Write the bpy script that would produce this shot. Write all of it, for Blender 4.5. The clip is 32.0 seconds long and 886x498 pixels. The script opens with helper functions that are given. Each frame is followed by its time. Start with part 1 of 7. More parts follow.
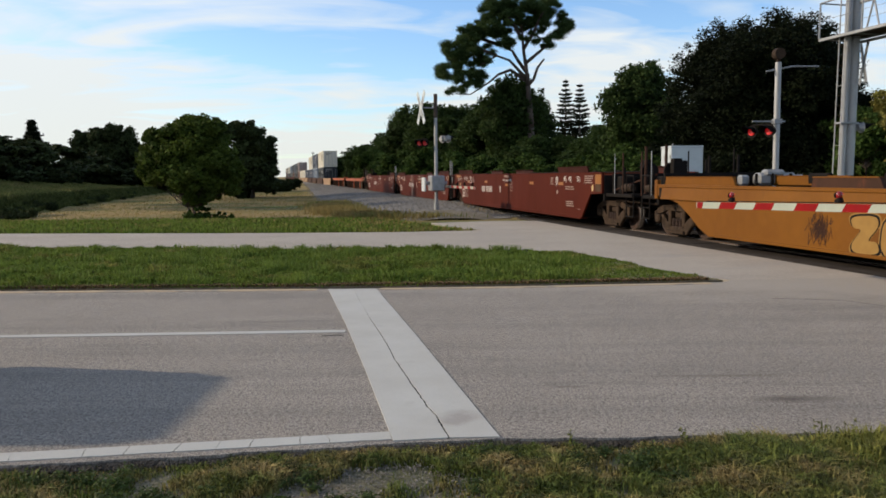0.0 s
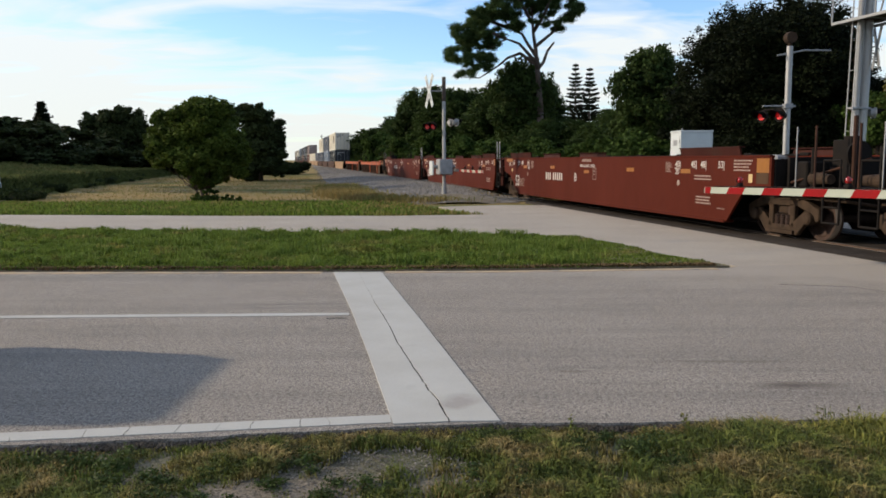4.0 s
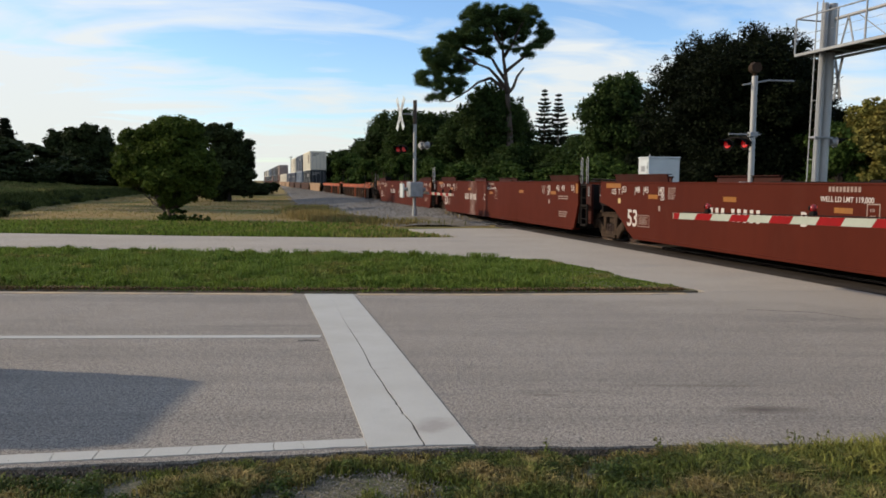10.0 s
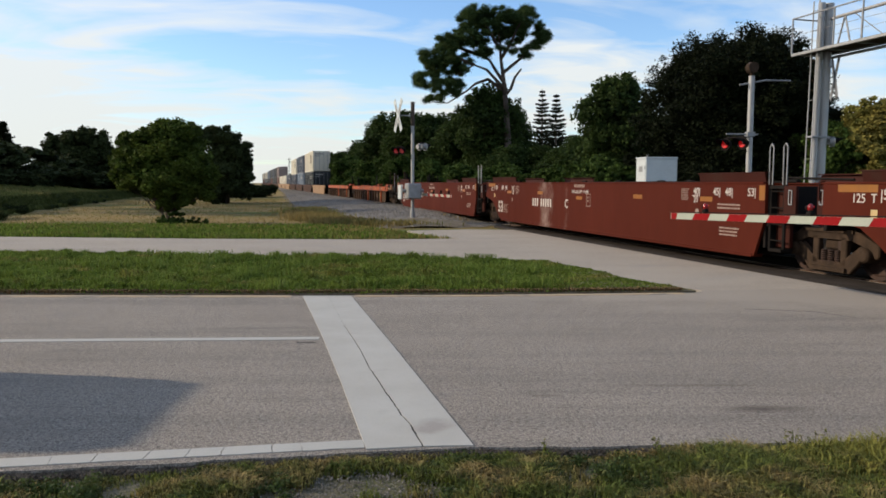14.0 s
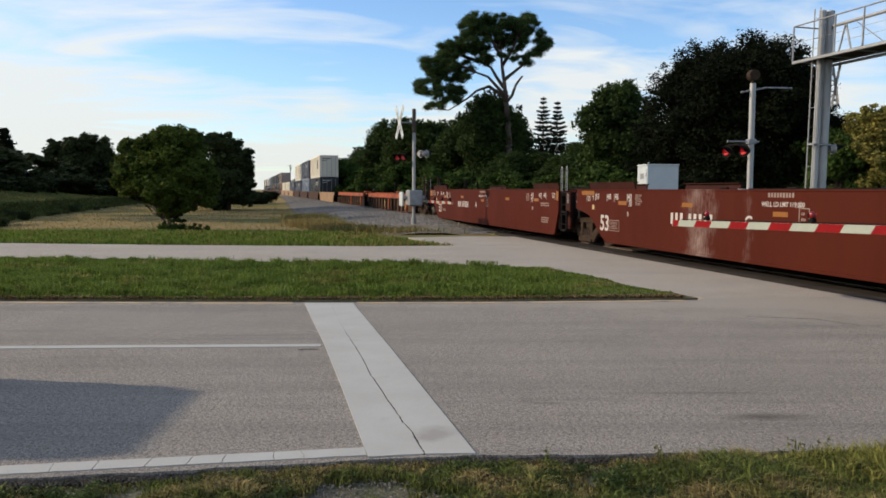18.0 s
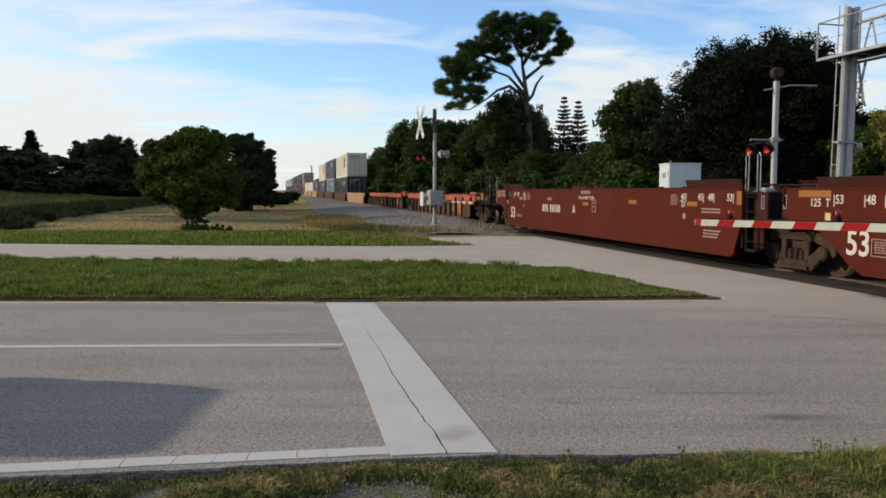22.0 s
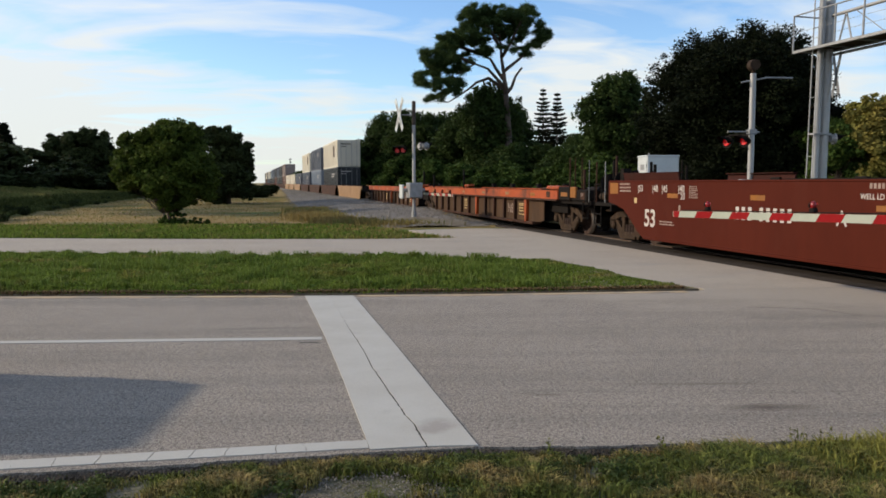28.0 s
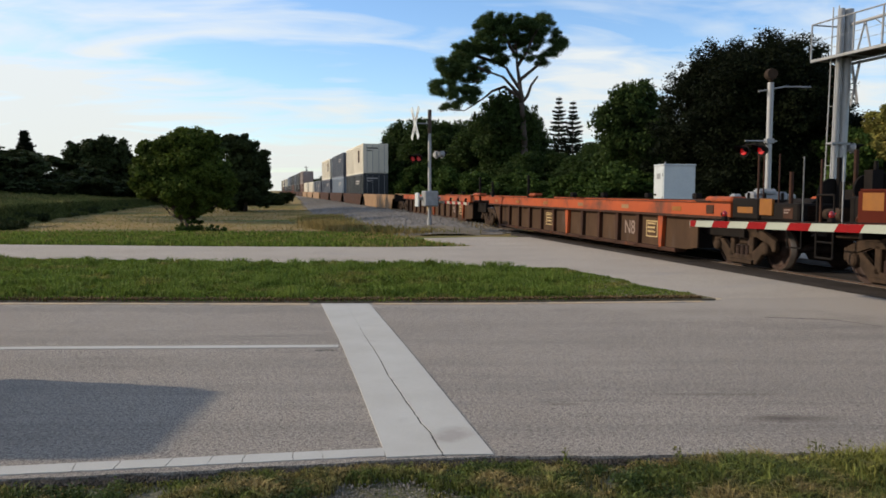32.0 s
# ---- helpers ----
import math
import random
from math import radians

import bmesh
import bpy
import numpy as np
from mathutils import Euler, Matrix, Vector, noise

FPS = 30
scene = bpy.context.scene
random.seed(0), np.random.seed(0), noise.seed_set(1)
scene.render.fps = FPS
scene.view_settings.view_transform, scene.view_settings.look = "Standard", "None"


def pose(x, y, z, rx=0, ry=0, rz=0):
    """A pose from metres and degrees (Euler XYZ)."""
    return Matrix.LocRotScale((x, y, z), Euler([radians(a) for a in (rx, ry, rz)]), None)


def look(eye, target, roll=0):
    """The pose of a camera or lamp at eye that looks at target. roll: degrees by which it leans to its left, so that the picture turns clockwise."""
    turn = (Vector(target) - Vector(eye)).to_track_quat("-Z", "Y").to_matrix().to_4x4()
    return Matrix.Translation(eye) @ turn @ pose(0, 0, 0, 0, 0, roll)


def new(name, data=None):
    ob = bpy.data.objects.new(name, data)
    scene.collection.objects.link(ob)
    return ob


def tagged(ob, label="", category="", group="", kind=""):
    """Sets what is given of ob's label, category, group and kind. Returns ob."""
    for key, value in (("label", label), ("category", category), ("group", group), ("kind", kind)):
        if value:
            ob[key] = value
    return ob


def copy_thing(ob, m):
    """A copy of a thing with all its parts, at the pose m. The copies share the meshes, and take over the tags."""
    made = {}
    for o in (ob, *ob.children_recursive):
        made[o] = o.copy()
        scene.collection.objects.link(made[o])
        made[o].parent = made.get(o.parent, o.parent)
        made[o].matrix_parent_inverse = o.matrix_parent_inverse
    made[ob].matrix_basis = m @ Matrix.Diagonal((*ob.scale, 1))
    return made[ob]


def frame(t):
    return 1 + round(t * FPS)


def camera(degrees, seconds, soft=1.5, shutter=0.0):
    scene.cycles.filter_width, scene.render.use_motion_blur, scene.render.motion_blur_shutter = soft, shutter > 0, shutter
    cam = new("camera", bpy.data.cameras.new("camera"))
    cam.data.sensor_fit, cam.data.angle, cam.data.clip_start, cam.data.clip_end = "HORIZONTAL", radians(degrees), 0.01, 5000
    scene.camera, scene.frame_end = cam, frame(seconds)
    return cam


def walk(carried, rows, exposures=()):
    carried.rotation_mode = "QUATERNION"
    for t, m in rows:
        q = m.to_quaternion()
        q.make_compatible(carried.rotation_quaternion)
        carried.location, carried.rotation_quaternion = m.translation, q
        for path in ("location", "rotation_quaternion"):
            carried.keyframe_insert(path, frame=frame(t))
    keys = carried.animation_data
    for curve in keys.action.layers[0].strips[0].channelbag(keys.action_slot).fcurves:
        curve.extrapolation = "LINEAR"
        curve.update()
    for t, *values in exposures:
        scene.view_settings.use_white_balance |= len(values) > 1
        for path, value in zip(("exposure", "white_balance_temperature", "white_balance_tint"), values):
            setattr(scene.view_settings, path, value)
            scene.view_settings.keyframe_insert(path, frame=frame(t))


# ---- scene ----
# Handheld camera beside the road: seconds, place, yaw, pitch, roll.
cam = camera(57.0, 32.0, soft=1.7)
STEPS = [
    (0, 0.005, -0.014, 1.603, 0.028, -5.156, -0.508),
    (0.5, 0.002, -0.006, 1.602, -0.068, -5.335, -0.423),
    (1, 0.005, -0.003, 1.601, -0.158, -5.466, -0.476),
    (1.5, 0.005, 0.002, 1.596, -0.096, -5.703, -0.42),
    (2, 0.002, 0.016, 1.597, -0.001, -5.759, -0.345),
    (2.5, 0.004, 0.024, 1.592, 0.282, -5.854, -0.471),
    (4.5, 0.054, 0.014, 1.595, 0.669, -6.317, -0.171),
    (5, 0.052, 0.003, 1.601, -0.5, -5.413, -0.096),
    (5.5, 0.033, 0.026, 1.599, -1.033, -5.252, 0.023),
    (6, 0.024, 0.018, 1.596, -0.926, -5.275, 0.103),
    (6.5, 0.02, 0.018, 1.598, -1.119, -5.168, 0.151),
    (7, 0.009, 0.012, 1.597, -1.205, -5.27, -0.258),
    (7.5, 0.009, 0.011, 1.599, -1.259, -5.25, 0.033),
    (8, 0.004, 0.007, 1.6, -1.561, -5.153, 0.343),
    (8.5, 0.003, 0.003, 1.605, -1.995, -5.017, 0.397),
    (9, 0.003, 0.004, 1.6, -2.175, -4.777, 0.37),
    (9.5, 0.002, -0.002, 1.602, -1.955, -4.733, 0.525),
    (10, -0.003, 0.007, 1.599, -1.587, -4.688, 0.548),
    (10.5, -0.001, -0.008, 1.602, -0.952, -4.731, 0.482),
    (11, -0.004, -0.001, 1.599, -1.187, -4.583, 0.643),
    (11.5, -0.008, 0.004, 1.601, -1.162, -4.762, 0.761),
    (12, -0.004, -0.008, 1.602, -1.321, -4.72, 0.424),
    (12.5, 0.002, -0.002, 1.603, -1.552, -4.586, 0.218),
    (13, 0.001, -0.011, 1.604, -1.733, -4.487, -0.075),
    (13.5, 0.003, -0.014, 1.602, -1.695, -4.405, 0.047),
    (14, 0.004, 0.001, 1.598, -1.688, -4.592, 0.254),
    (14.5, -0.002, -0.005, 1.6, -1.321, -4.344, 0.288),
    (16.5, -0, 0.005, 1.6, -0.745, -4.008, 0.379),
    (17, -0.007, -0.01, 1.605, -0.918, -4.149, 0.103),
    (17.5, -0.009, -0.003, 1.604, -1.435, -4.163, 0.16),
    (18, -0.003, 0.003, 1.601, -1.615, -4.118, 0.318),
    (18.5, -0.002, -0.014, 1.601, -1.53, -4.088, 0.132),
    (19, -0.003, -0.015, 1.602, -1.423, -4.211, 0.125),
    (19.5, 0.001, -0.013, 1.601, -1.217, -4.379, 0.06),
    (20, -0.001, -0.028, 1.608, -0.944, -4.335, 0.126),
    (20.5, -0.004, -0.011, 1.603, -0.741, -4.264, 0.222),
    (21, -0.005, -0.014, 1.607, -0.42, -4.066, 0.038),
    (21.5, -0.004, -0.005, 1.596, -0.261, -3.929, -0.01),
    (22, -0.012, -0.009, 1.6, -0.167, -4.124, 0.102),
    (22.5, -0.014, -0.002, 1.601, -0.137, -4.467, 0.396),
    (23, -0.029, 0.008, 1.598, 1.83, -5.223, 0.795),
    (23.5, -0.023, 0.007, 1.602, 2.879, -5.796, 0.741),
    (24, -0.015, 0.016, 1.597, 1.06, -5.124, 0.503),
    (24.5, 0.007, 0.005, 1.59, -0.174, -5.048, -0.033),
    (25, 0.019, -0.009, 1.604, -0.454, -4.564, -0.389),
    (25.5, 0.025, -0.018, 1.608, -1.019, -4.376, -0.424),
    (27.5, -0.016, -0.008, 1.599, -1.749, -4.455, -0.013),
    (28, -0.006, 0.014, 1.599, -1.586, -4.651, -0.035),
    (28.5, -0.015, 0.002, 1.601, -1.619, -4.727, -0.066),
    (29, -0.007, 0.017, 1.589, -1.581, -4.95, -0.057),
    (29.5, -0.006, 0.003, 1.602, -1.519, -4.947, -0.051),
    (30, -0.001, 0.009, 1.593, -1.248, -4.752, -0.166),
    (30.5, 0, 0.001, 1.598, -1.05, -4.393, -0.268),
    (31, -0.004, 0.004, 1.6, -0.783, -4.071, -0.424),
    (31.5, -0.013, -0.008, 1.599, -0.492, -4.01, -0.1),
    (32, -0.018, -0.008, 1.606, -0.528, -4.081, 0.134),
]
PATH = [(t, pose(x, y, z, 90 + pitch, 0, yaw) @ pose(0, 0, 0, 0, 0, roll)) for t, x, y, z, yaw, pitch, roll in STEPS]
walk(cam, PATH, exposures=[(0.0, 0.07), (2.5, 0.1), (4.5, 0.2), (5.2, 0.2), (6.5, 0.1), (8.0, 0.07), (32.0, 0.07)])

# ---- light ----
SUN_AZ = radians(82)      # towards the sun, from +y to the left
SUN_EL = radians(23)
world = bpy.data.worlds.new("sky")
scene.world = world
world.use_nodes = True


class Nodes:
    """Short hand for building a node tree."""

    def __init__(self, tree):
        self.tree = tree

    def add(self, kind, **inputs):
        node = self.tree.nodes.new(kind)
        for key, value in inputs.items():
            socket = node.inputs[int(key[1:])] if key[0] == "i" and key[1:].isdigit() else node.inputs[key.replace("_", " ")]
            if hasattr(value, "links"):
                self.tree.links.new(value, socket)
            else:
                socket.default_value = value
        return node

    def math(self, op, a, b=0.0, clamp=False):
        node = self.add("ShaderNodeMath", i0=a, i1=b)
        node.operation, node.use_clamp = op, clamp
        return node.outputs[0]

    def mix(self, fac, a, b):
        node = self.tree.nodes.new("ShaderNodeMix")
        node.data_type = "RGBA"
        for index, value in ((0, fac), (6, a), (7, b)):
            if hasattr(value, "links"):
                self.tree.links.new(value, node.inputs[index])
            else:
                node.inputs[index].default_value = value
        return node.outputs[2]

    def ramp(self, fac, stops):
        node = self.add("ShaderNodeValToRGB", i0=fac)
        el = node.color_ramp.elements
        while len(el) < len(stops):
            el.new(0.5)
        for e, (at, c) in zip(el, stops):
            e.position = at
            e.color = c if len(c) == 4 else (*c, 1)
        return node.outputs[0]


def build_sky():
    tree = world.node_tree
    tree.nodes.clear()
    n = Nodes(tree)
    sky = n.add("ShaderNodeTexSky")
    sky.sky_type, sky.sun_disc = "NISHITA", False
    sky.sun_elevation, sky.sun_rotation = SUN_EL, -SUN_AZ
    sky.air_density, sky.dust_density, sky.ozone_density = 1.0, 0.3, 2.5
    co = n.add("ShaderNodeTexCoord").outputs["Generated"]
    sep = n.add("ShaderNodeSeparateXYZ", i0=co)
    # clouds lie on a flat layer high above
    up = n.math("ADD", n.math("MAXIMUM", sep.outputs[2], 0.0), 0.14)
    px, py = n.math("DIVIDE", sep.outputs[0], up), n.math("DIVIDE", sep.outputs[1], up)
    flat = n.add("ShaderNodeCombineXYZ", i0=px, i1=py).outputs[0]
    turned = n.add("ShaderNodeMapping", Vector=flat)
    turned.inputs["Rotation"].default_value = (0, 0, radians(28))
    turned.inputs["Location"].default_value = (1.7, 0.6, 0)
    turned.inputs["Scale"].default_value = (0.4, 1.0, 1)
    wisps = n.add("ShaderNodeTexNoise", Vector=turned.outputs[0], Scale=1.5, Detail=7.0, Roughness=0.55, Distortion=0.7)
    banks = n.add("ShaderNodeTexNoise", Vector=flat, Scale=0.75, Detail=4.0, Roughness=0.5)
    low = n.math("SUBTRACT", 1.0, n.math("MULTIPLY", sep.outputs[2], 4.2), True)

    def opening(cx, cz, wx, wz):
        """A soft spot in the layer, to thin or thicken the clouds there."""
        dx = n.math("DIVIDE", n.math("SUBTRACT", sep.outputs[0], cx), wx)
        dz = n.math("DIVIDE", n.math("SUBTRACT", sep.outputs[2], cz), wz)
        r = n.math("SQRT", n.math("ADD", n.math("MULTIPLY", dx, dx), n.math("MULTIPLY", dz, dz)))
        return n.math("SUBTRACT", 1.0, r, True)

    # thin combed streaks across the banks
    combed = n.add("ShaderNodeMapping", Vector=flat)
    combed.inputs["Rotation"].default_value = (0, 0, radians(-24))
    combed.inputs["Location"].default_value = (0.4, 2.3, 0)
    combed.inputs["Scale"].default_value = (0.8, 1.5, 1)
    streaks = n.add("ShaderNodeTexNoise", Vector=combed.outputs[0], Scale=1.9, Detail=6.0, Roughness=0.5, Distortion=1.3)
    left = n.math("MULTIPLY", sep.outputs[0], -0.18)
    cover = n.math("ADD", n.math("MULTIPLY", wisps.outputs[0], 1.6), n.math("MULTIPLY", banks.outputs[0], 0.7))
    cover = n.math("ADD", cover, n.math("MULTIPLY", low, 0.34))
    cover = n.math("ADD", cover, left)
    cover = n.math("ADD", cover, n.math("MULTIPLY", n.math("SUBTRACT", streaks.outputs[0], 0.5), 1.15))
    for depth, *gap_at in ((0.42, -0.14, 0.135, 0.30, 0.09), (0.30, 0.02, 0.24, 0.30, 0.09), (0.14, 0.25, 0.18, 0.2, 0.12)):
        cover = n.math("SUBTRACT", cover, n.math("MULTIPLY", opening(*gap_at), depth))
    for depth, *bank_at in ((0.30, -0.111, 0.125, 0.06, 0.055), (0.26, 0.18, 0.14, 0.09, 0.09), (0.16, 0.24, 0.22, 0.12, 0.06), (0.2, 0.42, 0.19, 0.14, 0.035)):
        cover = n.math("ADD", cover, n.math("MULTIPLY", opening(*bank_at), depth))
    cover = n.math("SUBTRACT", cover, 0.60)
    cloud = n.ramp(cover, [(0.34, (0, 0, 0)), (0.90, (1, 1, 1))])
    shade = n.mix(n.math("MULTIPLY", low, 1.0, True), (7.4, 7.8, 8.05, 1), (6.95, 7.15, 6.8, 1))
    gain = n.add("ShaderNodeVectorMath", i0=sky.outputs[0], i1=(1.35, 1.5, 1.72))
    gain.operation = "MULTIPLY"
    col = n.mix(n.math("MULTIPLY", cloud, 0.95), gain.outputs[0], shade)
    back = n.add("ShaderNodeBackground", Color=col, Strength=0.112)
    out = tree.nodes.new("ShaderNodeOutputWorld")
    tree.links.new(back.outputs[0], out.inputs[0])


build_sky()
sun = new("sun", bpy.data.lights.new("sun", "SUN"))
sun.data.energy, sun.data.angle, sun.data.color = 4.2, radians(1.1), (1.0, 0.83, 0.62)
sun.matrix_basis = look((0, 0, 40), Vector((0, 0, 40)) - 10 * Vector((-math.sin(SUN_AZ) * math.cos(SUN_EL), math.cos(SUN_AZ) * math.cos(SUN_EL), math.sin(SUN_EL))))


# ---- materials ----
def material(name, color, color2=None, rough=0.7, metal=0.0, scale=3.0, bump=0.0, bump_scale=60.0, spots=None, spot_scale=0.6, spot_at=(0.55, 0.75),
             vary=0.0, stretch=(1, 1, 1), island=False, translucent=0.0, coat=0.0, spec=0.5, speck=0.55):
    """Two scales of variation, spots of wear, and fine relief."""
    m = bpy.data.materials.new(name)
    m.use_nodes = True
    tree = m.node_tree
    n = Nodes(tree)
    bsdf = tree.nodes["Principled BSDF"]
    co = n.add("ShaderNodeTexCoord").outputs["Object"]
    mp = n.add("ShaderNodeMapping", Vector=co)
    mp.inputs["Scale"].default_value = stretch
    co = mp.outputs[0]
    color2 = color2 or tuple(c * 0.7 for c in color)
    big = n.add("ShaderNodeTexNoise", Vector=co, Scale=scale, Detail=6.0, Roughness=0.6)
    col = n.mix(n.ramp(big.outputs[0], [(0.3, (0, 0, 0)), (0.7, (1, 1, 1))]), (*color, 1), (*color2, 1))
    fine = n.add("ShaderNodeTexNoise", Vector=co, Scale=bump_scale, Detail=3.0, Roughness=0.7)
    if speck > 1:
        col = n.mix(n.math("MULTIPLY", n.ramp(fine.outputs[0], [(0.44, (0, 0, 0)), (0.60, (1, 1, 1))]), speck - 1), col, (*[c * 0.3 for c in color], 1))
        chips = n.add("ShaderNodeTexNoise", Vector=co, Scale=bump_scale * 1.7, Detail=2.0)
        col = n.mix(n.math("MULTIPLY", n.ramp(chips.outputs[0], [(0.58, (0, 0, 0)), (0.66, (1, 1, 1))]), 0.5), col, (*[min(1, c * 1.7) for c in color], 1))
    else:
        col = n.mix(n.math("MULTIPLY", n.math("SUBTRACT", fine.outputs[0], 0.35, True), speck), col, (*[c * 0.45 for c in color], 1))
    if spots:
        sp = n.add("ShaderNodeTexNoise", Vector=co, Scale=spot_scale, Detail=7.0, Roughness=0.65, Distortion=0.3)
        col = n.mix(n.ramp(sp.outputs[0], [(spot_at[0], (0, 0, 0)), (spot_at[1], (1, 1, 1))]), col, (*spots, 1))
    if vary:
        rnd = n.add("ShaderNodeNewGeometry").outputs["Random Per Island"] if island else n.add("ShaderNodeObjectInfo").outputs["Random"]
        hsv = n.add("ShaderNodeHueSaturation", Color=col)
        tree.links.new(n.math("ADD", n.math("MULTIPLY", rnd, 2 * vary), 1 - vary), hsv.inputs["Value"])
        col = hsv.outputs[0]
    tree.links.new(col, bsdf.inputs["Base Color"])
    bsdf.inputs["Metallic"].default_value = metal
    bsdf.inputs["Specular IOR Level"].default_value = spec
    tree.links.new(n.math("ADD", n.math("MULTIPLY", big.outputs[0], 0.25), rough - 0.12, True), bsdf.inputs["Roughness"])
    if coat:
        bsdf.inputs["Coat Weight"].default_value = coat
    if bump:
        b = n.add("ShaderNodeBump", Strength=bump, Distance=0.02, Height=fine.outputs[0])
        tree.links.new(b.outputs[0], bsdf.inputs["Normal"])
    if translucent:
        tr = n.add("ShaderNodeBsdfTranslucent", Color=col)
        ms = n.add("ShaderNodeMixShader", i0=translucent, i1=bsdf.outputs[0], i2=tr.outputs[0])
        tree.links.new(ms.outputs[0], tree.nodes["Material Output"].inputs[0])
    return m


def glow(name, color, strength):
    m = bpy.data.materials.new(name)
    m.use_nodes = True
    b = m.node_tree.nodes["Principled BSDF"]
    b.inputs["Base Color"].default_value = (*[c * 0.6 for c in color], 1)
    b.inputs["Emission Color"].default_value = (*color, 1)
    b.inputs["Emission Strength"].default_value = strength
    b.inputs["Roughness"].default_value = 0.3
    return m


ASPHALT = material("asphalt", (0.392, 0.346, 0.297), (0.305, 0.269, 0.231), rough=0.9, scale=0.5, bump=0.65, bump_scale=84, spots=(0.19, 0.175, 0.165), spot_scale=1.3, spot_at=(0.60, 0.80), spec=0.3, speck=2.2)


def streaked():
    """Wheel tracks, oil and patched lengths run along the lanes."""
    n = Nodes(ASPHALT.node_tree)
    bsdf = ASPHALT.node_tree.nodes["Principled BSDF"]
    was = bsdf.inputs["Base Color"].links[0].from_socket
    co = n.add("ShaderNodeTexCoord").outputs["Object"]
    for scale, size, at, depth, tone in (((0.07, 1.3, 1), 1.1, (0.47, 0.66), 0.5, (0.15, 0.135, 0.12, 1)), ((0.25, 2.2, 1), 1.6, (0.55, 0.72), 0.6, (0.125, 0.112, 0.10, 1)), ((0.7, 1.2, 1), 2.6, (0.62, 0.74), 0.45, (0.36, 0.325, 0.29, 1))):
        mp = n.add("ShaderNodeMapping", Vector=co)
        mp.inputs["Scale"].default_value = scale
        t = n.add("ShaderNodeTexNoise", Vector=mp.outputs[0], Scale=size, Detail=8.0, Roughness=0.65)
        was = n.mix(n.math("MULTIPLY", n.ramp(t.outputs[0], [(at[0], (0, 0, 0)), (at[1], (1, 1, 1))]), depth), was, tone)
    # coarse stones in the surface, dark and pale
    for size, at, depth, tone in ((36.0, (0.52, 0.62), 0.8, (0.09, 0.082, 0.075, 1)), (44.0, (0.55, 0.65), 0.65, (0.42, 0.385, 0.34, 1)), (15.0, (0.56, 0.74), 0.35, (0.14, 0.125, 0.112, 1))):
        t = n.add("ShaderNodeTexNoise", Vector=co, Scale=size, Detail=3.0, Roughness=0.6)
        was = n.mix(n.math("MULTIPLY", n.ramp(t.outputs[0], [(at[0], (0, 0, 0)), (at[1], (1, 1, 1))]), depth), was, tone)
    # paler and smoother towards the crossing apron
    sep = n.add("ShaderNodeSeparateXYZ", i0=co)
    blot = n.add("ShaderNodeTexNoise", Vector=co, Scale=0.9, Detail=6.0, Roughness=0.65)
    away = n.math("ADD", n.math("MULTIPLY", n.math("SUBTRACT", sep.outputs[1], 9.6), 0.34), n.math("MULTIPLY", n.math("SUBTRACT", sep.outputs[0], 3.0), 0.10))
    away = n.math("ADD", away, n.math("MULTIPLY", n.math("SUBTRACT", blot.outputs[0], 0.5), 1.3))
    was = n.mix(n.math("MULTIPLY", n.ramp(away, [(0.1, (0, 0, 0)), (0.75, (1, 1, 1))]), 0.85), was, (0.325, 0.287, 0.242, 1))
    # rubber laid down in the near lane
    torn = n.add("ShaderNodeTexNoise", Vector=co, Scale=4.0, Detail=7.0, Roughness=0.7)
    sep = n.add("ShaderNodeSeparateXYZ", i0=co)
    for x, y, wx, wy, depth in ((2.5, 5.66, 0.42, 0.13, 1.0), (4.4, 6.15, 0.8, 0.07, 0.8), (2.2, 6.35, 0.9, 0.06, 0.5), (0.95, 6.05, 0.2, 0.05, 0.6)):
        dx = n.math("DIVIDE", n.math("SUBTRACT", sep.outputs[0], x), wx)
        dy = n.math("DIVIDE", n.math("SUBTRACT", sep.outputs[1], y), wy)
        r = n.math("SQRT", n.math("ADD", n.math("MULTIPLY", dx, dx), n.math("MULTIPLY", dy, dy)))
        spot = n.math("MULTIPLY", n.math("SUBTRACT", 1.0, r, True), torn.outputs[0])
        was = n.mix(n.math("MULTIPLY", n.ramp(spot, [(0.03, (0, 0, 0)), (0.45, (1, 1, 1))]), depth), was, (0.095, 0.078, 0.066, 1))
    ASPHALT.node_tree.links.new(was, bsdf.inputs["Base Color"])


streaked()
CONCRETE = material("worn_concrete", (0.36, 0.318, 0.266), (0.29, 0.255, 0.215), rough=0.9, scale=0.7, bump=0.35, bump_scale=40, speck=1.25, spots=(0.27, 0.25, 0.23), spot_scale=0.9, stretch=(0.6, 1, 1), spec=0.3)
PAINT_ROAD = material("road_paint", (0.435, 0.425, 0.39), (0.385, 0.37, 0.335), rough=0.75, scale=1.5, bump=0.25, bump_scale=90, spots=(0.40, 0.36, 0.32), spot_scale=2.2, spot_at=(0.66, 0.80))
PAINT_YELLOW = material("yellow_road_paint", (0.47, 0.34, 0.20), (0.39, 0.31, 0.21), rough=0.8, scale=4, spots=(0.22, 0.2, 0.17), spot_scale=3, spot_at=(0.5, 0.65))
CRACK = material("tar_crack", (0.03, 0.028, 0.026), rough=0.85)
PANEL = material("crossing_panel", (0.046, 0.037, 0.031), (0.027, 0.022, 0.018), spec=0.15, rough=0.85, scale=2, bump=0.4, bump_scale=30)
SOIL = material("sandy_soil", (0.17, 0.135, 0.09), (0.10, 0.085, 0.055), rough=0.95, scale=2.5, bump=0.6, bump_scale=25, spots=(0.26, 0.235, 0.20), spot_scale=1.4)
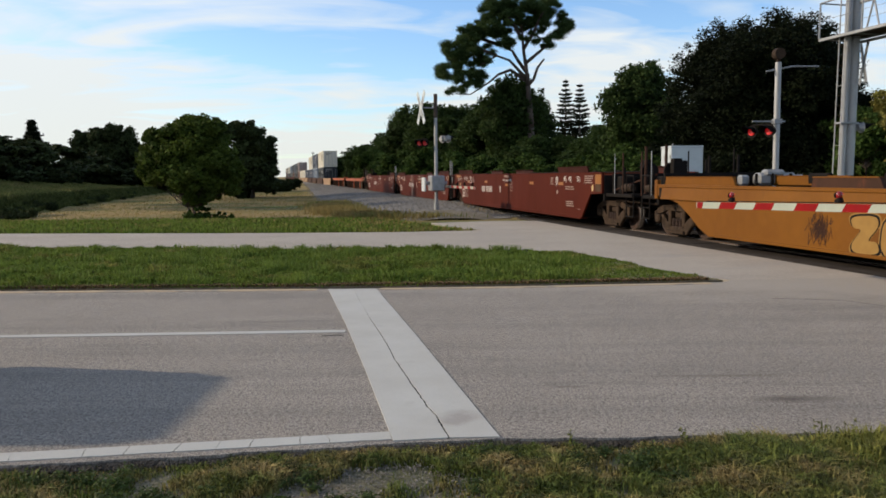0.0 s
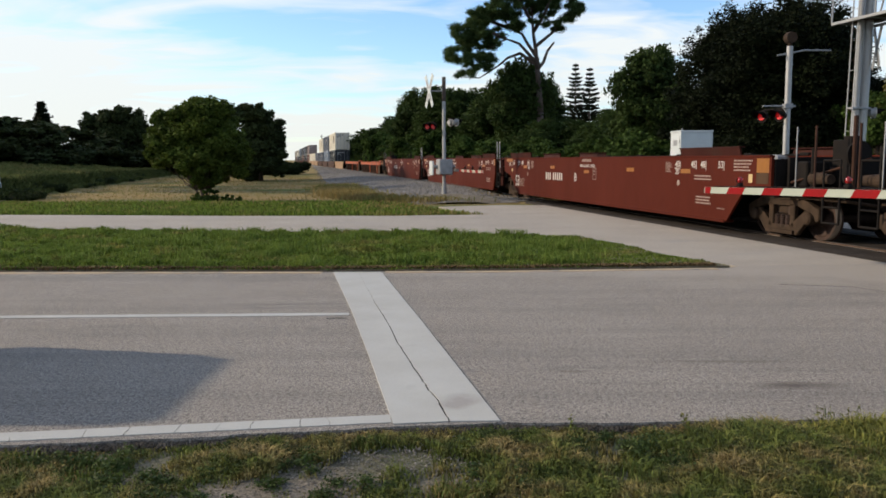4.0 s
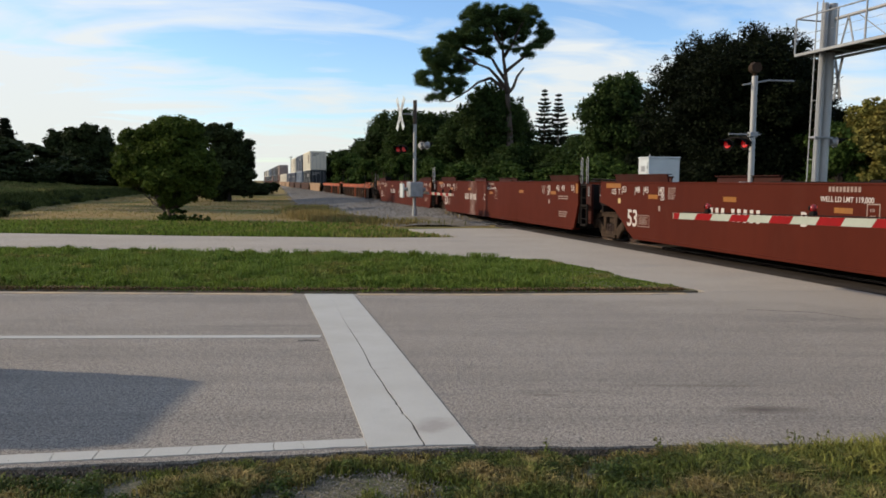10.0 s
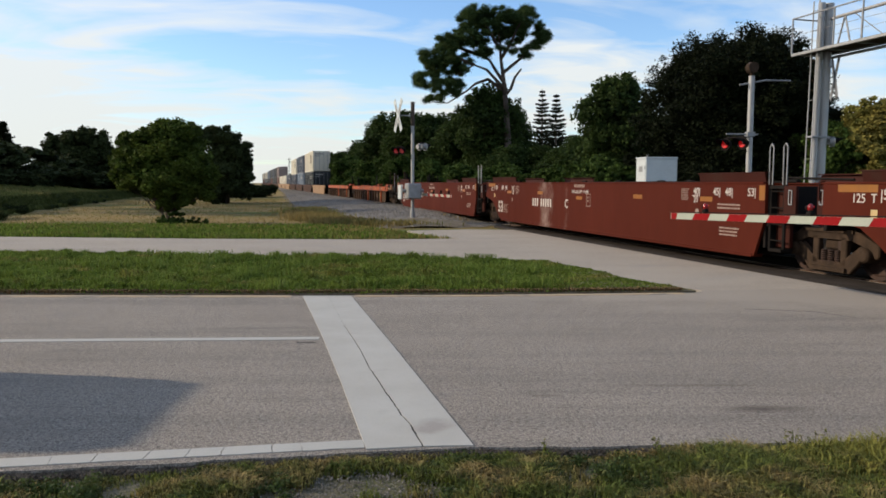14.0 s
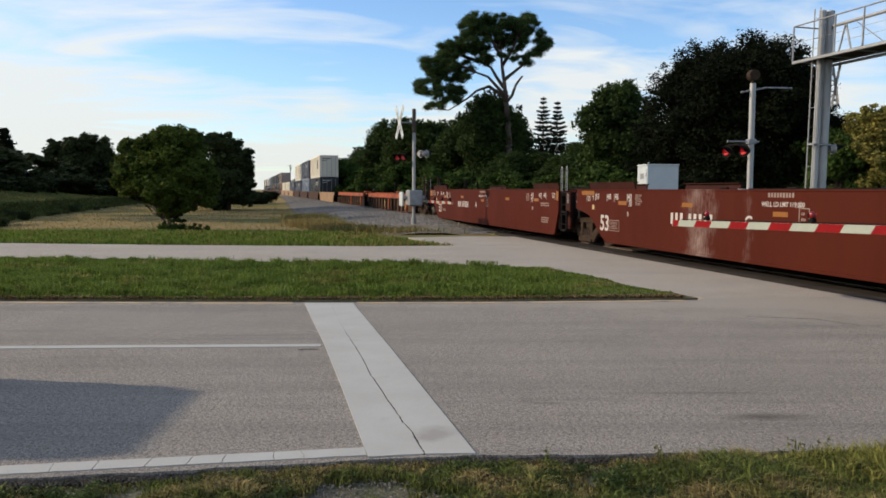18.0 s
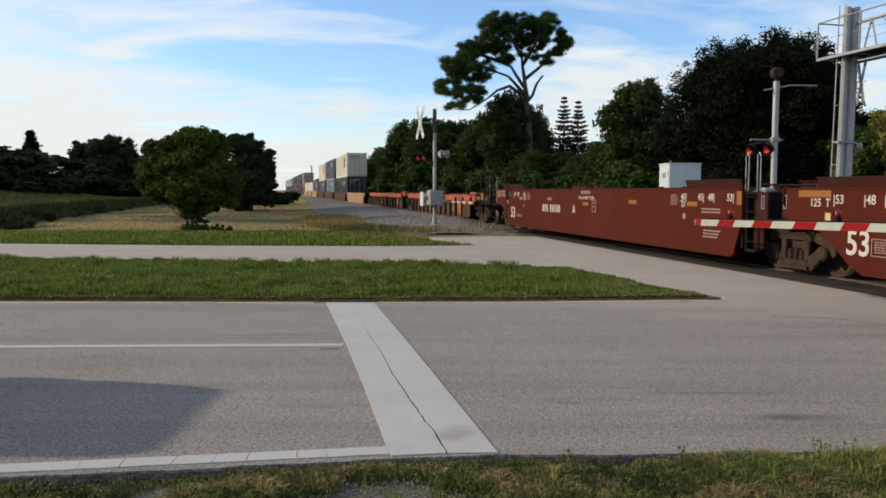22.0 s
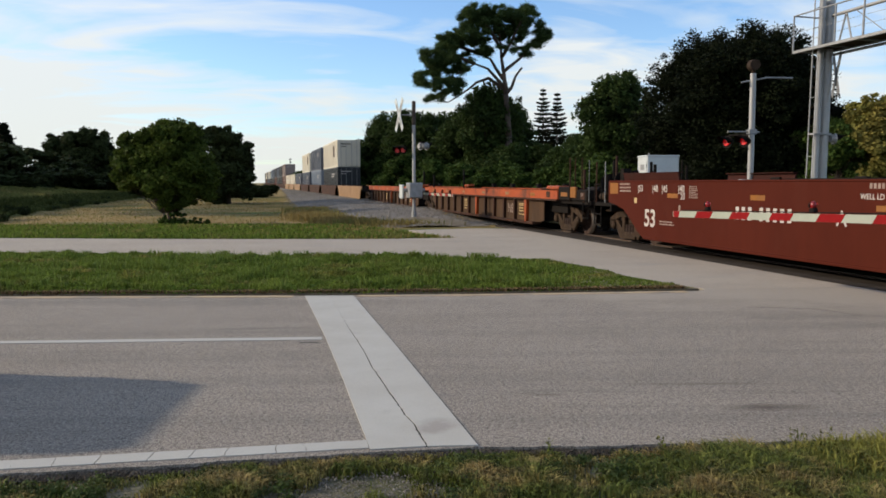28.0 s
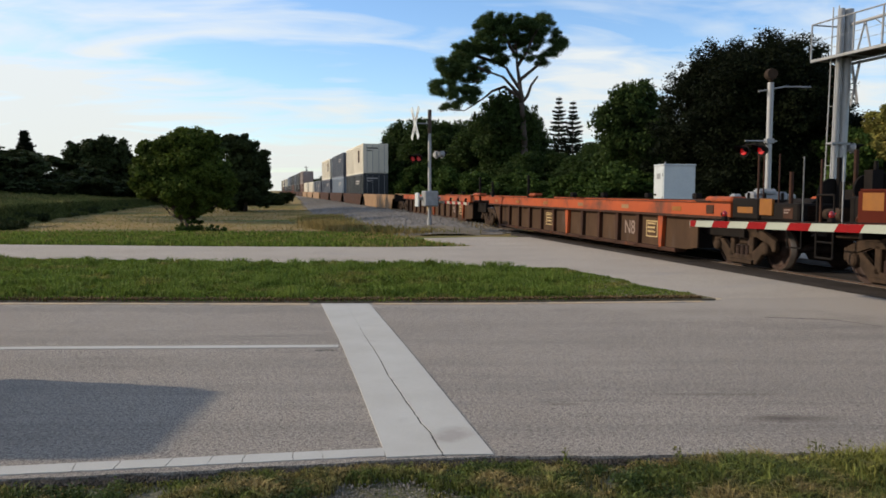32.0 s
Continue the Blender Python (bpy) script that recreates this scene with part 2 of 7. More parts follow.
GRAVEL_M = material("ballast_stone", (0.185, 0.17, 0.152), (0.12, 0.109, 0.097), rough=0.95, scale=6, bump=0.9, bump_scale=14, vary=0.3, island=True)
GRAVEL_RUST = material("rust_stained_ballast", (0.125, 0.082, 0.058), (0.07, 0.048, 0.036), rough=0.95, scale=3, bump=0.9, bump_scale=14, spots=(0.15, 0.13, 0.11), spot_scale=1.2, spot_at=(0.52, 0.7))
RAIL_M = material("rusty_rail", (0.075, 0.04, 0.026), (0.045, 0.027, 0.019), rough=0.75, metal=0.4, scale=8)
RAIL_TOP = material("polished_rail", (0.16, 0.145, 0.13), rough=0.4, metal=0.7, scale=8)
TIE_M = material("weathered_tie", (0.11, 0.075, 0.055), (0.06, 0.045, 0.035), rough=0.95, scale=5, bump=0.6, stretch=(1, 6, 1))
BLADE = material("grass_blades", (0.080, 0.135, 0.019), (0.135, 0.175, 0.028), rough=0.75, scale=1.6, vary=0.55, island=True, translucent=0.35, spots=(0.26, 0.20, 0.07), spot_scale=0.9, spot_at=(0.52, 0.76), spec=0.2)
BLADE_VERGE = material("verge_grass_blades", (0.165, 0.185, 0.042), (0.05, 0.075, 0.016), rough=0.75, scale=5.0, vary=0.7, island=True, translucent=0.3, spots=(0.27, 0.205, 0.085), spot_scale=2.6, spot_at=(0.45, 0.62), spec=0.2)
BLADE_DRY = material("dry_grass_blades", (0.30, 0.215, 0.085), (0.18, 0.145, 0.05), rough=0.8, scale=0.2, vary=0.22, island=True, translucent=0.3, spots=(0.13, 0.15, 0.04), spot_scale=0.3, spot_at=(0.48, 0.62), stretch=(0.3, 1, 1), spec=0.2)
LEAF = material("broad_leaves", (0.095, 0.130, 0.023), (0.030, 0.048, 0.010), rough=0.6, scale=0.5, vary=0.4, island=True, translucent=0.3, spec=0.06)
# near-black: the shade of the backlit crowns is put into the leaf colour
LEAF_SHADED = material("shaded_leaves", (0.0085, 0.0125, 0.0042), (0.005, 0.008, 0.003), rough=0.7, scale=0.3, vary=0.35, island=True, translucent=0.08, spec=0.06)
LEAF_HEDGE = material("hedgerow_leaves", (0.042, 0.055, 0.019), (0.02, 0.029, 0.011), rough=0.7, scale=0.3, vary=0.4, island=True, translucent=0.12, spec=0.06)
LEAF_MID = material("mixed_leaves", (0.046, 0.074, 0.018), (0.015, 0.027, 0.009), rough=0.65, scale=0.3, vary=0.45, island=True, translucent=0.25, spec=0.06)
LEAF_SHRUB = material("shrub_leaves", (0.066, 0.108, 0.024), (0.022, 0.040, 0.010), rough=0.65, scale=0.7, vary=0.45, island=True, translucent=0.3, spec=0.06)
LEAF_PINE = material("pine_needles", (0.065, 0.10, 0.034), (0.038, 0.066, 0.022), rough=0.65, scale=0.4, vary=0.4, island=True, translucent=0.3, spec=0.06)
LEAF_GOLD = material("yellowing_leaves", (0.25, 0.20, 0.055), (0.11, 0.135, 0.034), rough=0.65, scale=0.5, vary=0.4, island=True, translucent=0.25, spec=0.06)
BARK = material("bark", (0.085, 0.062, 0.048), (0.045, 0.034, 0.028), rough=0.95, scale=3, bump=0.8, bump_scale=12, stretch=(1, 1, 0.2))
ALU = material("aluminium_pole", (0.36, 0.36, 0.355), (0.28, 0.28, 0.28), rough=0.5, metal=0.35, scale=2, bump_scale=20, stretch=(1, 1, 0.3))
GALV = material("galvanised_steel", (0.30, 0.305, 0.31), (0.21, 0.215, 0.22), rough=0.55, metal=0.4, scale=5)
BLACK = material("black_painted_metal", (0.010, 0.009, 0.009), (0.018, 0.015, 0.013), rough=0.75, scale=4, spec=0.04)
WHITE = material("white_painted_metal", (0.50, 0.54, 0.55), (0.44, 0.475, 0.485), rough=0.5, scale=2, bump_scale=15)
STRIPE_W = material("white_reflective_sheet", (0.345, 0.37, 0.31), (0.295, 0.32, 0.27), spec=0.2, rough=0.55, scale=3)
STRIPE_R = material("red_reflective_sheet", (0.23, 0.005, 0.007), (0.18, 0.005, 0.006), spec=0.1, rough=0.55, scale=3)
RED_LENS = material("unlit_red_lens", (0.26, 0.008, 0.010), rough=0.25, scale=4)
RED_LIT = glow("lit_red_lens", (1.0, 0.012, 0.016), 0.11)
CAR_RED = material("oxide_red_car_paint", (0.068, 0.0112, 0.0048), (0.055, 0.0092, 0.0042), spec=0.07, rough=0.66, scale=0.8, bump_scale=7, spots=(0.075, 0.022, 0.014), spot_scale=0.9, spot_at=(0.58, 0.85), stretch=(1, 0.6, 0.25))
CAR_RED_END = material("darker_oxide_red_paint", (0.040, 0.0085, 0.005), (0.03, 0.007, 0.0045), spec=0.12, rough=0.7, scale=1.5, bump_scale=9, spots=(0.03, 0.015, 0.01), spot_scale=1.4)
def stained(name, places):
    """The red paint with pale runs of spilt lime: places are (y, width, strength) along the car."""
    m = CAR_RED.copy()
    m.name = name
    n = Nodes(m.node_tree)
    bsdf = m.node_tree.nodes["Principled BSDF"]
    was = bsdf.inputs["Base Color"].links[0].from_socket
    co = n.add("ShaderNodeTexCoord").outputs["Object"]
    sep = n.add("ShaderNodeSeparateXYZ", i0=co)
    mp = n.add("ShaderNodeMapping", Vector=co)
    mp.inputs["Scale"].default_value = (1, 8, 1.1)
    runs = n.add("ShaderNodeTexNoise", Vector=mp.outputs[0], Scale=3.4, Detail=10.0, Roughness=0.75)
    mask = None
    for y, width, strength in places:
        d = n.math("DIVIDE", n.math("ABSOLUTE", n.math("SUBTRACT", sep.outputs[1], y)), width)
        one = n.math("MULTIPLY", n.math("SUBTRACT", 1.0, d, True), strength)
        mask = one if mask is None else n.math("ADD", mask, one)
    blot = n.add("ShaderNodeTexNoise", Vector=co, Scale=1.9, Detail=6.0, Roughness=0.6)
    rough_edge = n.math("MULTIPLY", n.math("MULTIPLY", runs.outputs[0], blot.outputs[0]), 2.0)
    amount = n.ramp(n.math("MULTIPLY", mask, rough_edge), [(0.26, (0, 0, 0)), (0.68, (1, 1, 1))])
    m.node_tree.links.new(n.mix(n.math("MULTIPLY", amount, 0.55), was, (0.33, 0.265, 0.235, 1)), bsdf.inputs["Base Color"])
    return m


CAR_RED_STAINED = stained("lime_stained_oxide_red_paint", ((2.4, 1.5, 0.95), (-4.6, 1.2, 0.4), (0.6, 0.8, 0.55), (8.2, 0.8, 0.45)))
CAR_RED_DUSTY = stained("dusty_oxide_red_paint", ((6.5, 0.9, 0.26), (-2.0, 1.8, 0.22), (1.5, 1.0, 0.22)))
CAR_YELLOW = material("ochre_yellow_car_paint", spec=0.1, color=(0.178, 0.070, 0.0075), color2=(0.128, 0.047, 0.006), rough=0.55, scale=0.9, bump_scale=9, spots=(0.09, 0.034, 0.012), spot_scale=1.2, spot_at=(0.55, 0.85), stretch=(1, 0.5, 0.5))
CAR_ORANGE = material("faded_orange_car_paint", spec=0.25, color=(0.36, 0.068, 0.014), color2=(0.27, 0.05, 0.013), rough=0.6, scale=1.2, bump_scale=9, spots=(0.10, 0.034, 0.018), spot_scale=2.1, spot_at=(0.5, 0.68), stretch=(1, 0.5, 0.6))
CAR_RUST = material("rusted_brown_car_paint", (0.055, 0.024, 0.014), (0.032, 0.017, 0.012), spec=0.15, rough=0.8, scale=1.6, bump=0.3, bump_scale=14, spots=(0.13, 0.04, 0.017), spot_scale=1.3, spot_at=(0.56, 0.74), stretch=(1, 1, 0.5))
CAR_GREY = material("grimy_grey_panel", (0.072, 0.041, 0.023), (0.042, 0.025, 0.016), spec=0.12, rough=0.85, scale=1.4, bump_scale=10, spots=(0.07, 0.05, 0.04), spot_scale=2, stretch=(1, 1, 0.4))
CAR_TAN = material("tan_car_paint", (0.25, 0.14, 0.055), (0.19, 0.105, 0.042), rough=0.65, scale=1.0, spots=(0.17, 0.085, 0.04), spot_scale=1.1)
TRUCK_M = material("dusty_truck_steel", (0.056, 0.035, 0.022), (0.022, 0.015, 0.0105), spec=0.15, rough=0.85, scale=5, bump=0.4, bump_scale=25)
WHEEL_M = material("wheel_steel", (0.046, 0.021, 0.013), (0.026, 0.014, 0.010), rough=0.7, metal=0.3, scale=6)
TREAD_M = material("wheel_tread", (0.17, 0.145, 0.125), rough=0.4, metal=0.6, scale=6)
LETTER = material("white_lettering", (0.49, 0.46, 0.43), (0.38, 0.35, 0.325), rough=0.6, scale=6)
LETTER_WORN = material("weathered_lettering", (0.26, 0.20, 0.17), (0.19, 0.13, 0.11), rough=0.7, scale=9)
RED_DIM = glow("dim_red_lens", (0.8, 0.015, 0.02), 0.06)
REFLECT = material("amber_reflector", (0.245, 0.092, 0.009), (0.19, 0.07, 0.009), rough=0.4, scale=5)
CREAM = material("cream_lettering", (0.46, 0.34, 0.16), (0.38, 0.27, 0.12), rough=0.6, scale=5)
BOX_WHITE = material("white_container_paint", (0.66, 0.61, 0.50), (0.56, 0.52, 0.43), rough=0.6, scale=0.6, spots=(0.42, 0.37, 0.3), spot_scale=0.8, spot_at=(0.62, 0.8), stretch=(1, 0.4, 0.5))
BOX_NAVY = material("near_black_container_paint", (0.009, 0.012, 0.016), (0.015, 0.018, 0.021), rough=0.5, scale=0.7)
BOX_GREY = material("slate_container_paint", (0.075, 0.085, 0.115), (0.055, 0.065, 0.09), rough=0.55, scale=0.7)
BOX_SKY = material("pale_blue_container_paint", (0.17, 0.21, 0.27), (0.13, 0.165, 0.21), rough=0.6, scale=0.7)
BOX_PINK = material("faded_pink_grey_container_paint", (0.25, 0.19, 0.175), (0.19, 0.15, 0.14), rough=0.6, scale=0.7)
BOX_BROWN = material("brown_container_paint", (0.15, 0.065, 0.04), (0.11, 0.05, 0.034), rough=0.6, scale=0.7)
STONE_GREY = material("roadside_pebbles", (0.10, 0.083, 0.067), (0.035, 0.029, 0.024), rough=0.95, scale=9, vary=0.35, island=True)


# ---- mesh helpers ----
def link_mesh(name, mesh, mat, parent=None, label=""):
    ob = new(name, mesh)
    if mat is not None and not mesh.materials:
        mesh.materials.append(mat)
    if parent is not None:
        ob.parent = parent
    if label:
        ob["label"] = label
    return ob


def part(name, bm, mat, parent=None, label="", smooth=False):
    mesh = bpy.data.meshes.new(name)
    bmesh.ops.recalc_face_normals(bm, faces=bm.faces)
    bm.to_mesh(mesh)
    bm.free()
    if smooth:
        for p in mesh.polygons:
            p.use_smooth = True
    return link_mesh(name, mesh, mat, parent, label)


def raw(name, verts, faces, mat, parent=None, label=""):
    """A mesh from numpy corners and faces that all have the same number of corners."""
    mesh = bpy.data.meshes.new(name)
    verts, faces = np.asarray(verts, np.float32), np.asarray(faces, np.int32)
    k = faces.shape[1]
    mesh.vertices.add(len(verts))
    mesh.vertices.foreach_set("co", verts.ravel())
    mesh.loops.add(faces.size)
    mesh.loops.foreach_set("vertex_index", faces.ravel())
    mesh.polygons.add(len(faces))
    mesh.polygons.foreach_set("loop_start", np.arange(0, faces.size, k, dtype=np.int32))
    mesh.update(calc_edges=True)
    return link_mesh(name, mesh, mat, parent, label)


def box(bm, x0, x1, y0, y1, z0, z1, bevel=0.0):
    vs = [bm.verts.new((x, y, z)) for x in (x0, x1) for y in (y0, y1) for z in (z0, z1)]
    fs = [bm.faces.new([vs[i] for i in f]) for f in ((0, 1, 3, 2), (4, 6, 7, 5), (0, 4, 5, 1), (2, 3, 7, 6), (0, 2, 6, 4), (1, 5, 7, 3))]
    if bevel:
        bmesh.ops.bevel(bm, geom=list({e for f in fs for e in f.edges}), offset=bevel, segments=1, affect="EDGES")
    return bm


def boxes(*all_boxes, bevel=0.0):
    bm = bmesh.new()
    for b in all_boxes:
        box(bm, *b, bevel=bevel)
    return bm


def tube(bm, a, b, r0, r1=None, sides=10, caps=True):
    """A tapered round bar from a to b."""
    a, b = Vector(a), Vector(b)
    r1 = r0 if r1 is None else r1
    q = (b - a).to_track_quat("Z", "Y")
    rings = []
    for p, r in ((a, r0), (b, r1)):
        rings.append([bm.verts.new(p + q @ Vector((r * math.cos(2 * math.pi * i / sides), r * math.sin(2 * math.pi * i / sides), 0))) for i in range(sides)])
    for i in range(sides):
        j = (i + 1) % sides
        bm.faces.new((rings[0][i], rings[0][j], rings[1][j], rings[1][i]))
    if caps:
        bm.faces.new(rings[0][::-1])
        bm.faces.new(rings[1])
    return bm


def tubes(*bars, sides=10):
    bm = bmesh.new()
    for a, b, *r in bars:
        tube(bm, a, b, *r, sides=sides)
    return bm


def pipe(bm, points, r, sides=8):
    for a, b in zip(points[:-1], points[1:]):
        tube(bm, a, b, r, sides=sides)
    return bm


def prism(bm, outline, axis, lo, hi):
    """An outline of (a, b) pulled along an axis: x takes (y, z), y takes (x, z), z takes (x, y)."""
    def at(a, b, c):
        return {"x": (c, a, b), "y": (a, c, b), "z": (a, b, c)}[axis]
    lower = [bm.verts.new(at(a, b, lo)) for a, b in outline]
    upper = [bm.verts.new(at(a, b, hi)) for a, b in outline]
    n = len(outline)
    bm.faces.new(lower)
    bm.faces.new(upper[::-1])
    for i in range(n):
        bm.faces.new((lower[i], lower[(i + 1) % n], upper[(i + 1) % n], upper[i]))
    return bm


def plate(outline, axis, lo, hi):
    return prism(bmesh.new(), outline, axis, lo, hi)


def empty(name, m, label, category, group="", kind=""):
    ob = new(name)
    ob.empty_display_size = 0.3
    ob.matrix_basis = m
    return tagged(ob, label, category, group, kind)


def lettering(name, text, size, m, parent, mat, stroke=0.0):
    """Raised letters that face along the local z of m."""
    cu = bpy.data.curves.new(name, "FONT")
    cu.body, cu.size, cu.extrude, cu.offset = text, size, 0.002, stroke
    cu.align_x, cu.align_y = "CENTER", "CENTER"
    tmp = new(name, cu)
    bpy.context.view_layer.update()
    mesh = bpy.data.meshes.new_from_object(tmp.evaluated_get(bpy.context.evaluated_depsgraph_get()))
    bpy.data.objects.remove(tmp)
    # one object a character
    whole = bmesh.new()
    whole.from_mesh(mesh)
    bpy.data.meshes.remove(mesh)
    left = set(whole.verts)
    while left:
        todo, island = [left.pop()], set()
        while todo:
            v = todo.pop()
            island.add(v)
            for e in v.link_edges:
                w = e.other_vert(v)
                if w in left:
                    left.discard(w)
                    todo.append(w)
        one = bmesh.new()
        copy = {v: one.verts.new(v.co) for v in island}
        for f in {f for v in island for f in v.link_faces}:
            one.faces.new([copy[v] for v in f.verts])
        ob = part(name, one, mat, parent)
        ob.matrix_basis = m
    whole.free()


# The track runs 12 degrees to the left of the y axis. On it: v across (away from the road users' side), u along.
TRACK_TURN = 12.0
TRACK = pose(0, 0, 0, 0, 0, TRACK_TURN)
TRACK_V = 10.9
RAIL_Z = 0.03


def on_track(v, u, z=0.0, turn=0.0):
    return TRACK @ pose(v, u, z, 0, 0, turn)


def to_track(x, y):
    c, s = math.cos(radians(TRACK_TURN)), math.sin(radians(TRACK_TURN))
    return x * c + y * s, -x * s + y * c


# ---- ground and roads ----
rng = np.random.default_rng(7)


def smooth(a, b, x):
    t = np.clip((x - a) / (b - a), 0, 1)
    return t * t * (3 - 2 * t)


def height(x, y):
    """The lie of the land: flat by the road, a bank of rough grass at the field's edge, a ballast shoulder, a rise behind the track."""
    c, s = math.cos(radians(TRACK_TURN)), math.sin(radians(TRACK_TURN))
    v, u = x * c + y * s, -x * s + y * c
    z = np.full_like(np.asarray(x, float), -0.05)
    z = z + (0.62 * smooth(-11.5, -12.6, v) + 0.68 * smooth(-12.4, -18, v)) * smooth(27, 33, u) * (1 - 0.35 * smooth(60, 110, u))
    z = z + 1.5 * smooth(17, 24, v) * smooth(2, 6, u) * (1 - smooth(26, 34, u))
    z = z + 0.25 * smooth(3.0, 7.0, v) * (1 - smooth(15, 18, v)) * smooth(33, 40, u)
    z = z - 0.04 * smooth(4.6, 3.5, y) - 0.05 * smooth(3.5, 1.5, y)
    return z


def build_ground():
    ax = np.concatenate([-np.geomspace(3000, 90, 10), np.linspace(-80, 80, 161), np.geomspace(90, 3000, 10)])
    ay = np.concatenate([-np.geomspace(3000, 30, 8), np.linspace(-25, 160, 186), np.geomspace(175, 3500, 9)])
    gx, gy = np.meshgrid(ax, ay, indexing="ij")
    gz = height(gx, gy) + 0.015 * np.sin(gx * 1.7 + gy * 0.9) * np.cos(gy * 1.3)
    nx, ny = gx.shape
    i, j = np.meshgrid(np.arange(nx - 1), np.arange(ny - 1), indexing="ij")
    a = (i * ny + j).ravel()
    faces = np.stack([a, a + ny, a + ny + 1, a + 1], 1)
    ob = raw("ground", np.stack([gx.ravel(), gy.ravel(), gz.ravel()], 1), faces, None)
    m = bpy.data.materials.new("field_turf")
    m.use_nodes = True
    n = Nodes(m.node_tree)
    b = m.node_tree.nodes["Principled BSDF"]
    co = n.add("ShaderNodeTexCoord").outputs["Object"]
    sep = n.add("ShaderNodeSeparateXYZ", i0=co)
    patch = n.add("ShaderNodeTexNoise", Vector=co, Scale=0.16, Detail=6.0, Roughness=0.62)
    fine = n.add("ShaderNodeTexNoise", Vector=co, Scale=9.0, Detail=4.0, Roughness=0.7)
    green = n.mix(fine.outputs[0], (0.045, 0.075, 0.018, 1), (0.09, 0.11, 0.03, 1))
    dry = n.mix(fine.outputs[0], (0.275, 0.185, 0.074, 1), (0.185, 0.14, 0.054, 1))
    grit = n.add("ShaderNodeTexNoise", Vector=co, Scale=60.0, Detail=3.0, Roughness=0.7)
    dirt = n.mix(n.ramp(grit.outputs[0], [(0.4, (0, 0, 0)), (0.62, (1, 1, 1))]), (0.21, 0.18, 0.142, 1), (0.075, 0.062, 0.047, 1))
    # the mown field is parched, the strip along the road stays green
    far = n.math("DIVIDE", n.math("SUBTRACT", sep.outputs[1], 28.0), 3.0, True)
    across = n.math("ADD", n.math("MULTIPLY", sep.outputs[0], math.cos(radians(TRACK_TURN))), n.math("MULTIPLY", sep.outputs[1], math.sin(radians(TRACK_TURN))))
    far = n.math("MULTIPLY", far, n.math("DIVIDE", n.math("ADD", across, 11.6), 0.8, True))
    dryness = n.math("MULTIPLY", far, n.ramp(patch.outputs[0], [(0.36, (0, 0, 0)), (0.52, (1, 1, 1))]))
    col = n.mix(dryness, green, dry)
    near = n.math("SUBTRACT", 1.0, n.math("DIVIDE", n.math("SUBTRACT", sep.outputs[1], 4.0), 2.0, True))
    bare = n.add("ShaderNodeTexNoise", Vector=co, Scale=1.3, Detail=5.0, Roughness=0.6)
    col = n.mix(n.math("MULTIPLY", near, n.ramp(bare.outputs[0], [(0.25, (0.55, 0.55, 0.55)), (0.5, (1, 1, 1))])), col, dirt)
    m.node_tree.links.new(col, b.inputs["Base Color"])
    b.inputs["Roughness"].default_value = 0.95
    b.inputs["Specular IOR Level"].default_value = 0.15
    bp = n.add("ShaderNodeBump", Strength=0.6, Distance=0.05, Height=fine.outputs[0])
    m.node_tree.links.new(bp.outputs[0], b.inputs["Normal"])
    ob.data.materials.append(m)
    return tagged(ob, "flat roadside land of green and parched mown grass", "ground", kind="structure")


build_ground()

NEAR_EDGE = [(-60, 1.2), (-20, 3.3), (-8, 4.0), (-2.5, 4.43), (-0.33, 4.76), (0.34, 4.84), (1.42, 4.85), (2.73, 4.91), (8, 5.1), (20, 5.6), (60, 7.5)]
FAR_EDGE = [(-60, 12.6), (-20, 11.8), (-6.4, 11.6), (-1.66, 11.58), (0.94, 11.66), (4.12, 11.92)]
MEDIAN_BACK = [(3.95, 12.3), (3.45, 13.6), (3.15, 15.1), (2.5, 16.3), (0.5, 16.9), (-3.47, 17.5), (-10.0, 18.4), (-20, 19.2), (-60, 21.5)]
ROAD_BACK = [(60, 36), (20, 31.5), (4.2, 28.3), (1.7, 28.5), (-0.4, 27.6), (0.2, 25.2), (1.2, 23.7), (-1.36, 23.25), (-6.25, 23.4), (-13, 24.1), (-60, 26.5)]


def ragged(line, step, amount):
    """The same line with more points, pushed about a little."""
    out = []
    for (x0, y0), (x1, y1) in zip(line[:-1], line[1:]):
        n = max(1, int(math.hypot(x1 - x0, y1 - y0) / step)) if max(abs(x0), abs(x1)) < 22 else 1
        for k in range(n):
            t = k / n
            x, y = x0 + (x1 - x0) * t, y0 + (y1 - y0) * t
            out.append((x, y + amount * (noise.noise((x * 2.3, y * 2.3, 0)) + 0.6 * noise.noise((x * 9, y * 9, 3)))))
    return out + [line[-1]]


def sheet(name, outline, mat, z, thick, label, category, parent=None):
    bm = plate(outline, "z", z - thick, z)
    bmesh.ops.triangulate(bm, faces=bm.faces)
    ob = part(name, bm, mat, parent)
    return tagged(ob, label, category, kind="structure") if parent is None else ob


road = sheet("road", ragged(NEAR_EDGE, 0.12, 0.035) + [(60, 14)] + [(12, 13.0), (4.3, 12.1)] + FAR_EDGE[::-1], ASPHALT, 0.0, 0.3, "worn grey asphalt carriageway with a coarse surface", "road")
sheet("road_far", [(4.3, 12.104), (12, 13.004), (60, 14.004)] + ROAD_BACK + MEDIAN_BACK[::-1][:-1], CONCRETE, 0.0, 0.3, "pale worn carriageway and crossing apron behind the median", "road")
MEDIAN = ragged(FAR_EDGE, 0.2, 0.05) + ragged(MEDIAN_BACK, 0.3, 0.08)
sheet("median", MEDIAN, SOIL, 0.03, 0.2, "grass median between two carriageways, with a bare edge", "median")


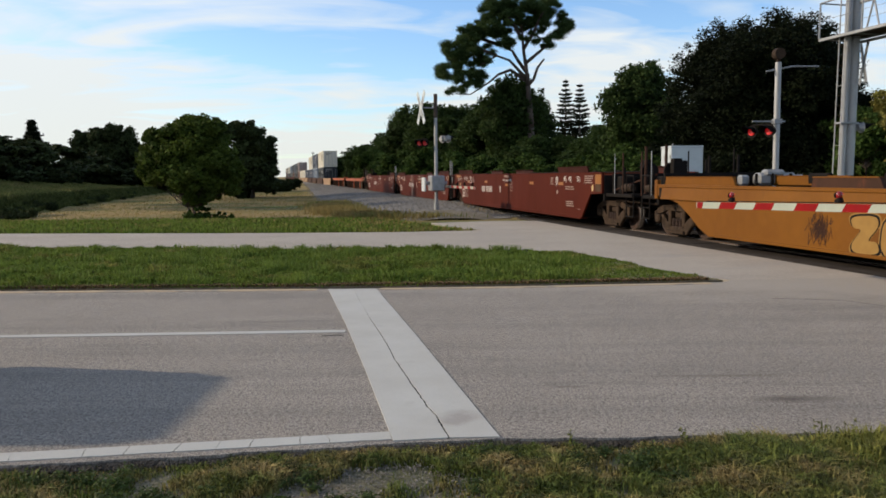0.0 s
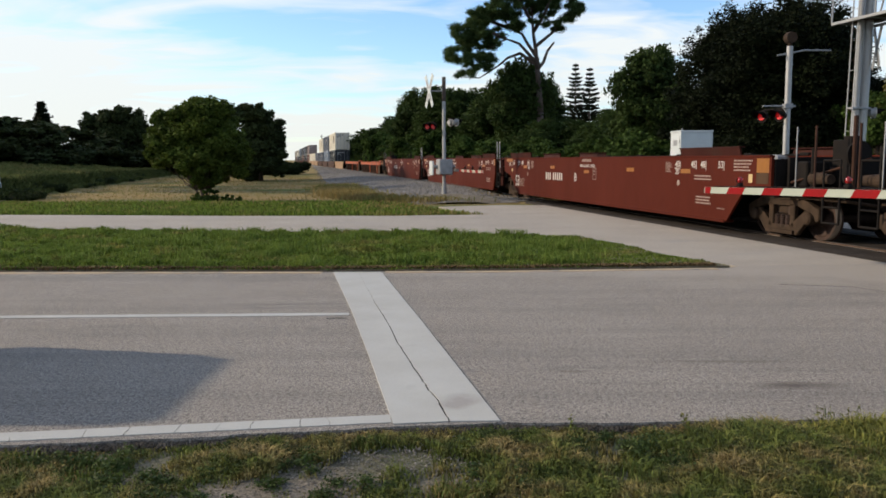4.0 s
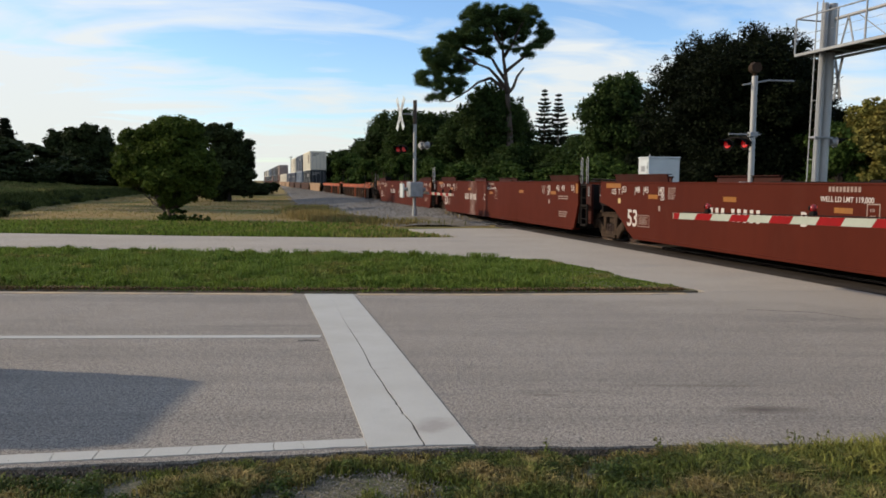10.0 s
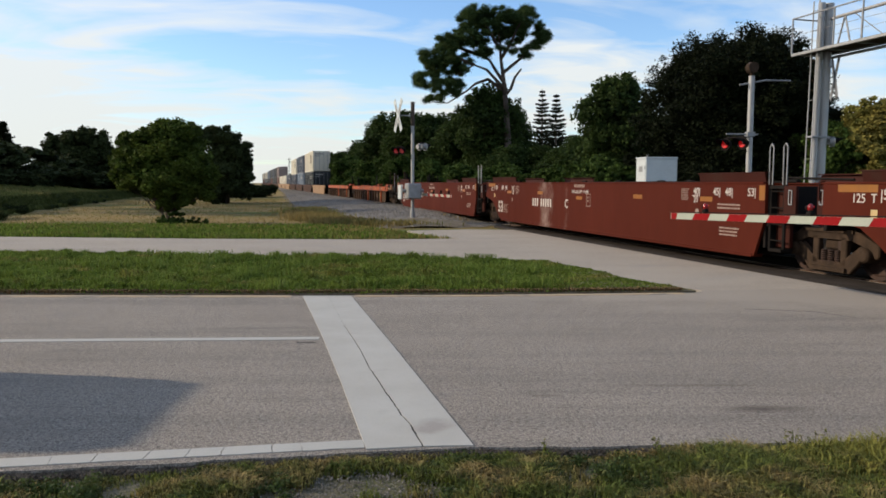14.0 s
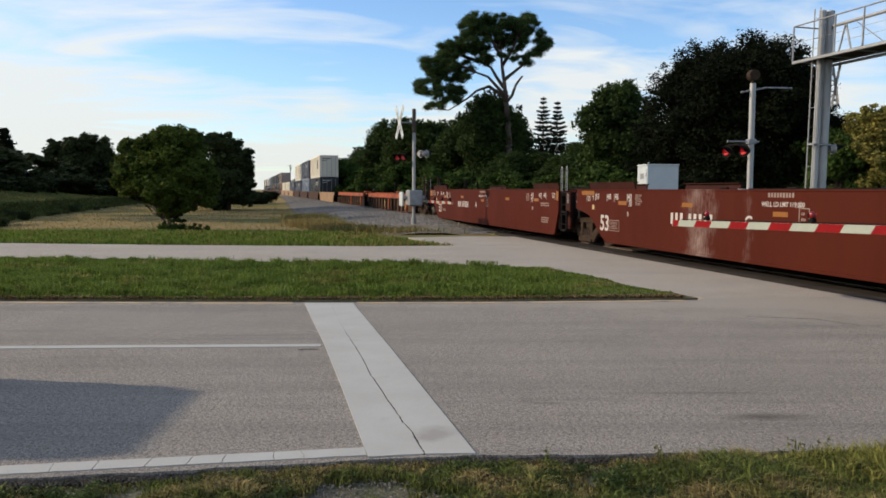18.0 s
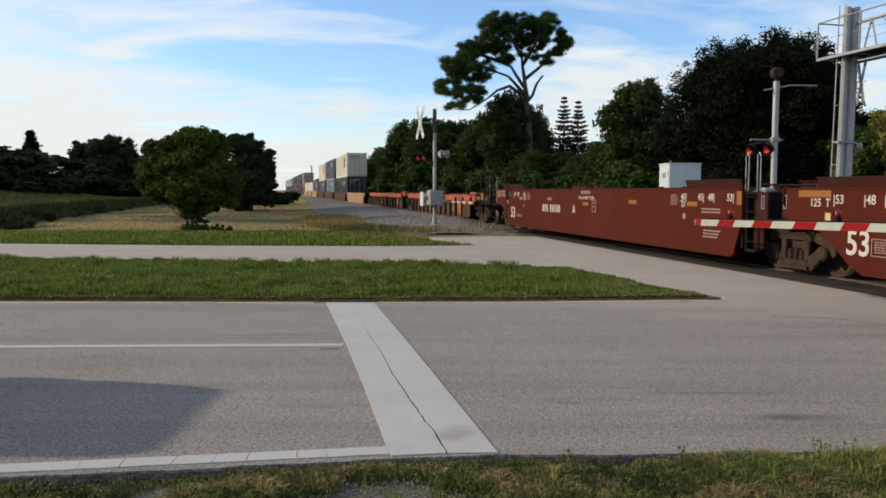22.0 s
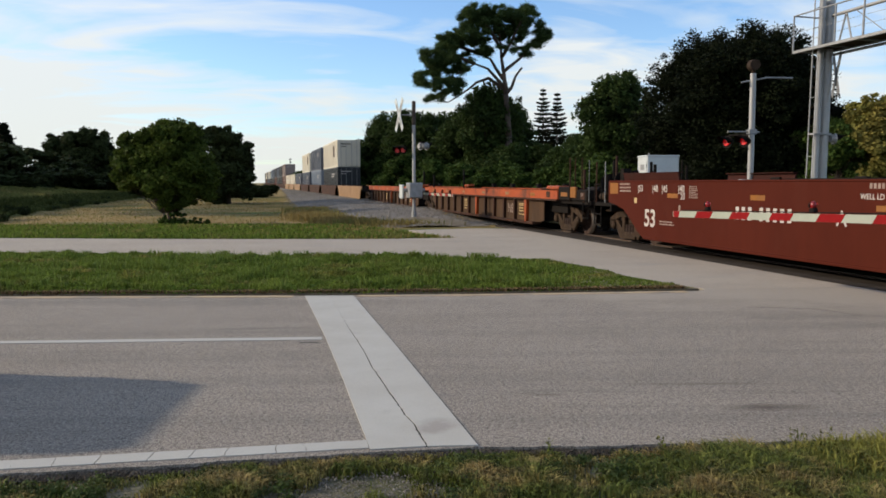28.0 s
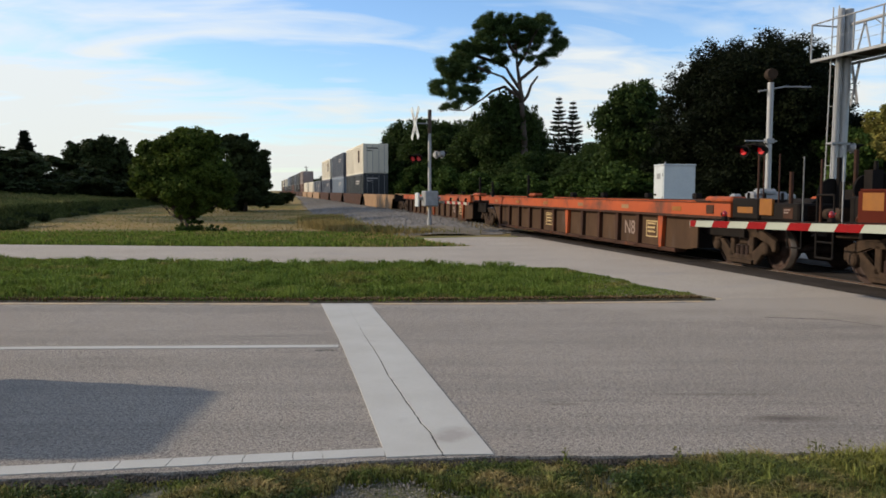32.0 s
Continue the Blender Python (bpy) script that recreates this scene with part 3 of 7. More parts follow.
def strip(line, width, off=0.0):
    """A band of that width to the left of a line."""
    out, back = [], []
    for i, (x, y) in enumerate(line):
        x0, y0 = line[max(0, i - 1)]
        x1, y1 = line[min(len(line) - 1, i + 1)]
        d = math.hypot(x1 - x0, y1 - y0)
        nx, ny = -(y1 - y0) / d, (x1 - x0) / d
        out.append((x + nx * off, y + ny * off))
        back.append((x + nx * (off + width), y + ny * (off + width)))
    return out + back[::-1]


# road markings, each painted length a piece of its own
edge_line = new("edge_line")
tagged(edge_line, "cracked white edge line painted along the road's shoulder", "road marking", kind="structure")
run = [(-12.0, 3.86), (-8, 4.1), (-5.2, 4.29), (-2.5, 4.5), (-1.4, 4.67), (-0.322, 4.835)]
def along(line, t):
    d = [0]
    for a, b in zip(line[:-1], line[1:]):
        d.append(d[-1] + math.dist(a, b))
    s = t * d[-1]
    for i in range(len(line) - 1):
        if s <= d[i + 1] + 1e-9:
            k = (s - d[i]) / (d[i + 1] - d[i])
            return (line[i][0] + k * (line[i + 1][0] - line[i][0]), line[i][1] + k * (line[i + 1][1] - line[i][1]))


def where_x(x):
    """The share of the run at which it reaches x."""
    lo, hi = 0.0, 1.0
    for _ in range(40):
        mid = (lo + hi) / 2
        lo, hi = (mid, hi) if along(run, mid)[0] < x else (lo, mid)
    return lo


def torn_end(p, q, seed):
    """The broken end of a painted length: a crooked line from p to q."""
    dx, dy = q[0] - p[0], q[1] - p[1]
    out = []
    for t in (0.0, 0.18, 0.34, 0.5, 0.66, 0.82, 1.0):
        w = 0.014 * noise.noise((t * 3.1, seed, 0)) + 0.006 * noise.noise((t * 11, seed, 4))
        out.append((p[0] + t * dx + w + 0.03 * (t - 0.5) * math.sin(seed * 7), p[1] + t * dy))
    return out


cuts = [0.0] + [where_x(x) for x in (-9.0, -6.6, -5.0, -4.1, -3.45, -2.9, -2.5, -2.10, -1.865, -1.575, -1.345, -1.155, -0.865, -0.695)] + [1.0]
for k, (a, b) in enumerate(zip(cuts[:-1], cuts[1:])):
    seg = [along(run, a + (b - a) * i / 6) for i in range(7)]
    outline = strip(seg, 0.15)
    front, back = outline[:7], outline[7:][::-1]
    open_by = 0.0022 if k % 3 else 0.004
    first = [(x + open_by, y) for x, y in torn_end(front[0], back[0], k)] if k else [front[0], back[0]]
    last = [(x - open_by, y) for x, y in torn_end(front[-1], back[-1], k + 1)] if k < len(cuts) - 2 else [front[-1], back[-1]]
    wavy = [(x, y + 0.007 * noise.noise((x * 9, 1, 2)) + 0.004 * noise.noise((x * 31, 5, 2))) for x, y in front[1:-1]]
    outline = wavy + last + back[1:-1][::-1] + first[::-1]
    bm = plate(outline, "z", 0.0, 0.006)
    bmesh.ops.triangulate(bm, faces=bm.faces)
    part("paint_length", bm, PAINT_ROAD, edge_line)
lane_line = sheet("lane_line", strip([(-40, 6.9), (-12, 7.85), (-4.5, 8.14), (-1.02, 8.27)], 0.135), PAINT_ROAD, 0.006, 0.006, "thin solid white line between two lanes", "road marking")
sheet("yellow_edge_line", strip([(-40, 11.93), (-20, 11.65), (-6.4, 11.41), (-1.8, 11.38)], 0.17), PAINT_YELLOW, 0.006, 0.006, "faded yellow line along the median", "road marking")
sheet("yellow_edge_line_far", strip([(-0.9, 11.43), (0.94, 11.47), (3.9, 11.72)], 0.15), PAINT_YELLOW, 0.006, 0.006, "faded yellow line along the median", "road marking")

stop_line = new("stop_line")
tagged(stop_line, "broad cracked white stop line, scuffed near its end", "road marking", kind="structure")
crack_pts = [(0.03, 4.85), (-0.022, 5.13), (-0.05, 5.3), (-0.113, 5.52), (-0.15, 5.7), (-0.191, 5.89), (-0.26, 6.2), (-0.30, 6.4), (-0.419, 6.94), (-0.541, 7.66), (-0.654, 8.23), (-0.827, 9.06), (-0.954, 9.73), (-1.155, 10.8), (-1.28, 11.5)]
gap = [0.005, 0.008, 0.005, 0.007, 0.006, 0.008, 0.006, 0.007, 0.006, 0.005, 0.005, 0.003, 0.001, 0.001, 0.001]
def jagged(points, widths, steps=5):
    """More points along a crack, each thrown a little to one side."""
    out, wide = [], []
    for (p, q), (a, b) in zip(zip(points[:-1], points[1:]), zip(widths[:-1], widths[1:])):
        for k in range(steps):
            t = k / steps
            y = p[1] + (q[1] - p[1]) * t
            out.append((p[0] + (q[0] - p[0]) * t + 0.012 * noise.noise((y * 14, 3, 0)) + 0.006 * noise.noise((y * 45, 8, 0)), y))
            wide.append((a + (b - a) * t) * (1 + 0.6 * noise.noise((y * 9, 1, 5))))
    return out + [points[-1]], wide + [widths[-1]]


crack_pts, gap = jagged(crack_pts, gap)
left_half = [(x - g, y) for (x, y), g in zip(crack_pts, gap)] + [(-1.64, 11.5), (-1.325, 10.0), (-1.005, 8.45), (-0.645, 6.6), (-0.31, 4.8)]
right_half = [(x + g, y) for (x, y), g in zip(crack_pts, gap)] + [(-0.955, 11.5), (-0.30, 8.2), (0.34, 4.86)]
for outline in (left_half, right_half):
    bm = plate(outline, "z", 0.0, 0.008)
    bmesh.ops.triangulate(bm, faces=bm.faces)
    part("painted_half", bm, PAINT_ROAD, stop_line)
bm = plate(strip([(x, y) for x, y in crack_pts], 0.024, -0.012), "z", -0.01, 0.003)
part("crack", bm, CRACK, stop_line, "open dark crack")

# long thin cracks and stains in the asphalt
for line, w in (([(4.2, 10.3), (5.0, 10.1), (5.3, 9.6)], 0.004),
                ([(5.2, 8.3), (5.5, 8.7), (5.9, 8.8)], 0.004), ([(-1.22, 8.10), (-1.12, 8.12), (-1.03, 8.11)], 0.03)):
    sheet("road_crack", strip(ragged(line, 0.25, 0.02), w), CRACK, 0.003, 0.003, "thin dark crack across the asphalt", "crack")

def scuffed():
    """Tyre grime ground into the stop line: soft blots with torn edges."""
    m = PAINT_ROAD.copy()
    m.name = "scuffed_road_paint"
    n = Nodes(m.node_tree)
    bsdf = m.node_tree.nodes["Principled BSDF"]
    was = bsdf.inputs["Base Color"].links[0].from_socket
    co = n.add("ShaderNodeTexCoord").outputs["Object"]
    torn = n.add("ShaderNodeTexNoise", Vector=co, Scale=9.0, Detail=8.0, Roughness=0.7)
    mask = None
    for x, y, r, depth in ((0.12, 5.3, 0.22, 1.0), (0.05, 5.15, 0.16, 0.7), (-0.25, 5.6, 0.14, 0.5), (-0.7, 8.6, 0.2, 0.5), (-0.3, 6.9, 0.18, 0.4)):
        d = n.add("ShaderNodeVectorMath", i0=co, i1=(x, y, 0.008))
        d.operation = "DISTANCE"
        one = n.math("MULTIPLY", n.math("SUBTRACT", 1.0, n.math("DIVIDE", d.outputs["Value"], r), True), depth)
        mask = one if mask is None else n.math("ADD", mask, one)
    amount = n.ramp(n.math("MULTIPLY", mask, torn.outputs[0]), [(0.12, (0, 0, 0)), (0.42, (1, 1, 1))])
    m.node_tree.links.new(n.mix(n.math("MULTIPLY", amount, 0.7), was, (0.25, 0.225, 0.2, 1)), bsdf.inputs["Base Color"])
    return m


SCUFFED = scuffed()
for half in stop_line.children:
    if half.name.startswith("painted_half"):
        half.data.materials[0] = SCUFFED

# ---- railway ----
U0, U1 = -30.0, 540.0
bm = bmesh.new()
prism(bm, [(9.08, -0.3), (9.08, -0.05), (12.7, -0.05), (12.7, -0.3)], "y", -8.0, 29.4)
panel = part("crossing_panel", bm, CRACK)
panel.matrix_basis = on_track(0, 0, 0.006)
tagged(panel, "dark worn crossing surface of panels between the rails", "crossing", kind="structure")
# panels in three rows with open flangeways beside the rails
for va, vb, raise_by in ((9.10, 9.34, 0.004), (9.37, 10.07, 0.0), (10.29, 11.51, 0.006), (11.73, 12.68, 0.0)):
    for k in range(15):
        ua = -8.0 + 2.49 * k
        part("panel", boxes((va, vb, ua + 0.012, ua + 2.478, -0.052, raise_by + 0.004 * math.sin(k * 2.7)), bevel=0.008), PANEL, panel)
bm = bmesh.new()
prism(bm, [(7.2, -0.3), (8.9, -0.09), (12.9, -0.09), (15.0, -0.3)], "y", 29.4, U1)
bed = part("track_bed", bm, GRAVEL_RUST)
bed.matrix_basis = on_track(0, 0, 0.0)
tagged(bed, "rust-stained crushed-stone ballast bed under the rails", "ballast", kind="structure")
rails = empty("railway_track", TRACK, "rusty steel rails with polished tops on ballast", "railway track", kind="structure")
for v in (-0.7175, 0.7175):
    c = TRACK_V + v
    bm = bmesh.new()
    prism(bm, [(c - 0.07, -0.16), (c - 0.07, -0.145), (c - 0.012, -0.12), (c - 0.012, -0.04), (c - 0.036, -0.032), (c - 0.036, -0.004), (c + 0.036, -0.004), (c + 0.036, -0.032), (c + 0.012, -0.04), (c + 0.012, -0.12), (c + 0.07, -0.145), (c + 0.07, -0.16)], "y", U0, U1)
    rail = part("rail", bm, RAIL_M, rails)
    rail.location.z = RAIL_Z
    bm = boxes((c - 0.03, c + 0.03, U0, U1, -0.004, 0.0))
    top = part("rail_head", bm, RAIL_TOP, rail, "polished running surface")
tie = boxes((TRACK_V - 1.3, TRACK_V + 1.3, -0.11, 0.11, -0.2, -0.10), bevel=0.012)
first = part("sleeper", tie, TIE_M, rails, "weathered timber sleeper")
first.location.y = 29.8
for k in range(1, 180):
    o = new("sleeper", first.data)
    o.parent = rails
    o.location = (rng.uniform(-0.04, 0.04), 29.8 + 0.53 * k, rng.uniform(-0.01, 0.01))


def pebbles(name, count, spread, size, mat, label, category):
    """Loose stones, one mesh."""
    base = np.array([(1, 0, 0), (0, 1, 0), (-1, 0, 0), (0, -1, 0), (0, 0, 0.8), (0, 0, -0.8)])
    tri = np.array([(0, 1, 4), (1, 2, 4), (2, 3, 4), (3, 0, 4), (1, 0, 5), (2, 1, 5), (3, 2, 5), (0, 3, 5)])
    x, y, z = spread(count)
    s = rng.uniform(*size, count)[:, None, None] * rng.uniform(0.6, 1.3, (count, 1, 3))
    a = rng.uniform(0, 6.283, count)
    ca, sa = np.cos(a)[:, None], np.sin(a)[:, None]
    p = base[None] * s + rng.normal(0, 0.12, (count, 6, 3)) * s
    q = np.stack([p[..., 0] * ca - p[..., 1] * sa + x[:, None], p[..., 0] * sa + p[..., 1] * ca + y[:, None], p[..., 2] + z[:, None]], -1)
    f = tri[None] + (np.arange(count) * 6)[:, None, None]
    return tagged(raw(name, q.reshape(-1, 3), f.reshape(-1, 3), mat), label, category, kind="stuff")


def world_of(v, u):
    c, s = math.cos(radians(TRACK_TURN)), math.sin(radians(TRACK_TURN))
    return v * c - u * s, v * s + u * c


GRAVEL_U, GRAVEL_V = [29.6, 31, 36, 45, 70, 130, 170, 300], [6.2, 4.4, 3.1, 3.2, 3.8, 6.0, 7.2, 8.0]     # the strip's edge towards the field


def gravel_spread(n):
    u = 30.5 + 130 * rng.random(n) ** 1.7
    v = np.interp(u, GRAVEL_U, GRAVEL_V) + 0.3 * rng.normal(0, 1, n)
    v = v + (rng.uniform(9.5, 11.0, n) - v) * rng.random(n)
    x, y = world_of(v, u)
    return x, y, np.maximum(height(x, y), np.where(v > 8.5, -0.11, -9)) + 0.012


# gravel service strip beside the track
def build_gravel_strip():
    us = np.linspace(29.6, 300, 160)
    left = np.interp(us, GRAVEL_U, GRAVEL_V)
    k = 14
    v = left[:, None] + (9.0 - left)[:, None] * np.linspace(0, 1, k)[None]
    u = np.repeat(us[:, None], k, 1)
    x, y = world_of(v, u)
    z = height(x, y) + 0.02
    i, j = np.meshgrid(np.arange(len(us) - 1), np.arange(k - 1), indexing="ij")
    a = (i * k + j).ravel()
    ob = raw("gravel_strip", np.stack([x.ravel(), y.ravel(), z.ravel()], 1), np.stack([a, a + k, a + k + 1, a + 1], 1), GRAVEL_M)
    tagged(ob, "grey gravel service strip beside the track", "gravel", kind="structure")


build_gravel_strip()


def soil_mound():
    """Bare brown soil thrown up where the gravel meets the crossing apron."""
    k = 40
    uu, vv = np.meshgrid(np.linspace(29.3, 35.5, k), np.linspace(4.0, 9.0, k), indexing="ij")
    d = np.clip(1 - ((uu - 31.8) / 3.0) ** 2 - ((vv - 6.6) / 2.3) ** 2, 0, 1)
    x, y = world_of(vv, uu)
    z = height(x, y) - 0.03 + 0.26 * d ** 0.7 + 0.05 * np.sin(uu * 3.1) * np.cos(vv * 4.3) * d + 0.02 * np.sin(uu * 11) * np.sin(vv * 9) * d
    i, j = np.meshgrid(np.arange(k - 1), np.arange(k - 1), indexing="ij")
    a = (i * k + j).ravel()
    ob = raw("soil_mound", np.stack([x.ravel(), y.ravel(), z.ravel()], 1), np.stack([a, a + k, a + k + 1, a + 1], 1), SOIL)
    tagged(ob, "low mound of bare brown soil beside the crossing", "soil", kind="structure")


soil_mound()
pebbles("ballast_stones", 26000, gravel_spread, (0.025, 0.07), GRAVEL_M, "loose grey ballast stones beside the rails", "gravel")


def shoulder_spread(n):
    x = rng.uniform(-4.5, 5.5, n)
    e = np.interp(x, [p[0] for p in NEAR_EDGE], [p[1] for p in NEAR_EDGE])
    y = e - np.abs(rng.normal(0, 0.03, n)) + 0.005
    return x, y, np.maximum(-0.06, -0.02 - 0.4 * (e - y)) + 0.004


pebbles("shoulder_grit", 14000, shoulder_spread, (0.003, 0.010), STONE_GREY, "crumbled asphalt and grit along the road's edge", "grit")


# ---- grass ----
THATCH = material("dead_thatch", (0.19, 0.125, 0.06), (0.10, 0.07, 0.035), rough=0.9, scale=2, vary=0.4, island=True, spec=0.15)
WEED_LEAF = material("creeping_weed_leaves", (0.068, 0.10, 0.024), (0.030, 0.048, 0.013), rough=0.6, scale=2.5, vary=0.5, island=True, translucent=0.3, spots=(0.16, 0.15, 0.05), spot_scale=4.0, spot_at=(0.58, 0.72), spec=0.2)
BANK_TOP = material("rank_pale_grass", (0.20, 0.20, 0.06), (0.11, 0.125, 0.035), rough=0.8, scale=0.4, vary=0.3, island=True, translucent=0.25, spots=(0.26, 0.20, 0.08), spot_scale=0.5, spot_at=(0.5, 0.7), spec=0.1)
BLADE_RANK = material("rank_verge_blades", (0.12, 0.145, 0.034), (0.07, 0.095, 0.022), rough=0.7, scale=3.0, vary=0.5, island=True, translucent=0.3, spec=0.2)
BLADE_GOLD = material("yellow_green_blades", (0.30, 0.27, 0.07), (0.18, 0.20, 0.045), rough=0.7, scale=3.0, vary=0.4, island=True, translucent=0.35, spec=0.2)
# darker than BANK_TOP: the shade on the bank's face is in the colour
BANK_SHADED = material("rank_shaded_grass", (0.085, 0.10, 0.026), (0.05, 0.062, 0.017), rough=0.8, scale=0.8, vary=0.4, island=True, spec=0.1)
BLADE_LUSH = material("lush_grass_blades", (0.16, 0.215, 0.038), (0.10, 0.155, 0.026), rough=0.7, scale=0.6, vary=0.35, island=True, translucent=0.35, spec=0.2)


def inside(x, y, outline):
    p = np.asarray(outline)
    hit = np.zeros(len(x), bool)
    for (x0, y0), (x1, y1) in zip(p, np.roll(p, -1, 0)):
        cross = (y0 > y) != (y1 > y)
        with np.errstate(divide="ignore", invalid="ignore"):
            hit ^= cross & (x < (x1 - x0) * (y - y0) / (y1 - y0 + 1e-12) + x0)
    return hit


def patchy(x, y, scale, seed):
    return np.array([noise.noise((a * scale, b * scale, seed)) for a, b in zip(x, y)])


def blades(name, x, y, z, tall, wide, mat, label, lean=0.5):
    """Bent blades of two quads each, as one mesh."""
    n = len(x)
    a = rng.uniform(0, 6.283, n)
    w = wide * rng.uniform(0.6, 1.4, n) / 2
    dx, dy = np.cos(a) * w, np.sin(a) * w
    b = rng.uniform(0, 6.283, n)
    ln = tall * lean * rng.random(n)
    lx, ly = np.cos(b) * ln, np.sin(b) * ln
    pts = np.stack([np.stack([x - dx, y - dy, z - 0.02], -1), np.stack([x + dx, y + dy, z - 0.02], -1),
                    np.stack([x + dx * 0.8 + lx * 0.35, y + dy * 0.8 + ly * 0.35, z + tall * 0.6], -1), np.stack([x - dx * 0.8 + lx * 0.35, y - dy * 0.8 + ly * 0.35, z + tall * 0.6], -1),
                    np.stack([x + lx, y + ly, z + tall * (1 - 0.25 * lean)], -1)], 1)
    k = np.arange(n)[:, None] * 5
    f = np.concatenate([k + np.array([[0, 1, 2]]), k + np.array([[0, 2, 3]]), k + np.array([[3, 2, 4]])], 0)
    return tagged(raw(name, pts.reshape(-1, 3), f, mat), label, "grass", kind="stuff")


def scatter(n, x0, x1, y0, y1):
    return rng.uniform(x0, x1, n), rng.uniform(y0, y1, n)


def grass_all():
    # median
    x, y = scatter(260000, -12, 4.2, 11.5, 18.8)
    k = inside(x, y, [(a, b) for a, b in MEDIAN])
    x, y = x[k], y[k]
    p = patchy(x, y, 0.9, 5)
    q = patchy(x, y, 0.28, 9)
    r = patchy(x, y, 3.2, 12)
    tall = (0.045 + 0.07 * np.clip(p + 0.2, 0, 1) + 0.07 * np.clip(q, 0, 1) + 0.15 * np.clip(r, 0, 1)) * rng.uniform(0.4, 1.45, len(x))
    near = np.interp(x, [a for a, b in FAR_EDGE], [b for a, b in FAR_EDGE])
    tip = np.clip((3.9 - x) / 3.5, 0.25, 1)
    tall = tall * tip * (0.35 + 0.65 * np.clip((y - near) / 0.35, 0, 1))
    blades("median_grass", x, y, np.full(len(x), 0.03), tall, 0.017, BLADE, "uneven green grass on the median, long in places", 1.0)
    # dead thatch along the median's bare lip
    x = rng.uniform(-12, 3.9, 16000)
    y = np.interp(x, [a for a, b in FAR_EDGE], [b for a, b in FAR_EDGE]) + 0.02 + np.abs(rng.normal(0, 0.10, len(x)))
    blades("median_thatch", x, y, np.full(len(x), 0.03), rng.uniform(0.02, 0.07, len(x)), 0.018, THATCH, "dead brown thatch along the median's lip", 1.6)
    # lush pale tufts standing out of the median
    cx, cy = scatter(150, -11.5, 2.4, 11.9, 17.6)
    r = rng.uniform(0.05, 0.22, 150)
    pick = rng.integers(0, 150, 26000)
    x, y = cx[pick] + rng.normal(0, 1, len(pick)) * r[pick], cy[pick] + rng.normal(0, 0.7, len(pick)) * r[pick]
    k = inside(x, y, [(a, b) for a, b in MEDIAN]) & (y > np.interp(x, [a for a, b in FAR_EDGE], [b for a, b in FAR_EDGE]) + 0.2)
    blades("median_tufts", x[k], y[k], np.full(int(k.sum()), 0.03), rng.uniform(0.06, 0.22, int(k.sum())), 0.012, BLADE_LUSH, "pale green tufts standing out of the median grass", 0.8)
    # verge at the camera's feet
    x, y = scatter(210000, -4.2, 4.6, 3.3, 4.95)
    e = np.interp(x, [a for a, b in NEAR_EDGE], [b for a, b in NEAR_EDGE])
    p = patchy(x, y, 1.4, 2) + 0.6 * patchy(x, y, 5.5, 6) + 0.3 * smooth(0.15, 0.6, x)
    bare = 1.0 * np.exp(-(((x + 0.3) / 0.33) ** 2 + ((y - 4.38) / 0.24) ** 2)) + 0.45 * np.exp(-(((x + 0.9) / 0.25) ** 2 + ((y - 4.05) / 0.12) ** 2))
    k = (y < e - 0.04 + 0.05 * p) & (1.25 * p + 0.66 - 1.1 * bare - 0.2 * smooth(-0.3, -1.2, x) > rng.random(len(x)) * 0.9)
    x, y, p, e = x[k], y[k], p[k], e[k]
    tall = (0.022 + 0.08 * np.clip(p + 0.2, 0, 1)) * rng.uniform(0.4, 1.5, len(x)) * (1 + 0.8 * smooth(0.3, 3.0, x)) * (0.55 + 0.45 * np.clip((e - y) / 0.4, 0, 1))
    blades("verge_grass", x, y, height(x, y), tall, 0.0078, BLADE_VERGE, "sparse mixed green and straw grass on the sandy verge", 1.3)
    # rank clumps in the verge, straw and green
    cx, cy = scatter(90, -3.8, 4.4, 3.5, 4.75)
    cy = np.minimum(cy, np.interp(cx, [a for a, b in NEAR_EDGE], [b for a, b in NEAR_EDGE]) - 0.18)
    keep = rng.random(90) < 0.35 + 0.65 * smooth(0.2, 2.5, cx)
    cx, cy = cx[keep], cy[keep]
    r = rng.uniform(0.03, 0.11, len(cx))
    pick = rng.integers(0, len(cx), 16000)
    x, y = cx[pick] + rng.normal(0, 1, len(pick)) * r[pick], cy[pick] + rng.normal(0, 1, len(pick)) * r[pick]
    tall = rng.uniform(0.04, 0.13, len(pick)) * (0.7 + 0.7 * smooth(0.5, 3.0, x))
    straw = rng.random(len(pick)) < 0.3
    blades("verge_clumps", x[~straw], y[~straw], height(x[~straw], y[~straw]), tall[~straw], 0.008, BLADE_RANK, "rank green clumps in the verge", 1.0)
    blades("verge_straw", x[straw], y[straw], height(x[straw], y[straw]), tall[straw] * 0.9, 0.006, BLADE_DRY, "dead straw standing among the verge grass", 1.4)
    # tall sunlit grass at the verge's end
    x = rng.normal(3.1, 0.75, 9000)
    y = np.interp(x, [a for a, b in NEAR_EDGE], [b for a, b in NEAR_EDGE]) - 0.12 - np.abs(rng.normal(0, 0.25, len(x)))
    k = x > 1.7
    x, y = x[k], y[k]
    blades("tall_verge_grass", x, y, height(x, y), rng.uniform(0.08, 0.22, len(x)) * (0.4 + 0.6 * smooth(1.7, 2.8, x)), 0.0085, BLADE_GOLD, "tall yellow-green grass at the verge's end", 0.9)
    # strip behind the far carriageway
    x, y = scatter(60000, -24, 2, 23, 31)
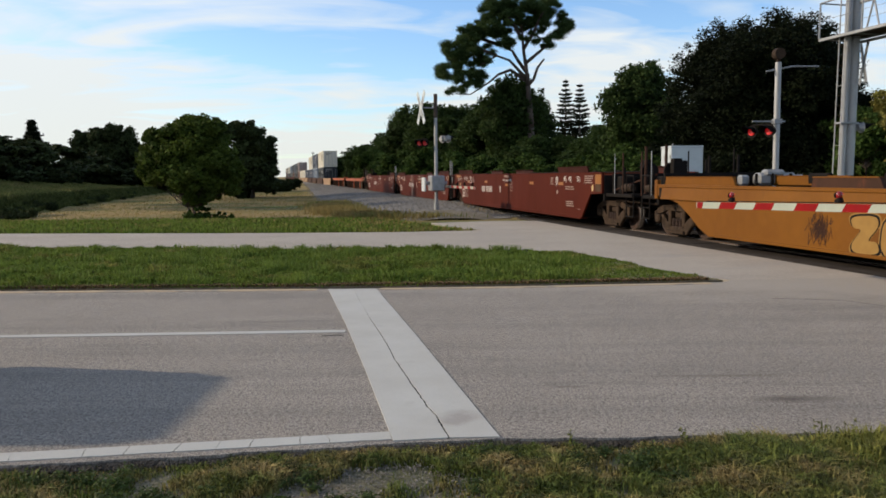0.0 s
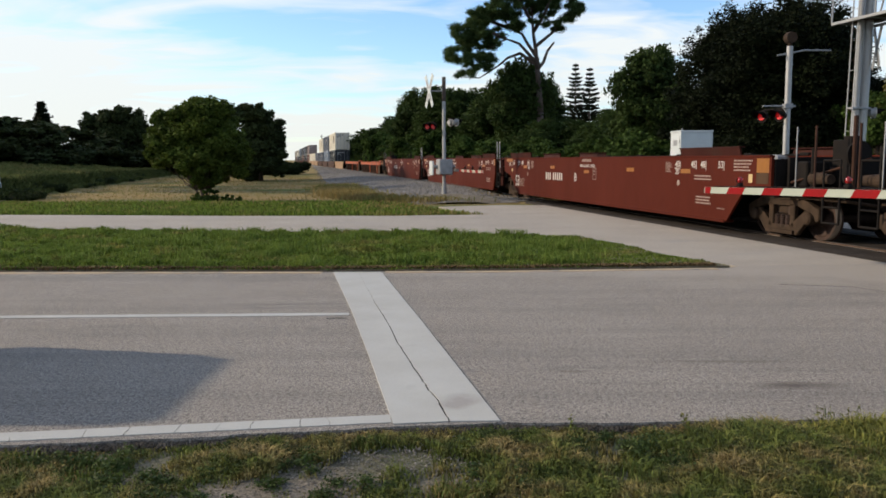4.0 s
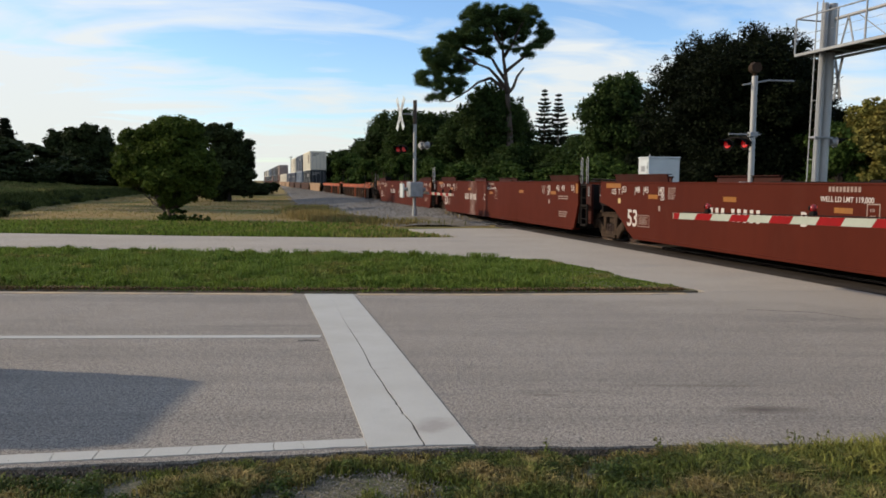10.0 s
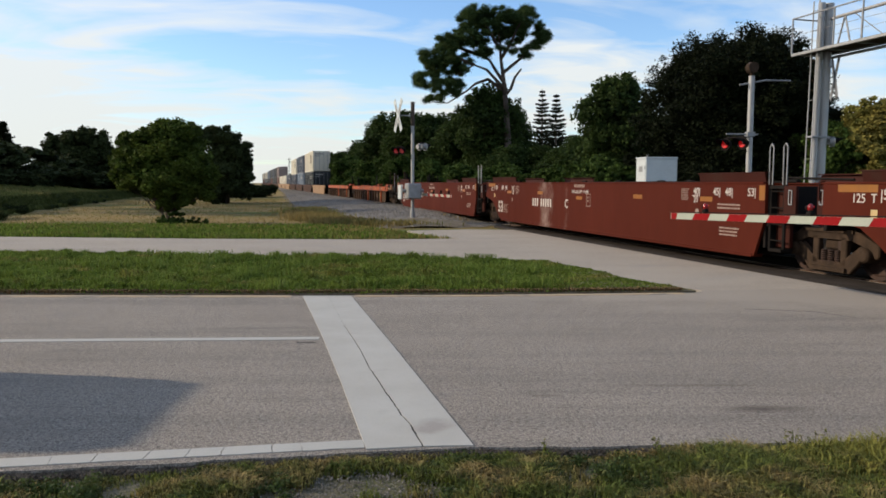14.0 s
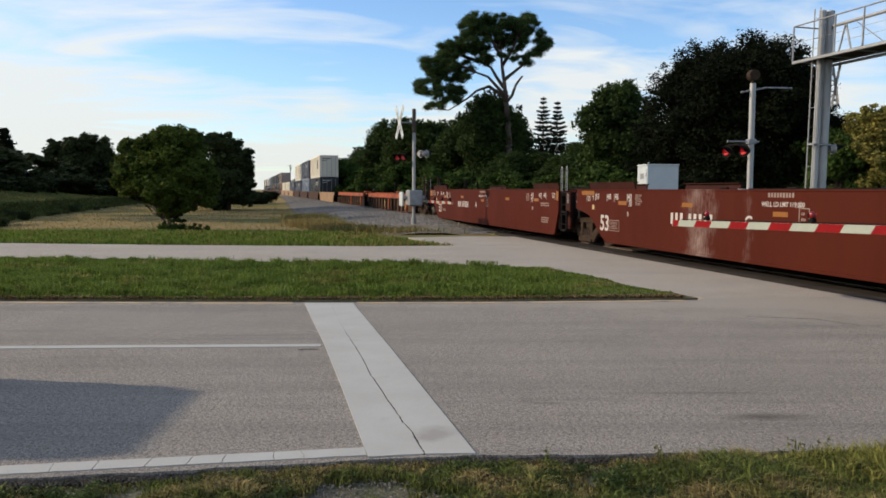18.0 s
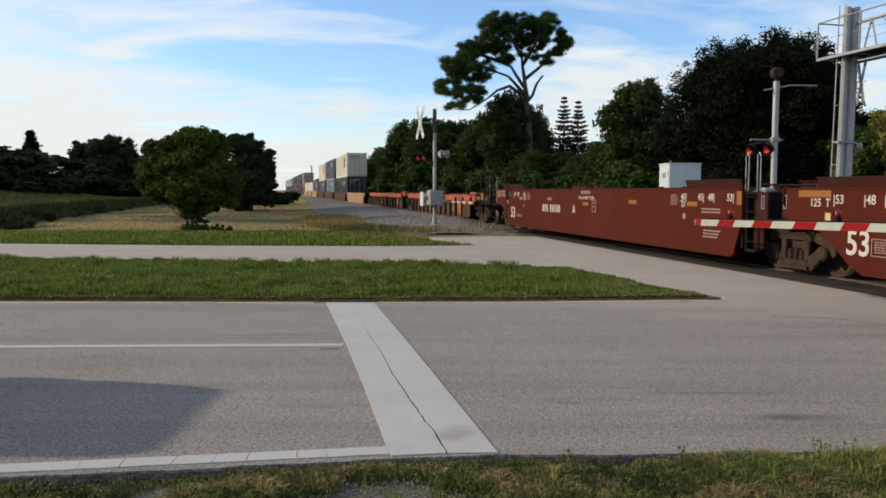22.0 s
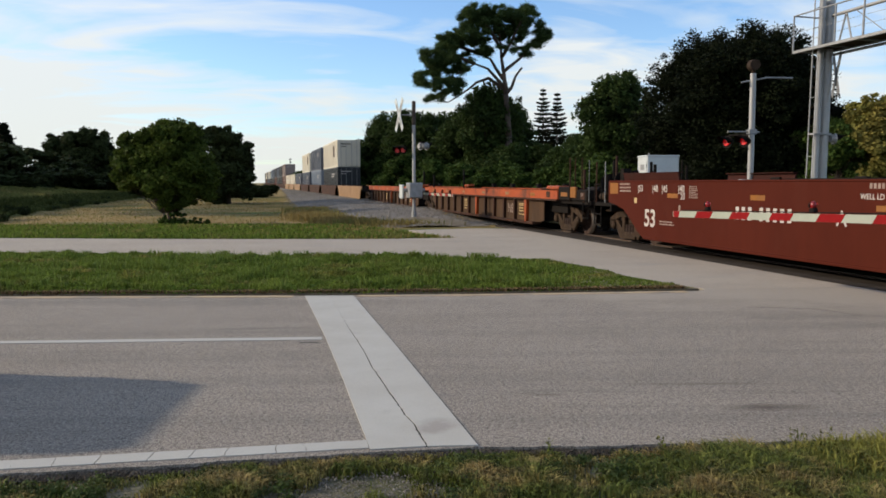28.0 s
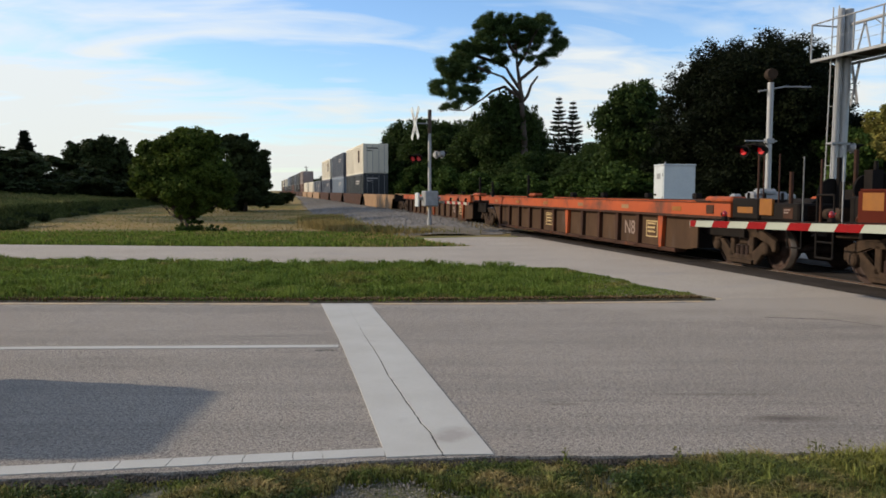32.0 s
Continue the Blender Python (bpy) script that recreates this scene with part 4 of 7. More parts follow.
    out = [(-60, 26.5), (-13, 24.2), (-6.25, 23.5), (-1.36, 23.35), (1.0, 23.75), (-0.2, 25.5), (-1.0, 28), (-3.0, 31), (-24, 31)]
    k = inside(x, y, out)
    x, y = x[k], y[k]
    k = rng.random(len(x)) > 0.55 * smooth(-4.5, -0.5, x) + 0.2 * smooth(26, 30, y)
    blades("roadside_straw", x[~k], y[~k], height(x[~k], y[~k]), rng.uniform(0.04, 0.2, int((~k).sum())), 0.04, BLADE_DRY, "straw-coloured grass among the green", 0.9)
    x, y = x[k], y[k]
    blades("roadside_grass", x, y, height(x, y), rng.uniform(0.05, 0.2, len(x)), 0.045, BLADE, "green grass strip along the far road")
    # parched field
    x, y = scatter(45000, -34, 2, 29, 85)
    v, u = to_track(x, y)
    k = (v < np.interp(u, GRAVEL_U, GRAVEL_V) + 0.3 * np.sin(u * 1.3)) & (v > -11.6)
    x, y = x[k], y[k]
    blades("field_grass", x, y, height(x, y), rng.uniform(0.02, 0.08, len(x)), 0.03, BLADE_DRY, "parched yellow and brown field grass")
    # tall weeds between the gravel and the field
    u = rng.uniform(29.5, 48, 9000)
    v = np.interp(u, GRAVEL_U, GRAVEL_V) + rng.normal(0, 0.55, len(u))
    x, y = world_of(v, u)
    blades("weeds_by_gravel", x, y, height(x, y), rng.uniform(0.1, 0.42, len(x)), 0.035, BLADE_DRY, "ragged dry weeds at the edge of the gravel", 0.7)
    # the bank of rough grass
    u = rng.uniform(26, 120, 60000)
    v = -12.5 - np.abs(rng.normal(0, 3.0, len(u)))
    x, y = world_of(v, u)
    blades("bank_grass", x, y, height(x, y), rng.uniform(0.15, 0.45, len(x)), 0.07, BANK_TOP, "tall rough grass on the bank at the field's edge", 0.6)
    u = rng.uniform(30, 100, 34000)
    v = rng.uniform(-12.9, -11.2, len(u))
    x, y = world_of(v, u)
    blades("bank_face_grass", x, y, height(x, y), rng.uniform(0.12, 0.4, len(x)), 0.06, BANK_SHADED, "rough grass on the bank's face, shade in its colour", 0.8)
    # lawn behind the crossing
    u = rng.uniform(2, 34, 26000)
    v = rng.uniform(15.5, 27, len(u))
    x, y = world_of(v, u)
    blades("lawn_grass", x, y, height(x, y), rng.uniform(0.05, 0.16, len(x)), 0.05, BLADE, "green grass rising behind the crossing")
    # scrub behind the track
    u = rng.uniform(36, 110, 30000)
    v = rng.uniform(14.2, 19.5, len(u))
    x, y = world_of(v, u)
    blades("scrub_grass", x, y, height(x, y), rng.uniform(0.3, 1.2, len(x)) * smooth(13.8, 16, v), 0.08, BLADE, "tall rank grass behind the track", 0.6)


grass_all()


def weed_plants():
    """Thin weeds that stand up at the road's edge."""
    for k, (x, y, h) in enumerate(((0.75, 4.72, 0.13), (1.45, 4.78, 0.13), (2.22, 4.62, 0.22), (2.40, 4.66, 0.20), (2.3, 4.7, 0.16), (-0.2, 4.62, 0.08), (3.2, 4.6, 0.2))):
        bm = bmesh.new()
        for s in range(4):
            p = Vector((rng.uniform(-0.02, 0.02), rng.uniform(-0.02, 0.02), 0))
            d = Vector((rng.uniform(-0.35, 0.35), rng.uniform(-0.3, 0.3), 1)) * h / 5
            for i in range(5):
                q = p + d * rng.uniform(0.7, 1.1) + Vector((rng.uniform(-1, 1), rng.uniform(-1, 1), 0)) * 0.006
                tube(bm, p, q, 0.0022 - 0.0003 * i, sides=4, caps=False)
                if i > 1:
                    for side in range(2):
                        e = q + Vector((rng.uniform(-1, 1), rng.uniform(-1, 1), rng.uniform(0, 0.8))) * 0.022
                        w = Vector((0.006, 0.004, 0.004))
                        bm.faces.new([bm.verts.new(c) for c in (q, (q + e) / 2 + w, e, (q + e) / 2 - w)])
                p = q
        ob = part("weed", bm, BLADE_VERGE)
        ob.location = (x, y, float(height(np.array(x), np.array(y))))
        tagged(ob, "spindly wild weed standing at the asphalt's edge", "weed", "weeds at the road's edge")


def bare_spread(n):
    x = rng.normal(-0.3, 0.35, n)
    y = np.minimum(rng.normal(4.38, 0.2, n), 4.72)
    return x, y, height(x, y) + 0.004


pebbles("verge_pebbles", 1500, bare_spread, (0.003, 0.009), material("pale_pebbles", (0.22, 0.20, 0.175), (0.12, 0.108, 0.095), rough=0.9, vary=0.4, island=True), "small pale pebbles on the bare soil", "pebbles")
weed_plants()


# ---- trees ----
def leaf_cloud(centres, radii, count, size, flat=0.75, shell=0.55, droop=0.0, seed=1, thin=0.42, ragged_by=0.12):
    """Leaves scattered through a set of clumps: one pointed face a leaf, more of them towards each clump's skin."""
    r = np.random.default_rng(seed)
    centres, radii = np.asarray(centres, float), np.asarray(radii, float)
    pick = r.choice(len(centres), count, p=radii ** 2 / (radii ** 2).sum())
    d = r.normal(size=(count, 3))
    d /= np.linalg.norm(d, axis=1)[:, None]
    rad = radii[pick] * (shell + (1 - shell) * r.random(count) ** 0.7) * np.clip(1 + ragged_by * r.normal(size=count), 0.4, 1 + 1.3 * ragged_by)
    p = centres[pick] + d * rad[:, None] * np.array([1, 1, flat])
    p[:, 2] -= droop * r.random(count)
    a = r.normal(size=(count, 3))
    a /= np.linalg.norm(a, axis=1)[:, None]
    a[:, 2] *= 0.6
    b = np.cross(a, d + 0.5 * r.normal(size=(count, 3)))
    b /= np.linalg.norm(b, axis=1)[:, None] + 1e-6
    s = size * r.uniform(0.55, 1.35, count)[:, None]
    leaf = np.stack([p - a * s, p + a * s * 0.7 + b * s * thin * 1.2, p + a * s * 0.7 - b * s * thin * 1.2], 1)
    f = np.arange(count)[:, None] * 3 + np.array([[0, 1, 2]])
    return leaf.reshape(-1, 3), f


def creeping_weeds():
    """Low broad-leaved weeds that mat the verge, thin over the bare patches."""
    r = np.random.default_rng(31)
    n = 520
    x = r.uniform(-4.0, 4.5, n)
    e = np.interp(x, [a for a, b in NEAR_EDGE], [b for a, b in NEAR_EDGE])
    y = e - 0.10 - np.abs(r.normal(0, 0.42, n))
    keep = (patchy(x, y, 1.6, 21) + 0.25 * smooth(-0.4, 1.0, x) > -0.12) & (y > 3.3) & (((x + 0.3) / 0.42) ** 2 + ((y - 4.38) / 0.27) ** 2 > 1)
    x, y = x[keep], y[keep]
    c = np.stack([x, y, height(x, y) + r.uniform(0.005, 0.03, len(x))], 1)
    v, f = leaf_cloud(c, r.uniform(0.03, 0.10, len(x)), 70000, 0.0105, flat=0.5, shell=0.2, seed=33, thin=0.5, ragged_by=0.4)
    v[:, 2] = np.maximum(v[:, 2], height(v[:, 0], v[:, 1]) + 0.002)
    tagged(raw("creeping_weeds", v, f, WEED_LEAF), "low dark green creeping weeds matting the verge", "weeds", kind="stuff")


creeping_weeds()
def limbs(bm, start, ends, r, seed=1, kinks=3):
    rr = random.Random(seed)
    for e in ends:
        p, e = Vector(start), Vector(e)
        for k in range(kinks):
            q = Vector(start).lerp(e, (k + 1) / kinks) + Vector((rr.uniform(-1, 1), rr.uniform(-1, 1), rr.uniform(-0.5, 0.8))) * 0.07 * (e - Vector(start)).length * (k < kinks - 1)
            tube(bm, p, q, r * (1 - 0.28 * k), r * (1 - 0.28 * (k + 1)), sides=7)
            p = q


def round_tree(name, m, label, tall, wide, clear, clumps, leaves, size, leaf, seed, trunk_r=0.16, stems=1, group="", skirt=0.0, category="tree"):
    """A broad-leaved tree: stems and limbs that reach into each clump of the crown."""
    rr = random.Random(seed)
    tree = empty(name, m, label, category, group)
    mid = (clear + tall) / 2
    cs, rs = [], []
    for k in range(clumps):
        a, e = rr.uniform(0, 2 * math.pi), rr.uniform(-0.95, 1.0)
        ring = math.sqrt(max(0.0, 1 - e * e)) * rr.uniform(0.35, 1.0) * wide * 0.72
        cs.append((ring * math.cos(a), ring * math.sin(a), mid + e * (tall - clear) * 0.38 * rr.uniform(0.8, 1.1)))
        rs.append(rr.uniform(0.16, 0.34) * min(wide * 2, tall - clear) * 0.55)
    if skirt:
        for k in range(int(clumps * 0.5)):
            a = rr.uniform(0, 2 * math.pi)
            cs.append((wide * rr.uniform(0.4, 0.95) * math.cos(a), wide * rr.uniform(0.4, 0.95) * math.sin(a), skirt * rr.uniform(0.2, 1.2)))
            rs.append(rr.uniform(0.14, 0.26) * wide)
    bm = bmesh.new()
    for s in range(stems):
        off = Vector((0, 0, 0)) if stems == 1 else Vector((rr.uniform(-0.16, 0.16), rr.uniform(-0.16, 0.16), 0))
        top = Vector((off.x * 2.2, off.y * 2.2, clear + 0.35 * (tall - clear)))
        tube(bm, off, off.lerp(top, 0.5), trunk_r * 1.15, trunk_r * 0.9)
        tube(bm, off.lerp(top, 0.5), top, trunk_r * 0.9, trunk_r * 0.6)
        limbs(bm, off.lerp(top, 0.55), [c for c in cs[s::stems]][: 9], trunk_r * 0.45, seed + s)
    part("trunk", bm, BARK, tree, smooth=True)
    crown(tree, cs, rs, leaves, size, leaf, seed)
    return tree


def crown(tree, cs, rs, leaves, size, leaf, seed, lumps=7, thin=0.5):
    """Every clump breaks up into smaller lumps of leaves over its skin."""
    rr = random.Random(seed + 500)
    c2, r2 = [], []
    for c, r in zip(cs, rs):
        for k in range(lumps):
            d = Vector((rr.gauss(0, 1), rr.gauss(0, 1), rr.gauss(0.25, 1))).normalized()
            c2.append(tuple(Vector(c) + d * r * rr.uniform(0.6, 1.0)))
            r2.append(r * rr.uniform(0.2, 0.46))
        c2.append(tuple(c))
        r2.append(r * 0.9)
    v, f = leaf_cloud(c2, r2, leaves, size, seed=seed, shell=0.35, thin=thin, ragged_by=0.22)
    return raw("crown", v, f, leaf, tree)


def lobed_tree(name, m, label, lobes, leaves, size, leaf, seed, trunk_r, stems, fork, deep):
    """A tree whose crown is given lobe by lobe: across, height and radius in metres."""
    rr = random.Random(seed)
    tree = empty(name, m, label, "tree")
    cs, rs = [], []
    for x, z, r in lobes:
        for k in (-1, 0, 1):
            cs.append((x + rr.uniform(-0.25, 0.25) * r, k * deep * rr.uniform(0.5, 1.0) * (0.4 + r), z + rr.uniform(-0.15, 0.15) * r - 0.3 * abs(k) * r))
            rs.append(r * (1.0 if k == 0 else 0.85))
    bm = bmesh.new()
    for k in range(stems):
        foot = Vector((rr.uniform(-1, 1), rr.uniform(-1, 1), 0)) * 0.9 * trunk_r * (stems > 1)
        top = Vector((foot.x * 6, foot.y * 6, fork))
        tube(bm, foot, top, trunk_r, trunk_r * 0.75)
        limbs(bm, top, cs[k::stems], trunk_r * 0.5, seed + k, 4)
    part("trunk", bm, BARK, tree, smooth=True)
    crown(tree, cs, rs, leaves, size, leaf, seed)
    return tree


def at_bearing(x, dist):
    """A place on the ground at that distance, by its bearing across the opening view."""
    a = math.atan((x - 784) / 1444.0)
    return dist * math.sin(a), dist * math.cos(a)


def stand(x, dist, sink=0.1, turn=0.0, scale=1.0, tall=1.0):
    px, py = at_bearing(x, dist)
    z = float(height(np.array(px), np.array(py))) - sink
    return Matrix.Translation((px, py, z)) @ pose(0, 0, 0, 0, 0, turn) @ Matrix.Diagonal((scale, scale, scale * tall, 1))


# the lone tree in the field
lobed_tree("field_tree", stand(347, 34.5), "leafy many-stemmed tree standing alone in the field", [(0.36, 3.96, 0.57), (-0.19, 3.90, 0.44), (0.93, 3.77, 0.42), (0.27, 3.22, 0.76), (-1.46, 3.22, 0.47), (-1.80, 2.65, 0.44), (-1.33, 2.37, 0.68), (-2.01, 2.13, 0.32), (-1.61, 1.75, 0.36), (-0.78, 2.94, 0.66), (-1.74, 3.41, 0.28), (-0.40, 2.08, 0.83), (0.36, 1.94, 0.87), (0.93, 2.65, 0.74), (1.17, 1.75, 0.59), (1.57, 1.28, 0.28), (1.52, 2.18, 0.46), (-0.02, 1.23, 0.36), (-0.68, 1.37, 0.28), (0.72, 1.23, 0.36), (0.08, 0.87, 0.25), (-0.28, 0.99, 0.25), (0.39, 0.97, 0.27), (-1.06, 3.46, 0.32), (-0.68, 3.65, 0.36), (-1.25, 2.98, 0.47)],
           110000, 0.075, LEAF, 3, 0.055, 4, 0.55, 0.7)
round_tree("base_brush", stand(352, 34.2), "low brush growing round the foot of the tree", 0.62, 0.75, 0.02, 20, 5000, 0.05, LEAF_SHRUB, 77, 0.012, 5, "", 0.2, "shrub")
round_tree("base_brush", stand(392, 34.0), "low brush growing round the foot of the tree", 0.4, 0.5, 0.02, 14, 3000, 0.05, LEAF_SHRUB, 78, 0.012, 4, "", 0.15, "shrub")
brush = round_tree("bank_brush", stand(20, 38.5), "low dark brush on the shaded face of the bank", 0.45, 1.1, 0.02, 26, 7000, 0.05, LEAF_HEDGE, 91, 0.012, 5, "brush along the bank", 0.25, "shrub")
for k in range(9):
    bx, by = world_of(-12.0 + 0.35 * math.sin(k * 2.3), 41.0 + 4.3 * k)
    copy_thing(brush, Matrix.Translation((bx, by, -0.05)) @ pose(0, 0, 0, 0, 0, 67 * k) @ Matrix.Diagonal((0.8, 1.15, 0.8 + 0.3 * math.sin(k * 1.7), 1)))
# trees along the field's far side
lobed_tree("spreading_tree", stand(448, 66), "dark spreading tree behind the field", [(-1.45, 5.19, 0.82), (-0.54, 5.50, 0.76), (0.36, 5.29, 0.76), (-0.73, 4.38, 1.00), (0.94, 4.20, 0.82), (1.41, 3.69, 0.69), (0.44, 3.11, 1.18), (-0.73, 2.84, 1.27), (1.60, 2.29, 0.54), (0.44, 1.57, 1.18), (-1.00, 1.39, 1.18), (1.27, 1.20, 0.69)],
           60000, 0.14, LEAF_HEDGE, 5, 0.2, 1, 1.6, 0.6)
lobed_tree("round_tree", stand(190, 94, 0.3), "dense dark bushy tree behind the bank", [(-2.25, 5.27, 1.03), (-0.65, 5.68, 1.08), (1.16, 5.84, 1.08), (2.51, 5.27, 1.03), (-2.51, 4.11, 1.08), (-0.39, 4.11, 1.60), (1.68, 3.93, 1.60), (3.18, 3.93, 0.93), (-1.42, 2.30, 1.60), (1.16, 2.04, 1.76), (2.84, 2.04, 1.19), (-2.84, 2.30, 1.08)],
           60000, 0.19, LEAF_HEDGE, 8, 0.18, 2, 1.2, 0.6)
hedge = round_tree("hedge_tree", stand(60, 76, 0.3, 0, 1.36, 0.73), "dark overgrown hedgerow tree behind the bank", 4.0, 3.0, 0.3, 46, 26000, 0.14, LEAF_HEDGE, 11, 0.14, 2, "hedgerow trees", 1.4)
for x, d, turn, s, t in ((-60, 66, 40, 1.3, 0.78), (-160, 60, 130, 1.25, 0.8), (0, 70, 210, 1.3, 0.75), (110, 84, 80, 1.45, 0.68), (150, 88, 300, 1.3, 0.66), (232, 100, 20, 1.6, 0.66), (285, 108, 150, 1.5, 0.8), (370, 100, 260, 1.3, 0.85), (420, 94, 60, 1.1, 0.9), (470, 96, 310, 1.0, 0.8), (-280, 55, 75, 1.25, 1.0), (-420, 50, 15, 1.3, 1.0)):
    copy_thing(hedge, stand(x, d, 0.3, turn, s, t))
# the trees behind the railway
oak = round_tree("oak_tree", stand(1362, 38, 0.1, 0, 1.08, 0.98), "large dense oak behind the crossing, shade in its leaf colour", 7.7, 3.5, 0.6, 130, 230000, 0.068, LEAF_SHADED, 21, 0.35, 1, "oaks behind the crossing", 2.0)
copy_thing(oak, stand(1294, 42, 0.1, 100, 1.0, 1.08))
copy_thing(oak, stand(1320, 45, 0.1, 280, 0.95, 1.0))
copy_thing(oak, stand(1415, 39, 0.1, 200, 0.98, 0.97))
wood = round_tree("wood_tree", stand(735, 96, 0.1, 0, 1.0, 1.03), "mixed green tree in the belt along the track", 10.0, 4.4, 0.6, 100, 52000, 0.17, LEAF_MID, 31, 0.22, 2, "trees along the track", 2.5)
for x, d, turn, s, t in ((645, 140, 50, 1.0, 0.70), (610, 165, 90, 0.9, 0.62), (690, 118, 160, 1.0, 0.80), (775, 90, 200, 0.98, 1.0), (850, 82, 300, 0.9, 0.85), (908, 76, 20, 0.85, 1.3), (830, 92, 20, 1.0, 0.97), (938, 80, 140, 0.75, 1.28), (946, 66, 40, 0.5, 1.0), (1060, 62, 115, 0.46, 1.2), (925, 64, 190, 0.42, 0.95), (872, 84, 75, 0.85, 1.14), (1010, 66, 240, 0.75, 0.65), (1050, 58, 330, 0.66, 0.66), (1130, 50, 70, 0.64, 1.32), (580, 200, 30, 0.9, 0.5), (1185, 60, 10, 0.7, 0.95)):
    copy_thing(wood, stand(x, d, 0.1, turn, s, t))
shrub = round_tree("shrub", stand(1090, 42), "bright green shrub behind the track", 3.4, 2.2, 0.1, 40, 30000, 0.11, LEAF_SHRUB, 41, 0.06, 4, "shrubs along the track", 1.0, "shrub")
for x, d, turn, s, t in ((1150, 40, 60, 0.95, 0.9), (1210, 38, 130, 0.8, 0.8), (1040, 46, 200, 1.0, 0.85), (985, 52, 300, 1.05, 0.8), (930, 56, 30, 1.1, 0.9), (870, 62, 100, 1.15, 0.85), (815, 70, 170, 1.2, 0.95), (755, 80, 240, 1.3, 1.0), (705, 92, 310, 1.4, 1.0), (660, 112, 50, 1.5, 1.1), (1270, 37, 90, 0.7, 0.7), (1060, 40, 15, 0.8, 0.85), (1180, 34, 222, 0.6, 0.7), (900, 50, 77, 0.9, 0.7)):
    copy_thing(shrub, stand(x, d, 0.1, turn, s, t))
for x, d, turn, w, t in ((1506, 36.5, 40, 0.75, 1.4), (1536, 35, 170, 0.7, 1.3), (500, 105, 75, 0.7, 0.5), (482, 96, 10, 0.6, 0.45)):
    copy_thing(shrub, stand(x, d, 0.1, turn, w, t))
round_tree("yellowing_tree", stand(1600, 35.5), "yellow-green vine-hung tree beside the crossing", 3.5, 2.0, 0.2, 44, 44000, 0.09, LEAF_GOLD, 51, 0.14, 2, "", 1.6)
copy_thing(wood, stand(1640, 48, 0.1, 310, 0.7, 0.62))
copy_thing(shrub, stand(1545, 40, 0.1, 150, 1.0, 1.15))
copy_thing(wood, stand(1760, 44, 0.1, 150, 0.8, 0.7))
copy_thing(wood, stand(1950, 40, 0.1, 20, 0.8, 0.7))
# out of view: tall trees whose shadow crosses the field
tall = round_tree("tall_tree", pose(-50, 49, 0.9), "tall clear-trunked tree beyond the field's edge", 20.0, 3.4, 12.5, 60, 14000, 0.17, LEAF_PINE, 67, 0.22, 1, "tall trees beyond the field")
for x, y, turn in ((-52, 55, 95), (-49, 61, 200), (-51, 67, 290), (-50, 72, 30)):
    copy_thing(tall, pose(x, y, 0.9, 0, 0, turn))


